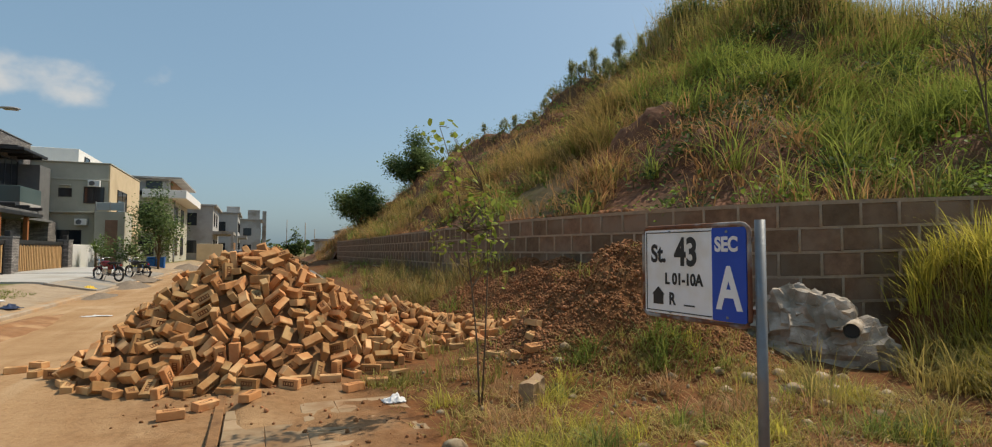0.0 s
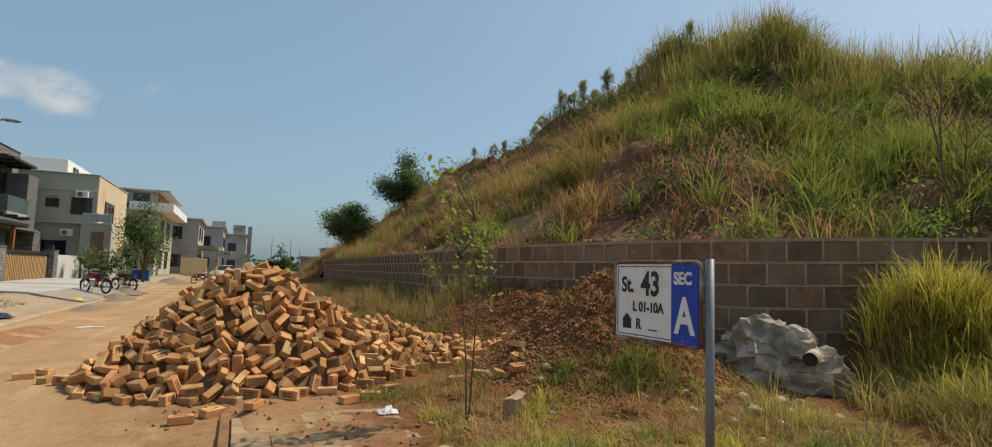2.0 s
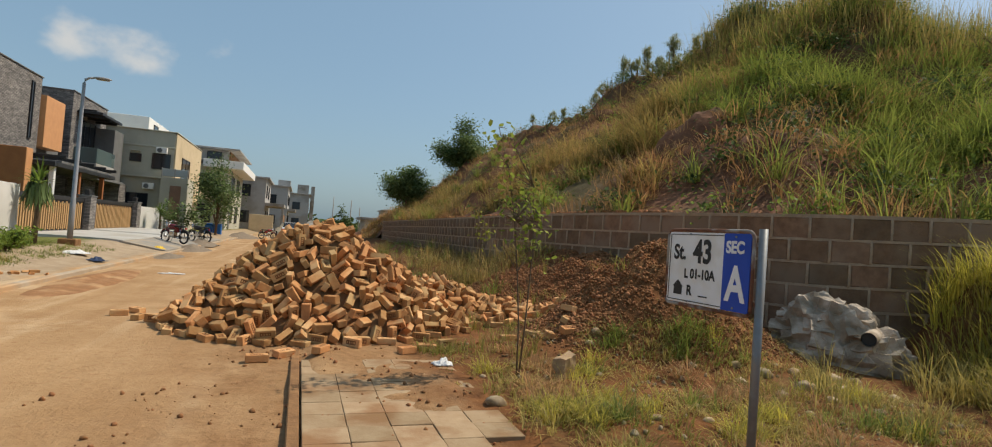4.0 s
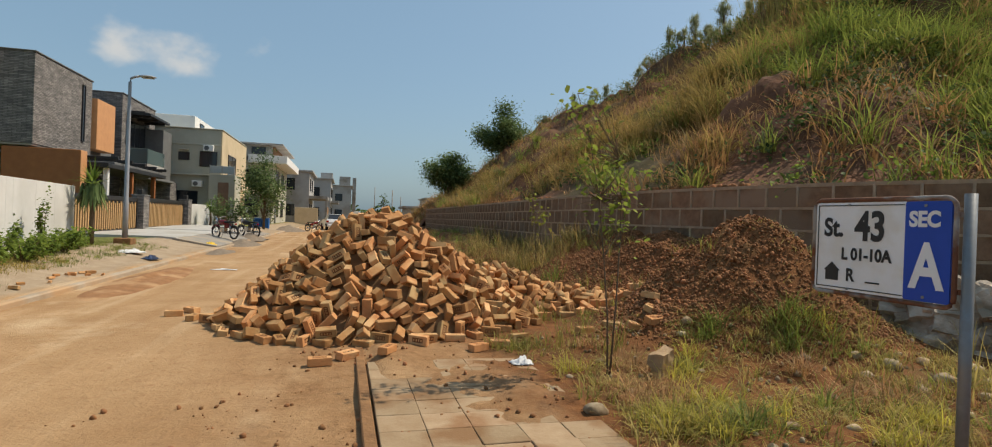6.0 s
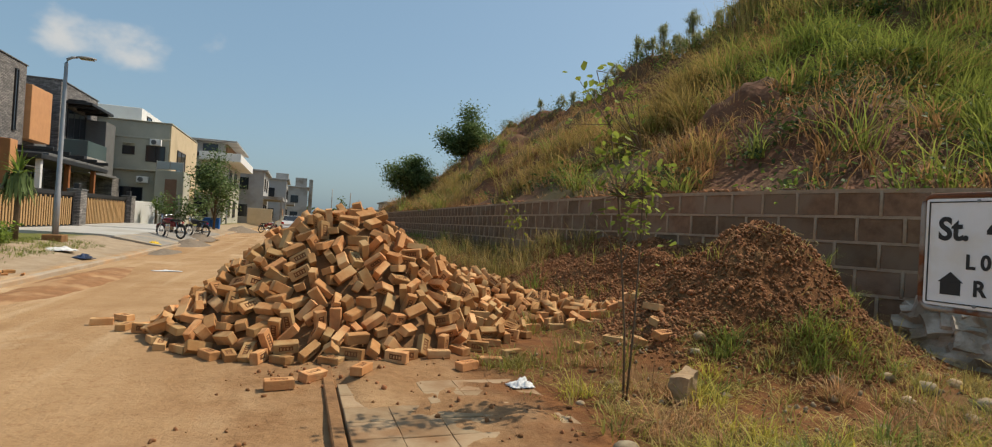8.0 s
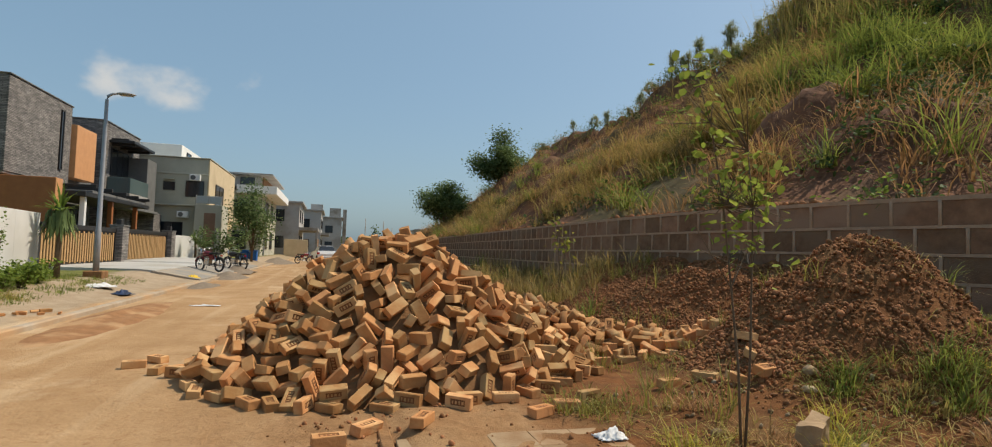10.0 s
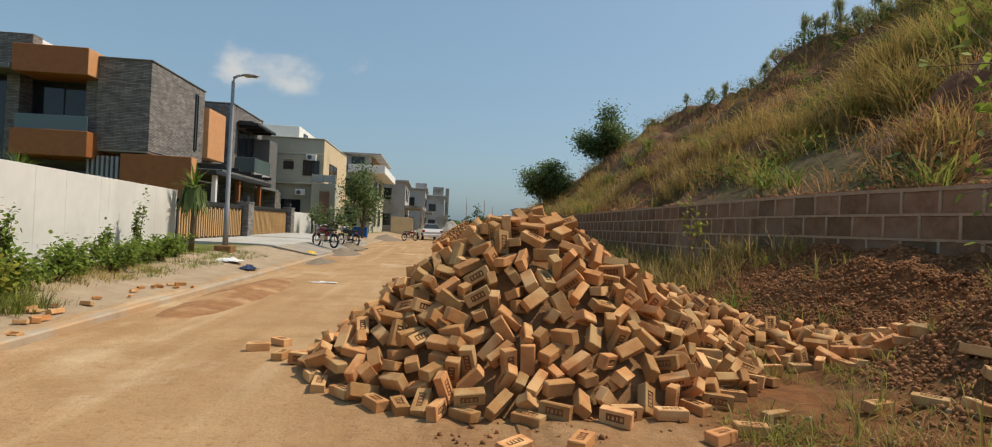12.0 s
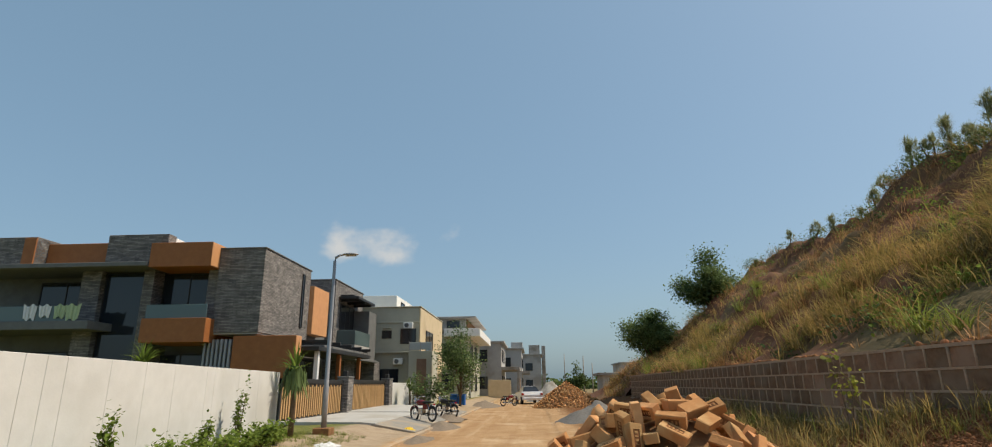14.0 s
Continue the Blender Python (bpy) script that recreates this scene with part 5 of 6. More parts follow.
# ---- saplings by the paving ----
def sapling(x, y, z, stems, seed, label, n, size, material="leaf"):
    rng = np.random.RandomState(seed)
    t = empty("sapling", label, "sapling", (x, y, z))
    pts = []
    for path in stems:
        part("stem", tube(path, list(np.linspace(0.009, 0.003, len(path))), 6), M["bark"], t)
        P = np.array(path)
        for _ in range(n // len(stems)):
            f = rng.uniform(0.35, 1) ** 0.6 * (len(P) - 1)
            i = min(int(f), len(P) - 2)
            pts.append(P[i] + (P[i + 1] - P[i]) * (f - i) + rng.normal(0, 1, 3) * np.array([0.11, 0.11, 0.06]))
    for q in pts[::4]:
        P = np.array(stems[0] if rng.rand() < 0.5 else stems[-1])
        near = P[np.argmin(np.abs(P[:, 2] - q[2] + 0.12))]
        part("twig", tube([tuple(near), tuple(q)], [0.004, 0.0018], 4, None, False), M["bark"], t)
    leaves("leaves", np.array(pts), size, rng, material, t, 0.5)
    return t


SAP_Z = float(ground_z(1.63, 4.66))
sapling(1.63, 4.66, SAP_Z, [[(0, 0, -0.05), (-0.01, 0.02, 0.5), (-0.06, 0.03, 1.0), (-0.13, 0.02, 1.5), (-0.24, 0.0, 2.0), (-0.36, 0.02, 2.38)], [(0.02, 0, -0.05), (0.05, -0.01, 0.6), (0.08, 0.02, 1.1), (0.07, 0.0, 1.5), (0.03, 0, 1.85)]], 71, "thin young sapling with sparse heart-shaped leaves", 300, 0.062, "leaf_bright")
sapling(3.6, 12.5, float(ground_z(3.6, 12.5)), [[(0, 0, -0.05), (0.02, 0.02, 0.6), (-0.05, 0, 1.2), (-0.12, 0.05, 1.7)], [(0, 0.03, 0), (0.1, 0, 0.7), (0.16, 0, 1.3)]], 72, "thin weed with yellowing leaves by the wall", 70, 0.09, "leaf_yellow")

# ---- grass and stones on the near verge ----
vrng = np.random.RandomState(21)


def verge_tufts(n, x0, x1, y0, y1, keep, low=0.55):
    x, y = vrng.uniform(x0, x1, n), vrng.uniform(y0, y1, n)
    k = (keep(x, y) > vrng.rand(n)) & (x < wall_x(y) - 0.15) & (heap_z(x, y) < 0.03) & (ground_z(x, y) < low) & (np.hypot(x - 2.1, y - 4.5) > 0.28) & (np.hypot(x - 1.0, y - 5.1) > 0.2) & (np.hypot(x - 1.12, y - 3.75) > 0.2)
    x, y = x[k], y[k]
    return np.stack((x, y, ground_z(x, y)), -1)


patch = lambda x, y, s: 0.03 + 0.9 * smooth(-0.2, 0.3, fbm(x * 0.7, y * 0.7, s)) * smooth(-0.25, 0.25, fbm(x * 2.6, y * 2.6, s + 7))
P = verge_tufts(2500, 0.9, 4.8, 2.4, 7.2, lambda x, y: patch(x, y, 61) * smooth(0.9, 1.6, x + 0.25 * y - 1.0))
o = blades("verge_grass", *tufts(vrng, P, 16, vrng.uniform(0.06, 0.24, len(P)), 0.07, (0.3, 1.2), 0.009), "grass_olive")
tagged(o, "short patchy olive grass on bare earth", "grass", kind="stuff")
P = verge_tufts(3000, 0.9, 5.4, 1.8, 6.0, lambda x, y: patch(x, y, 62) * smooth(0.7, 1.5, x + 0.25 * y - 1.0))
o = blades("verge_grass", *tufts(vrng, P, 16, vrng.uniform(0.06, 0.24, len(P)), 0.07, (0.3, 1.1), 0.008), "grass_yellow")
tagged(o, "short dry yellow grass on bare earth", "grass", kind="stuff")
P = verge_tufts(550, 3.6, 9.5, 0.2, 4.0, lambda x, y: smooth(5.4, 6.8, x + 0.5 * (2.6 - y)) * 0.9, 9)
o = blades("tall_grass", *tufts(vrng, P, 30, vrng.uniform(0.4, 1.0, len(P)), 0.10, (0.2, 1.0), 0.011), "grass_olive")
tagged(o, "tall olive grass clumps before the retaining wall", "grass", kind="stuff")
P = verge_tufts(900, 2.4, 9.5, 0.2, 4.2, lambda x, y: (0.10 * smooth(3.2, 5.0, x) + 0.8 * smooth(4.8, 6.6, x + 0.5 * (2.6 - y))), 9)
o = blades("tall_grass", *tufts(vrng, P, 30, vrng.uniform(0.3, 0.85, len(P)), 0.10, (0.2, 1.0), 0.010), "grass_yellow")
tagged(o, "tall yellowing grass clumps before the retaining wall", "grass", kind="stuff")
P = verge_tufts(1700, 5.2, 9.6, -0.5, 4.6, lambda x, y: np.maximum(smooth(5.5, 6.8, x + 0.6 * (2.4 - y)), 0.16 * smooth(6.9, 7.7, x)) * 0.9, 9)
o = blades("tall_grass", *tufts(vrng, P, 34, vrng.uniform(0.45, 0.95, len(P)), 0.12, (0.2, 1.0), 0.012), "grass_bright")
tagged(o, "tall bright yellow-green grass on the earth bank", "grass", kind="stuff")
P = verge_tufts(900, 1.6, 5.0, 5.0, 14.0, lambda x, y: 0.6 * patch(x, y, 63), 1.3)
o = blades("bank_grass", *tufts(vrng, P, 18, vrng.uniform(0.15, 0.55, len(P)), 0.07, (0.2, 0.9), 0.008), "grass_olive")
tagged(o, "scattered weeds on the earth bank", "grass", kind="stuff")


for cx, cy, n_, tall, mt, lab in ((3.05, 5.25, 10, 0.42, "grass_green", "droopy fresh green grass clump at the mound"), (3.7, 4.95, 10, 0.5, "grass_green", "droopy fresh green grass clump at the mound"), (1.55, 3.55, 7, 0.3, "grass_bright", "bright green grass clump beside the paving"), (3.35, 3.75, 9, 0.36, "grass_dry", "dry reddish brown grass clump on bare earth")):
    px_, py_ = cx + vrng.normal(0, 0.16, n_), cy + vrng.normal(0, 0.13, n_)
    o = blades("grass_clump", *tufts(vrng, np.stack((px_, py_, ground_z(px_, py_)), -1), 34, vrng.uniform(0.6, 1.0, n_) * tall, 0.07, (0.4, 1.3), 0.008), mt)
    tagged(o, lab, "grass", kind="stuff")


P = verge_tufts(420, 3.0, 4.95, 11.0, 30.0, lambda x, y: 0.9 * smooth(-0.3, 0.3, fbm(x * 0.6, y * 0.35, 67)), 9)
o = blades("wall_weeds", *tufts(vrng, P, 20, vrng.uniform(0.25, 0.85, len(P)), 0.12, (0.2, 1.1), 0.014), "grass_hill")
tagged(o, "rank golden weeds along the foot of the wall", "grass", kind="stuff")
P = verge_tufts(220, 2.6, 4.95, 10.0, 30.0, lambda x, y: 0.9 * smooth(-0.1, 0.3, fbm(x * 0.6, y * 0.35, 68)), 9)
o = blades("wall_weeds", *tufts(vrng, P, 20, vrng.uniform(0.2, 0.7, len(P)), 0.12, (0.2, 1.1), 0.014), "grass_green")
tagged(o, "green weeds along the foot of the wall", "grass", kind="stuff")
px_, py_ = vrng.uniform(1.4, 5.0, 45), vrng.uniform(2.2, 5.6, 45)
for k in range(3):
    mt, lab = (("grass_bright", "bright yellow-green grass clumps in the verge"), ("grass_dry", "withered rusty brown grass clumps in the verge"), ("grass_green", "fresh green grass clumps in the verge"))[k]
    cx, cy = np.repeat(px_[k::3], 5) + vrng.normal(0, 0.1, 75), np.repeat(py_[k::3], 5) + vrng.normal(0, 0.09, 75)
    o = blades("verge_grass", *tufts(vrng, np.stack((cx, cy, ground_z(cx, cy)), -1), 22, vrng.uniform(0.15, 0.38, 75), 0.06, (0.3, 1.3), 0.008), mt)
    tagged(o, lab, "grass", kind="stuff")
n_ = 5200
px_, py_ = vrng.uniform(1.1, 5.6, n_), vrng.uniform(1.8, 6.2, n_)
keep_ = vrng.rand(n_) < patch(px_, py_, 66)
px_, py_ = px_[keep_], py_[keep_]
o = blades("straw", np.stack((px_, py_, ground_z(px_, py_) + 0.015), -1), vrng.uniform(0.06, 0.22, len(px_)), vrng.uniform(0, 6.28, len(px_)), vrng.uniform(1.5, 1.9, len(px_)), np.full(len(px_), 0.007), "grass_yellow")
tagged(o, "dry straw and twigs strewn over the verge", "straw", kind="stuff")


def stone_mesh(name, seed, rough=0.22):
    bm = bmesh.new()
    bmesh.ops.create_icosphere(bm, subdivisions=2, radius=1.0)
    for v in bm.verts:
        v.co *= 1 + rough * noise.noise(v.co * 1.1 + Vector((seed * 7.3, 0, 0)))
        v.co.z *= 0.68
    for f in bm.faces:
        f.smooth = True
    me = bpy.data.meshes.new(name)
    bm.to_mesh(me)
    bm.free()
    return me


STONES = [stone_mesh("stone", k, 0.38) for k in range(4)]
for me in STONES:
    me.materials.append(M["stone"])


def stone(x, y, r, k, label="rounded pale river stone on bare earth", flat=1.0):
    r *= 0.82
    ob = new("stone", STONES[k % 4])
    ob.matrix_basis = pose(x, y, float(ground_z(x, y)) + r * 0.14 * flat, 0, 0, (k * 77) % 360) @ Matrix.Diagonal((r * 1.15, r * 0.9, r * flat, 1))
    return tagged(ob, label, "stone", "river stones")


for k, (x, y, r) in enumerate(((1.12, 3.77, 0.095), (2.9, 5.45, 0.075), (2.75, 5.3, 0.06), (1.75, 5.05, 0.06), (3.25, 3.9, 0.05), (1.45, 3.55, 0.06), (4.35, 4.35, 0.11), (4.6, 4.05, 0.13), (4.1, 3.85, 0.07), (3.9, 4.2, 0.06), (4.9, 4.5, 0.09), (4.4, 3.55, 0.08), (5.2, 4.25, 0.12), (3.55, 3.65, 0.05), (2.3, 3.3, 0.06), (2.1, 4.1, 0.05), (2.7, 3.2, 0.05), (1.9, 3.0, 0.05), (3.1, 3.1, 0.06), (2.5, 4.6, 0.05), (1.3, 4.7, 0.04), (3.6, 4.6, 0.06), (4.7, 3.75, 0.06), (5.0, 3.95, 0.09), (4.15, 4.55, 0.08), (5.4, 3.7, 0.07), (3.85, 3.3, 0.05), (4.55, 3.2, 0.06), (5.6, 4.3, 0.08), (3.3, 4.35, 0.05), (4.9, 3.35, 0.05), (2.2, 3.7, 0.04), (1.6, 4.2, 0.035), (2.9, 3.6, 0.045))):
    stone(x, y, r, k)
bm = box(-0.095, 0.095, -0.055, 0.055, -0.08, 0.21)
bmesh.ops.subdivide_edges(bm, edges=bm.edges[:], cuts=3, use_grid_fill=True)
for v in bm.verts:
    q = v.co.copy()
    v.co *= 0.88 + 0.12 * min(1.0, 0.16 / max(0.01, (Vector((q.x, q.y, q.z - 0.07))).length))
    v.co += Vector((noise.noise(q * 9), noise.noise(q * 9 + Vector((5, 0, 0))), noise.noise(q * 9 + Vector((0, 5, 0))))) * 0.045
    v.co.x += 0.4 * max(0, v.co.z) * 0.3
boulder = tagged(part("boulder", bm, M["boulder"]), "squared brown boulder standing in grass", "boulder")
boulder.matrix_basis = pose(2.12, 4.62, float(ground_z(2.12, 4.62)), 6, -10, 25)

# loose clods and pebbles
def scatter_lumps(name, n, keep, size, material, label):
    x, y = vrng.uniform(-4.5, 5.5, n), vrng.uniform(1.5, 18, n)
    k = (keep(x, y) > vrng.rand(n)) & (x < wall_x(y) - 0.1)
    x, y = x[k], y[k]
    bm = bmesh.new()
    bmesh.ops.create_icosphere(bm, subdivisions=1, radius=1.0)
    for v in bm.verts:
        v.co *= 1 + 0.7 * noise.noise(v.co * 2.3)
    me = bpy.data.meshes.new("lump")
    bm.to_mesh(me)
    bm.free()
    zs = ground_z(x, y)
    r = size * vrng.uniform(0.35, 1.0, len(x)) ** 2.2
    mats = [pose(a, b, c + q * 0.3, vrng.uniform(0, 360), vrng.uniform(0, 360), 0) @ Matrix.Diagonal((q, q * 0.8, q * 0.6, 1)) for a, b, c, q in zip(x, y, zs, r)]
    tagged(link(name, joined_copies(name, me, mats), M[material]), label, "rubble", kind="stuff")


scatter_lumps("clods", 300000, lambda x, y: 0.95 * smooth(1.4, 2.6, x) * smooth(0.12, 0.35, ground_z(x, y)), 0.026, "clod", "loose reddish earth clods on the bank")
scatter_lumps("clods", 36000, lambda x, y: 0.8 * smooth(0.9, 1.8, x) * smooth(0.12, 0.3, ground_z(x, y)) * (heap_z(x, y) < 0.03), 0.042, "clod", "larger lumps of reddish earth on the bank")
scatter_lumps("pebbles", 9000, lambda x, y: 0.8 * smooth(1.0, 2.2, x) * smooth(6.5, 5.0, y) * smooth(0.45, 0.25, ground_z(x, y)), 0.03, "stone", "small pale pebbles in the verge grass")
scatter_lumps("clods", 17000, lambda x, y: 0.5 * smooth(-2.6, -1.4, x) * smooth(8, 6, y) * smooth(0.2, -0.3, x) * smooth(0.05, 0.45, fbm(x * 1.6, y * 1.6, 91)) * 2 + 0.35 * smooth(-0.2, 0.3, x) * smooth(7, 5.5, y), 0.026, "clod", "crumbs of dirt and brick on the ground")

bm = bmesh.new()
bmesh.ops.create_icosphere(bm, subdivisions=1, radius=1.0)
for v in bm.verts:
    v.co *= 1 + 0.4 * noise.noise(v.co * 1.7)
lump_me = bpy.data.meshes.new("lump")
bm.to_mesh(lump_me)
bm.free()
tops = []
for s in vrng.uniform(4, WARC[-1] - 2, 1500):
    if fbm(np.array([s * 0.35]), np.array([0.5]), 81)[0] < 0.12:
        continue
    x, y, a = wall_frame(s)
    o_, r_ = vrng.uniform(0.02, 0.4), vrng.uniform(0.02, 0.075)
    tops.append(pose(x + math.sin(a) * o_, y - math.cos(a) * o_, WALL_TOP + r_ * 0.4, vrng.uniform(0, 360), vrng.uniform(0, 360), 0) @ Matrix.Diagonal((r_, r_, r_ * 0.7, 1)))
tagged(link("clods", joined_copies("clods", lump_me, tops), M["clod"]), "reddish earth spilled along the wall top", "rubble", kind="stuff")

# ---- paving ----
pavement = empty("pavement", "square dusty paving tiles half buried in dirt", "paving", (0.4, 3, 0), kind="structure")
bm = box(-0.1435, 0.1435, -0.1435, 0.1435, -0.05, 0.0, 0.004)
tile_me = bpy.data.meshes.new("paving_tile")
bm.to_mesh(tile_me)
bm.free()
tile_me.materials.append(M["tile"])
trng = random.Random(17)
for i in range(5):
    for j in range(27):
        x, y = -0.21 + 0.29 * i, -2.3 + 0.29 * j
        if i == 4 and j % 3 == 0:
            continue
        b = new("paving_tile", tile_me)
        b.parent, b.matrix_parent_inverse = pavement, pavement.matrix_world.inverted()
        b.matrix_basis = pose(x, y, 0.068 + trng.gauss(0, 0.004), trng.gauss(0, 0.5), trng.gauss(0, 0.5), trng.gauss(0, 0.4))

# ---- loose bricks round the heap ----
for k, (x, y, rx, rz, lab) in enumerate(((-0.76, 5.41, 0, 8, ""), (-0.17, 5.5, 0, 60, ""), (-0.52, 5.6, 8, 40, ""), (-2.6, 8.12, 0, 12, ""), (2.62, 5.62, 15, 20, ""), (2.45, 5.75, 10, 75, ""), (2.3, 5.95, 0, 130, ""), (2.75, 5.95, 20, 50, ""), (2.05, 6.1, 0, 15, ""), (1.0, 5.85, 0, 165, ""), (1.25, 6.0, 90, 20, ""), (0.75, 5.75, 0, 30, ""), (2.9, 6.2, 12, 110, ""), (-2.3, 7.75, 0, 80, ""), (-2.45, 8.35, 0, 140, ""))):
    b = new("brick", BRICK_MESHES[k % 4])
    b.matrix_basis = pose(x, y, float(ground_z(x, y)) + (0.05 if rx == 90 else 0.036), rx, 0, rz)
    tagged(b, "single loose tan brick lying on the dirt", "brick", "loose bricks")

# ---- concrete drain mouth at the wall ----
drain = empty("drain_outlet", "rough broken concrete drain outlet against the wall", "drain", (6.22, 5.08, 0.03), -60)
drng2 = random.Random(12)
bm = bmesh.new()
bmesh.ops.create_icosphere(bm, subdivisions=5, radius=1.0)
for v in bm.verts:
    q = v.co.copy()
    cell = noise.cell(q * 4.5 + Vector((noise.noise(q * 3), noise.noise(q * 3 + Vector((4, 0, 0))), 0)) * 1.2)
    v.co = Vector((q.x * 0.80, q.y * 0.50, max(-0.1, q.z * (0.86 - 0.22 * q.x) ))) * (1 + 0.16 * noise.noise(q * 1.8 + Vector((2, 3, 1))) + 0.10 * cell + 0.07 * noise.noise(q * 7) + 0.03 * noise.noise(q * 17))
part("concrete_mass", bm, M["blob"], drain)
for k in range(20):
    u, e = drng2.uniform(-0.66, 0.66), drng2.uniform(0.25, 1.25)
    w, d, h = drng2.uniform(0.16, 0.34), drng2.uniform(0.12, 0.26), drng2.uniform(0.05, 0.09)
    bm = box(-w / 2, w / 2, -d / 2, d / 2, -h / 2, h / 2)
    bmesh.ops.subdivide_edges(bm, edges=bm.edges[:], cuts=3, use_grid_fill=True)
    for v in bm.verts:
        q = v.co * 6 + Vector((k * 3.1, 0, 0))
        v.co += Vector((noise.noise(q), noise.noise(q + Vector((9, 0, 0))), noise.noise(q + Vector((0, 9, 0))))) * 0.045
    r_ = math.sqrt(max(0.05, 1 - (u / 0.80) ** 2))
    ch = part("concrete_chunk", bm, M["blob"], drain)
    ch.matrix_basis = pose(u, -0.5 * r_ * math.cos(e), (0.86 - 0.22 * u) * r_ * math.sin(e) * 0.98, math.degrees(math.pi / 2 - e) + drng2.uniform(-14, 14), drng2.uniform(-16, 16), drng2.uniform(-25, 25))
part("pipe", tube([(0.42, -0.60, 0.5), (0.42, -0.2, 0.52)], 0.085, 16, None, False), M["blob"], drain, "cement drain pipe")
# solid black disc set in the mouth for the darkness inside the pipe
part("pipe_hole", tube([(0.42, -0.57, 0.5), (0.42, -0.55, 0.5)], 0.075, 16), M["black"], drain)

# ---- left verge: hedge, vines, palm, rubble ----
lrng = np.random.RandomState(33)


def wall_side_x(y):
    return float(WW0.x + (WW1.x - WW0.x) * (y - WW0.y) / (WW1.y - WW0.y))


def bush(x, y, height, radius, n, size, material, label, seed, name="bush"):
    rng = np.random.RandomState(seed)
    z = float(ground_z(x, y))
    b = empty(name, label, "bush", (x, y, z), group="roadside bushes")
    tips = []
    for k in range(7):
        a, r, h = rng.uniform(0, 6.28), radius * rng.uniform(0.2, 0.9), height * rng.uniform(0.5, 1.0)
        part("stem", tube([(0.03 * math.cos(a), 0.03 * math.sin(a), -0.03), (r * 0.6 * math.cos(a), r * 0.6 * math.sin(a), h * 0.6), (r * math.cos(a), r * math.sin(a), h)], [0.012, 0.008, 0.003], 4), M["bark"], b)
        tips += [(r * f * math.cos(a), r * f * math.sin(a), h * f) for f in (0.5, 0.8, 1.0)]
    T = np.array(tips)
    leaves("foliage", T[rng.randint(0, len(T), n)] + rng.normal(0, 1, (n, 3)) * np.array([radius * 0.25, radius * 0.25, height * 0.12]), size, rng, material, b)
    return b


for k in range(15):
    y = 8.6 + k * 0.56 + lrng.uniform(-0.1, 0.1)
    x = wall_side_x(y) + 0.62 + lrng.uniform(-0.12, 0.2)
    bush(x, y, lrng.uniform(0.32, 0.55), lrng.uniform(0.28, 0.42), 420, 0.075, "leaf", "low leafy green bush along the boundary wall", 100 + k)
for k, y in enumerate((7.2, 7.9, 8.6, 9.3)):
    bush(wall_side_x(y) + 0.75, y, 0.5, 0.42, 420, 0.07, "leaf_yellow", "yellow-green leafy bush beside the wall", 130 + k)
for k, (y, h) in enumerate(((10.2, 1.05), (14.6, 1.15), (13.1, 0.7))):
    bush(wall_side_x(y) + 0.35, y, h, 0.14, 420, 0.065, "leaf", "slender leafy plant standing against the white wall", 140 + k)


def palm(x, y, z, trunk_h, n, length, seed, label, width=0.05, skirt=0):
    rng = np.random.RandomState(seed)
    t = empty("yucca_palm", label, "palm", (x, y, z))
    part("trunk", tube([(0, 0, -0.05), (0.02, 0, trunk_h * 0.5), (0, 0.02, trunk_h)], [0.075, 0.06, 0.05], 10), M["bark"], t)
    el = rng.uniform(0.2, 1.5, n)
    blades("fronds", np.repeat([[0, 0, trunk_h]], n, axis=0) + rng.normal(0, 0.03, (n, 3)), length * rng.uniform(0.7, 1.1, n) / (0.65 + 0.5 * el), rng.uniform(0, 6.28, n), el, np.full(n, width), "leaf", t, (0.0, 0.3, 0.7, 1.0))
    if skirt:
        az, rad = rng.uniform(0, 6.28, skirt), rng.uniform(0.08, 0.3, skirt)
        root = np.stack((np.cos(az) * rad, np.sin(az) * rad, trunk_h + 0.25 - rad * 0.7 + rng.normal(0, 0.05, skirt)), -1)
        blades("hanging_fronds", root, -rng.uniform(0.45, 0.85, skirt), az + math.pi, rng.uniform(0.05, 0.4, skirt), np.full(skirt, width), "leaf_tree", t, (0.0, 0.3, 0.7, 1.0))
    return t


palm(-7.12, 17.9, float(ground_z(-7.12, 17.9)), 1.5, 45, 0.75, 1, "yucca palm with drooping leaves before the white wall", 0.055, 110)
palm(-15.3, 24.0, 0.35, 1.9, 70, 1.1, 2, "garden palm rising behind the white wall", 0.07)
palm(-8.6, 39.6, 0.3, 1.0, 70, 0.9, 3, "small palm beside the front wall")
P = np.stack((lrng.uniform(-7.3, -5.7, 420), lrng.uniform(12, 19.5, 420), np.zeros(420)), -1)
P[:, 2] = ground_z(P[:, 0], P[:, 1])
tagged(blades("verge_lawn", *tufts(lrng, P, 14, lrng.uniform(0.06, 0.18, len(P)), 0.08, (0.2, 0.9), 0.008), "grass_green"), "short green grass around the lamp", "grass", kind="stuff")
P = np.stack((lrng.uniform(-6.6, -5.75, 300), lrng.uniform(6, 13.5, 300), np.zeros(300)), -1)
P[:, 2] = ground_z(P[:, 0], P[:, 1])
tagged(blades("verge_lawn", *tufts(lrng, P, 14, lrng.uniform(0.08, 0.25, len(P)), 0.08, (0.2, 0.9), 0.008), "grass_yellow"), "dry weeds along the bushes", "grass", kind="stuff")
P = np.stack((lrng.uniform(-6.3, -5.3, 260), lrng.uniform(5.0, 9.8, 260), np.zeros(260)), -1)
P[:, 2] = ground_z(P[:, 0], P[:, 1])
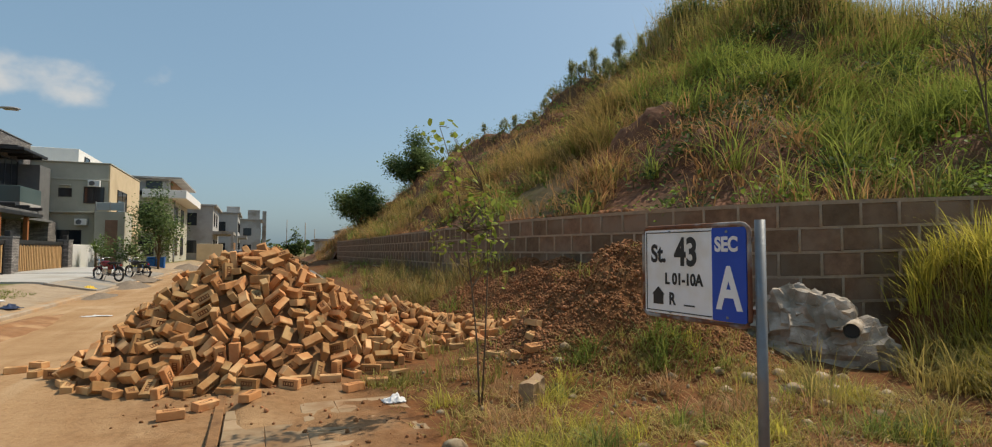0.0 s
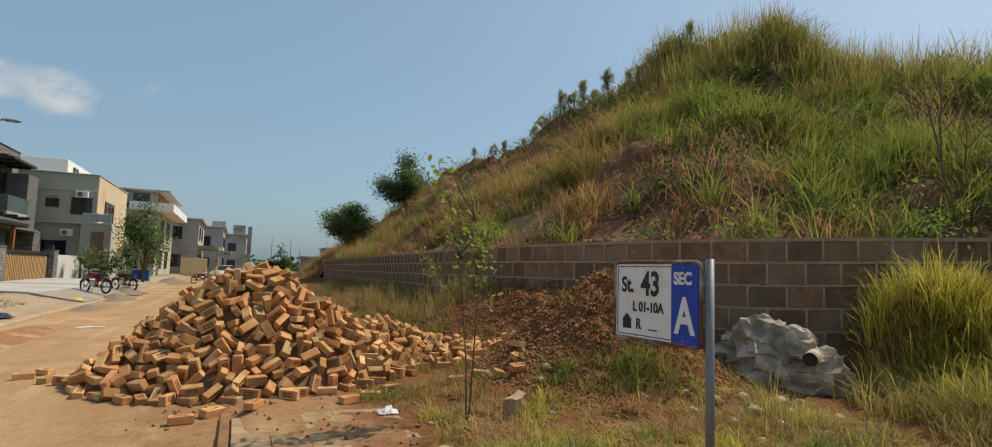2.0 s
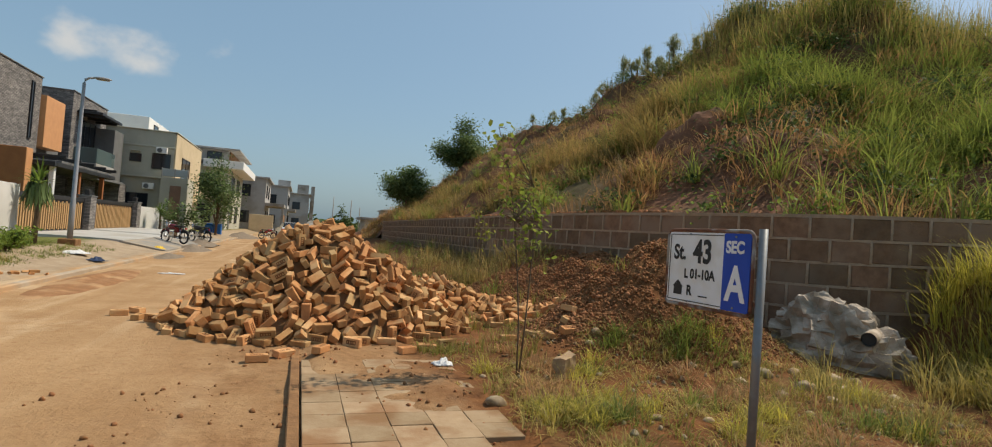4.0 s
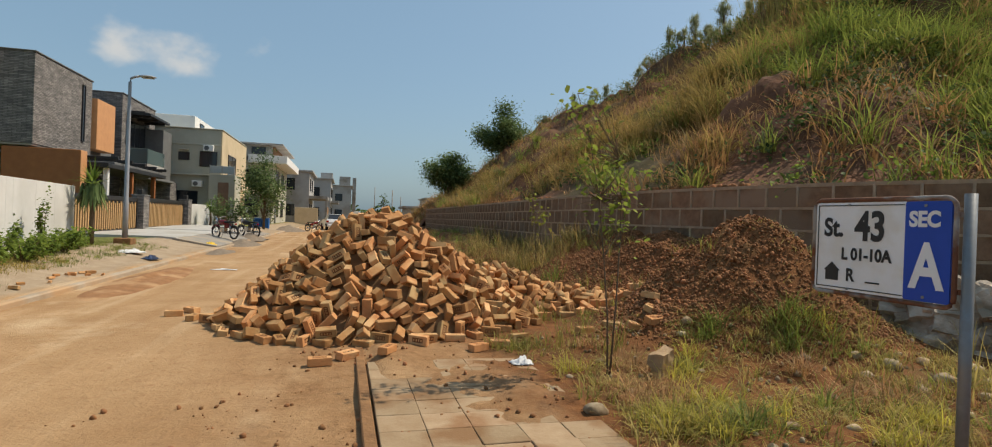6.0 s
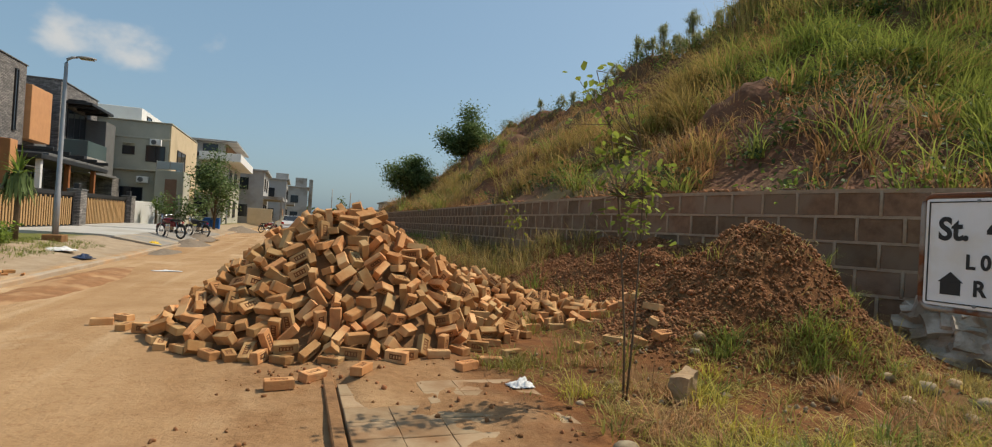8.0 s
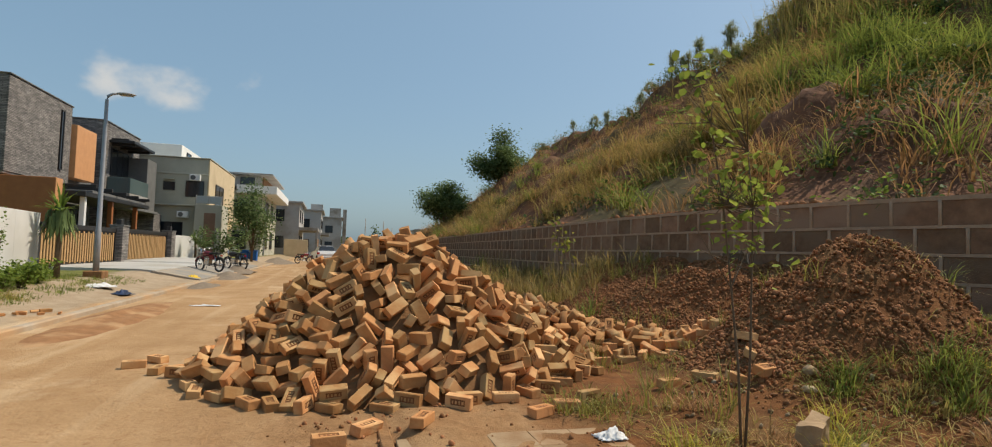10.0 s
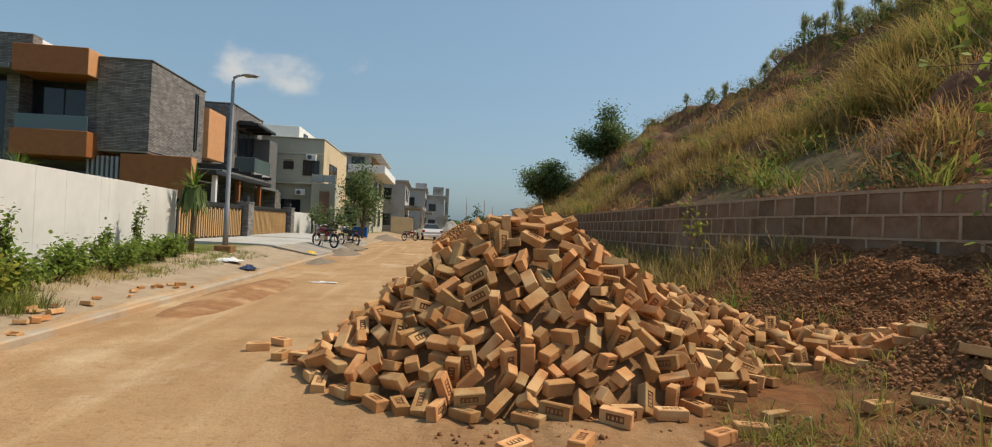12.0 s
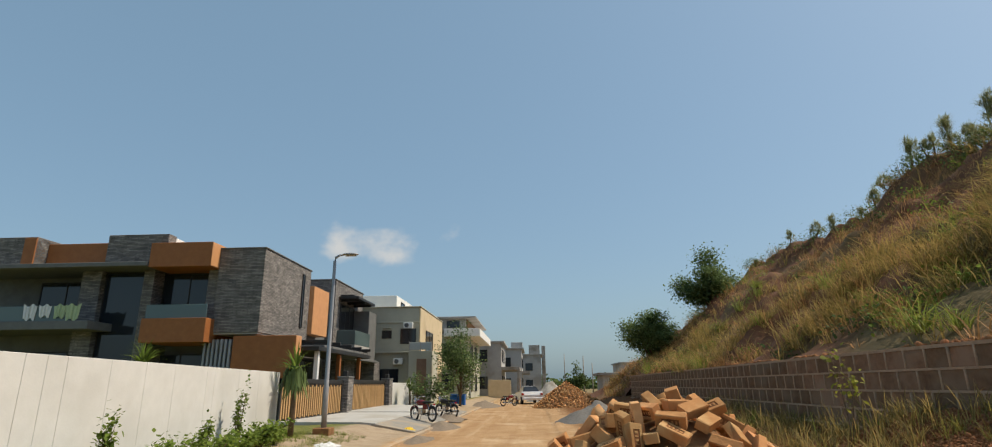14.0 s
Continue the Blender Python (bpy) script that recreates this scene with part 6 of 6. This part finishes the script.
tagged(blades("verge_grass", *tufts(lrng, P, 26, lrng.uniform(0.2, 0.5, len(P)), 0.09, (0.25, 1.1), 0.009), "grass_green"), "thick yellow-green grass before the boundary wall", "grass", kind="stuff")
for k in range(26):
    x, y = -5.2 + lrng.normal(0, 0.22), lrng.uniform(7.2, 12.5)
    b = new("brick", BRICK_MESHES[k % 4])
    sc = lrng.uniform(0.4, 0.9)
    b.matrix_basis = pose(x, y, float(ground_z(x, y)) + 0.03, lrng.uniform(-20, 20), 0, lrng.uniform(0, 360)) @ Matrix.Diagonal((sc, sc, sc, 1))
    tagged(b, "broken brick piece lying on the dusty verge", "brick", "broken bricks")


def crumpled(name, label, x, y, w, l, h, material, seed, rz=0):
    bm = bmesh.new()
    bmesh.ops.create_grid(bm, x_segments=16, y_segments=16, size=0.5)
    for v in bm.verts:
        e = max(0.0, 1 - (2 * v.co.length) ** 2)
        n = noise.noise(Vector((v.co.x * 5 + seed * 9, v.co.y * 5, 0)))
        n2 = noise.noise(Vector((v.co.x * 13 + seed * 5, v.co.y * 13, 3)))
        v.co = Vector((v.co.x * w * (1 + 0.3 * n), v.co.y * l * (1 + 0.3 * n2), (0.25 + 0.75 * abs(n) + 0.25 * n2) * h * (0.25 + e) + 0.012))
    bmesh.ops.solidify(bm, geom=bm.faces[:], thickness=0.006)
    for f in bm.faces:
        f.smooth = True
    ob = part(name, bm, M[material])
    ob.matrix_basis = pose(x, y, float(ground_z(x, y)), 0, 0, rz)
    return tagged(ob, label, "litter")


M["cloth_dark"] = mat("dark_blue_plastic", (0.03, 0.055, 0.13), (0.05, 0.06, 0.09), 9, 0.55, 0.3, 50)
crumpled("plastic_bag", "crumpled white plastic bag on the dirt", 1.0, 5.13, 0.19, 0.14, 0.085, "cloth_white", 1)
crumpled("plastic_sheet", "torn white plastic sheet on the verge", -5.75, 16.6, 0.6, 0.5, 0.14, "cloth_white", 2, 20)
crumpled("plastic_sheet", "crumpled blue plastic sheet near the kerb", -5.1, 15.9, 0.28, 0.5, 0.13, "cloth_dark", 3, 50)
crumpled("plastic_sack", "yellow plastic sack lying at the driveway edge", -5.15, 22.8, 0.4, 0.5, 0.18, "cloth_yellow", 4)
crumpled("plastic_scrap", "flattened white scrap on the road", -3.2, 14.6, 0.5, 0.14, 0.03, "cloth_white", 5, 5)


M["redsand"] = mat("red_sand", (0.32, 0.16, 0.07), (0.23, 0.11, 0.047), 5, 0.96, 0.5, 30, c3=(0.42, 0.25, 0.125), big=1.5)


def mound(name, label, x, y, rx, ry, h, material, seed):
    bm = bmesh.new()
    bmesh.ops.create_grid(bm, x_segments=28, y_segments=28, size=1.0)
    for v in bm.verts:
        r = v.co.length
        n = noise.noise(Vector((v.co.x * 2.2 + seed * 5, v.co.y * 2.2, 0))) + 0.5 * noise.noise(Vector((v.co.x * 6 + seed, v.co.y * 6, 2)))
        v.co = Vector((v.co.x * rx, v.co.y * ry, h * max(-0.15, (1 - r)) * (1 + 0.35 * n) - 0.03))
    for f in bm.faces:
        f.smooth = True
    ob = part(name, bm, M[material])
    ob.matrix_basis = pose(x, y, float(ground_z(x, y)))
    return tagged(ob, label, name.replace("_", " "))


M["dustsand"] = mat("dusty_sand", (0.25, 0.195, 0.14), (0.17, 0.13, 0.095), 9, 0.96, 0.7, 30)
mound("gravel_mound", "low heap of grey gravel beside the bricks", 1.5, 28.6, 1.7, 2.2, 0.8, "gravel", 1)
mound("sand_mound", "small heap of grey sand by the driveway", -4.55, 26.0, 0.75, 1.8, 0.3, "dustsand", 2)
mound("sand_mound", "flat spill of dusty sand by the kerb", -4.45, 20.9, 0.5, 1.5, 0.15, "dustsand", 3)
mound("sand_mound", "small heap of grey sand by the kerb", -4.9, 30.5, 0.7, 1.5, 0.3, "dustsand", 7)
mound("rubble_heap", "low heap of earth and rubble by the houses", -4.8, 49, 1.4, 4, 0.45, "dustsand", 4)
mound("sand_mound", "pale grey sand heap beside the parked car", 0.9, 63, 2.6, 3, 1.9, "concrete", 5)
mound("earth_ridge", "low reddish earth spill along the kerb", -4.15, 12.6, 0.62, 3.6, 0.13, "redsand", 6)


# ---- motorcycles ----
def motorcycle(x, y, z, rz, label, tank="red_paint"):
    m = empty("motorcycle", label, "motorcycle", group="parked motorcycles")
    m.matrix_world = pose(x, y, z, 0, 0, rz) @ Matrix.Scale(0.9, 4)
    for wx in (-0.62, 0.62):
        ring = [(wx + 0.27 * math.cos(a), 0, 0.29 + 0.27 * math.sin(a)) for a in np.linspace(0, math.tau, 25)]
        w = part("wheel", tube([(wx, -0.07, 0.29), (wx, 0.07, 0.29)], 0.05, 10), M["chrome"], m, "spoked wheel hub")
        part("tyre", tube(ring, 0.04, 8), M["rubber"], w)
        part("rim", tube([(wx + 0.23 * math.cos(a), 0, 0.29 + 0.23 * math.sin(a)) for a in np.linspace(0, math.tau, 25)], 0.012, 6), M["chrome"], w)
        sp = bmesh.new()
        for k in range(12):
            a = k * math.tau / 12
            tube([(wx, 0.03 * (-1) ** k, 0.29), (wx + 0.23 * math.cos(a), 0, 0.29 + 0.23 * math.sin(a))], 0.003, 4, sp)
        part("spokes", sp, M["chrome"], w)
    tk = bmesh.new()
    bmesh.ops.create_uvsphere(tk, u_segments=16, v_segments=10, radius=1.0)
    bmesh.ops.transform(tk, verts=tk.verts, matrix=Matrix.Translation((0.2, 0, 0.76)) @ Matrix.Diagonal((0.3, 0.13, 0.13, 1)))
    for f in tk.faces:
        f.smooth = True
    part("fuel_tank", tk, M[tank], m)
    part("seat", box(-0.62, -0.03, -0.12, 0.12, 0.74, 0.83, 0.03), M["rubber"], m, "black vinyl seat")
    part("side_cover", box(-0.32, -0.05, -0.11, 0.11, 0.5, 0.72, 0.03), M[tank], m)
    part("engine", box(-0.05, 0.25, -0.12, 0.12, 0.28, 0.55, 0.03), M["chrome"], m, "grey engine block")
    part("frame", tube([(0.5, 0, 0.85), (0.33, 0, 0.35), (0.0, 0, 0.25), (-0.3, 0, 0.35), (-0.55, 0, 0.72)], 0.022, 6), M["black"], m)
    for sy in (-0.08, 0.08):
        part("fork", tube([(0.62, sy, 0.29), (0.45, sy, 0.92)], 0.018, 6), M["chrome"], m)
        part("swing_arm", tube([(-0.62, sy, 0.29), (0.0, sy, 0.32)], 0.018, 6), M["black"], m)
        part("shock", tube([(-0.55, sy * 1.2, 0.32), (-0.42, sy * 1.2, 0.7)], 0.025, 6), M["chrome"], m)
    part("handlebar", tube([(0.3, -0.36, 1.0), (0.42, -0.15, 1.02), (0.44, 0, 0.95), (0.42, 0.15, 1.02), (0.3, 0.36, 1.0)], 0.014, 6), M["chrome"], m)
    part("headlight", tube([(0.5, 0, 0.88), (0.62, 0, 0.87)], [0.06, 0.095], 14), M["chrome"], m)
    part("exhaust", tube([(0.2, -0.14, 0.3), (0.0, -0.16, 0.22), (-0.75, -0.17, 0.3)], [0.02, 0.025, 0.045], 8), M["chrome"], m)
    for wx, a0 in ((0.62, 20), (-0.62, 30)):
        part("mudguard", tube([(wx + 0.33 * math.cos(radians(a)), 0, 0.29 + 0.33 * math.sin(radians(a))) for a in range(a0, a0 + 130, 12)], 0.035, 6), M[tank if wx > 0 else "black"], m)
    part("tail_light", box(-0.75, -0.69, -0.05, 0.05, 0.66, 0.73, 0.01), M["lens_red"], m)
    part("side_stand", tube([(0.0, 0.1, 0.28), (-0.05, 0.24, 0.0)], 0.01, 5), M["black"], m)
    return m


motorcycle(-5.4, 26.7, 0.215, 138, "parked motorcycle with a red fuel tank and spoked wheels")
motorcycle(-5.05, 30.7, 0.165, 136, "second parked motorcycle with a dark tank", "black")
motorcycle(-2.9, 49.5, 0.02, 40, "red motorcycle parked behind the white car")

# ---- blue water tanks ----
for x in (-6.62, -6.06):
    b = empty("blue_bin", "blue plastic storage bin standing on the verge", "bin", (x, 45.3, 0.2), group="blue bins")
    part("body", box(-0.26, 0.26, -0.26, 0.26, 0.0, 0.72, 0.05), M["cloth_blue"], b)
    part("lid", box(-0.275, 0.275, -0.275, 0.275, 0.72, 0.78, 0.02), M["cloth_blue"], b)


# ---- white car ----
def car(x, y, z, rz):
    c = empty("car", "white saloon car parked on the dirt road", "car", (x, y, z), rz)

    prof = [(-2.2, 0.35), (-2.22, 0.75), (-2.1, 0.98), (-1.55, 1.03), (1.0, 0.95), (2.0, 0.82), (2.2, 0.62), (2.2, 0.3)]
    bm = bmesh.new()
    rows = []
    for s, w in ((-1, 0.80), (-0.9, 0.87), (0.9, 0.87), (1, 0.80)):
        rows.append([bm.verts.new((math.copysign(w, s) if abs(s) < 1 else math.copysign(0.82, s), yy * (1 if abs(s) < 1 else 0.985), zz * (1 if abs(s) < 1 else 0.97))) for yy, zz in prof])
    for a, b in zip(rows, rows[1:]):
        for k in range(len(prof) - 1):
            bm.faces.new((a[k], b[k], b[k + 1], a[k + 1]))
    for r in (rows[0], rows[3]):
        bm.faces.new(r)
    bmesh.ops.recalc_face_normals(bm, faces=bm.faces[:])
    part("body", bm, M["car_white"], c)
    bm = box(-0.72, 0.72, -1.6, 0.9, 0.95, 1.45)
    for v in bm.verts:
        if v.co.z > 1.2:
            v.co.x *= 0.78
            v.co.y = -1.05 if v.co.y < 0 else 0.15
    bmesh.ops.bevel(bm, geom=bm.edges[:], offset=0.07, segments=2, affect="EDGES")
    part("cabin_glass", bm, M["glassdark"], c, "dark tinted car windows")
    part("roof", box(-0.55, 0.55, -1.0, 0.1, 1.43, 1.475, 0.02), M["car_white"], c)
    for sx in (-0.8, 0.8):
        for sy in (-1.35, 1.35):
            w = part("wheel", tube([(sx - 0.1, sy, 0.31), (sx + 0.1, sy, 0.31)], 0.31, 20), M["rubber"], c)
            part("rim", tube([(sx + math.copysign(0.1, sx), sy, 0.31), (sx + math.copysign(0.115, sx), sy, 0.31)], 0.19, 14), M["chrome"], w)
        part("tail_light", box(sx - 0.16, sx + 0.06, -2.24, -2.12, 0.72, 0.9, 0.02), M["lens_red"], c)
    part("bumper", box(-0.84, 0.84, -2.27, -2.1, 0.33, 0.56, 0.05), M["car_white"], c)
    part("number_plate", box(-0.26, 0.26, -2.29, -2.26, 0.6, 0.72), M["signwhite"], c)
    return c


car(-1.45, 56.0, 0.0, 10)

# ---- laundry on the balcony ----
for k, (x, w, h, mt, lab) in enumerate(((-23.2, 0.55, 0.62, "cloth_white", "pale garment drying over the balcony rail"), (-22.5, 0.5, 0.5, "cloth_white", "white garment drying over the balcony rail"), (-21.8, 0.5, 0.55, "cloth_green", "green garment drying over the balcony rail"), (-21.2, 0.6, 0.66, "cloth_green", "green cloth drying over the balcony rail"))):
    bm = bmesh.new()
    bmesh.ops.create_grid(bm, x_segments=10, y_segments=8, size=0.5)
    for v in bm.verts:
        v.co = Vector((v.co.x * w * (1 + 0.25 * v.co.y), -0.03 - 0.02 * math.sin(v.co.x * 22), (v.co.y - 0.5) * h + 0.06 * math.sin(v.co.x * 9 + k)))
    bmesh.ops.solidify(bm, geom=bm.faces[:], thickness=0.008)
    ob = part("garment", bm, M[mt])
    ob.matrix_basis = pose(x, 27.48, 5.12)
    tagged(ob, lab, "laundry", "drying laundry")

# ---- distance ----
st2 = street_lamp(-7.2, 62, 0.1, 6.6, 0.9)
for k, (x, y, h) in enumerate(((9.0, 120, 7.0), (11.5, 128, 6.0), (7.0, 150, 9.0))):
    tagged(part("pole", tube([(x, y, -0.2), (x, y, h)], [0.14, 0.08], 8), M["concrete"]), "thin distant utility pole", "pole", "utility poles")
shed = empty("house", "low unfinished concrete shell at the street's end", "house", (9, 75, 0))
hbox(shed, "wall", 7.2, 12, 74, 80, 0, 2.6, "greyrender")
hbox(shed, "roof", 6.7, 12.4, 73.5, 80.5, 2.6, 2.9, "concrete")
window_y(shed, 8.0, 9.4, 73.98, 0.9, 2.2, 0)
far_house(14, 22, 105, 115, 5.0, "greyrender", "distant grey concrete house beyond the hill")
drng = np.random.RandomState(5)
c = []
for k in range(260):
    a = drng.uniform(-0.5, 0.5)
    d = drng.uniform(240, 700)
    c.append(drng.normal(0, 1, (26, 3)) * np.array([5, 5, 1.6]) + np.array([math.sin(a) * d, math.cos(a) * d, 2.2]))
tagged(leaves("far_woods", np.concatenate(c), 3.2, drng, "leaf_dark"), "hazy line of distant trees", "woods", kind="stuff")

# ---- cloud ----
cm = bpy.data.materials.new("cloud")
cm.use_nodes = True
n, l = cm.node_tree.nodes, cm.node_tree.links
n.remove(n["Principled BSDF"])
tc = n.new("ShaderNodeTexCoord")
nz = n.new("ShaderNodeTexNoise")
nz.inputs["Scale"].default_value, nz.inputs["Detail"].default_value, nz.inputs["Roughness"].default_value = 1.7, 8, 0.5
mp = n.new("ShaderNodeMapping")
mp.inputs["Location"].default_value, mp.inputs["Scale"].default_value = (-0.5, -0.5, 0), (2.0, 2.0, 1)
l.new(tc.outputs["Generated"], mp.inputs["Vector"])
ln = n.new("ShaderNodeVectorMath")
ln.operation = "LENGTH"
mp.inputs["Location"].default_value = (-1.0, -1.0, 0)
l.new(mp.outputs[0], ln.inputs[0])
mp2 = n.new("ShaderNodeMapping")
mp2.inputs["Location"].default_value, mp2.inputs["Scale"].default_value = (0.3, 0.1, 0), (2.4, 1.0, 1)
l.new(tc.outputs["Generated"], mp2.inputs["Vector"])
l.new(mp2.outputs[0], nz.inputs["Vector"])
ad = n.new("ShaderNodeMath")
ad.operation = "MULTIPLY_ADD"
l.new(nz.outputs["Fac"], ad.inputs[0])
ad.inputs[1].default_value = 1.9
ad.inputs[2].default_value = -0.2
sb = n.new("ShaderNodeMath")
sb.operation = "SUBTRACT"
l.new(ad.outputs[0], sb.inputs[0])
l.new(ln.outputs["Value"], sb.inputs[1])
mr = n.new("ShaderNodeMapRange")
mr.interpolation_type = "SMOOTHSTEP"
mr.inputs["From Min"].default_value, mr.inputs["From Max"].default_value = -0.12, 0.5
mr.inputs["To Max"].default_value = 0.8
l.new(sb.outputs[0], mr.inputs["Value"])
em, tr, mx = n.new("ShaderNodeEmission"), n.new("ShaderNodeBsdfTransparent"), n.new("ShaderNodeMixShader")
em.inputs["Color"].default_value, em.inputs["Strength"].default_value = (0.9, 0.9, 0.9, 1), 0.8
l.new(mr.outputs[0], mx.inputs[0])
l.new(tr.outputs[0], mx.inputs[1])
l.new(em.outputs[0], mx.inputs[2])
l.new(mx.outputs[0], n["Material Output"].inputs["Surface"])


def cloud(yaw, elev, w, h, label):
    d = 1500
    a, e = radians(yaw), radians(elev)
    bm = bmesh.new()
    bmesh.ops.create_grid(bm, x_segments=1, y_segments=1, size=0.5)
    ob = part("cloud_backdrop", bm, cm)
    p = Vector((math.sin(a) * math.cos(e) * d, math.cos(a) * math.cos(e) * d, math.sin(e) * d))
    ob.matrix_world = look(p, (0, 0, 0)) @ Matrix.Diagonal((w, h, 1, 1))
    return tagged(ob, label, "cloud", kind="structure")


cloud(-15.2, 13.9, 470, 150, "small white cumulus cloud low in the sky")
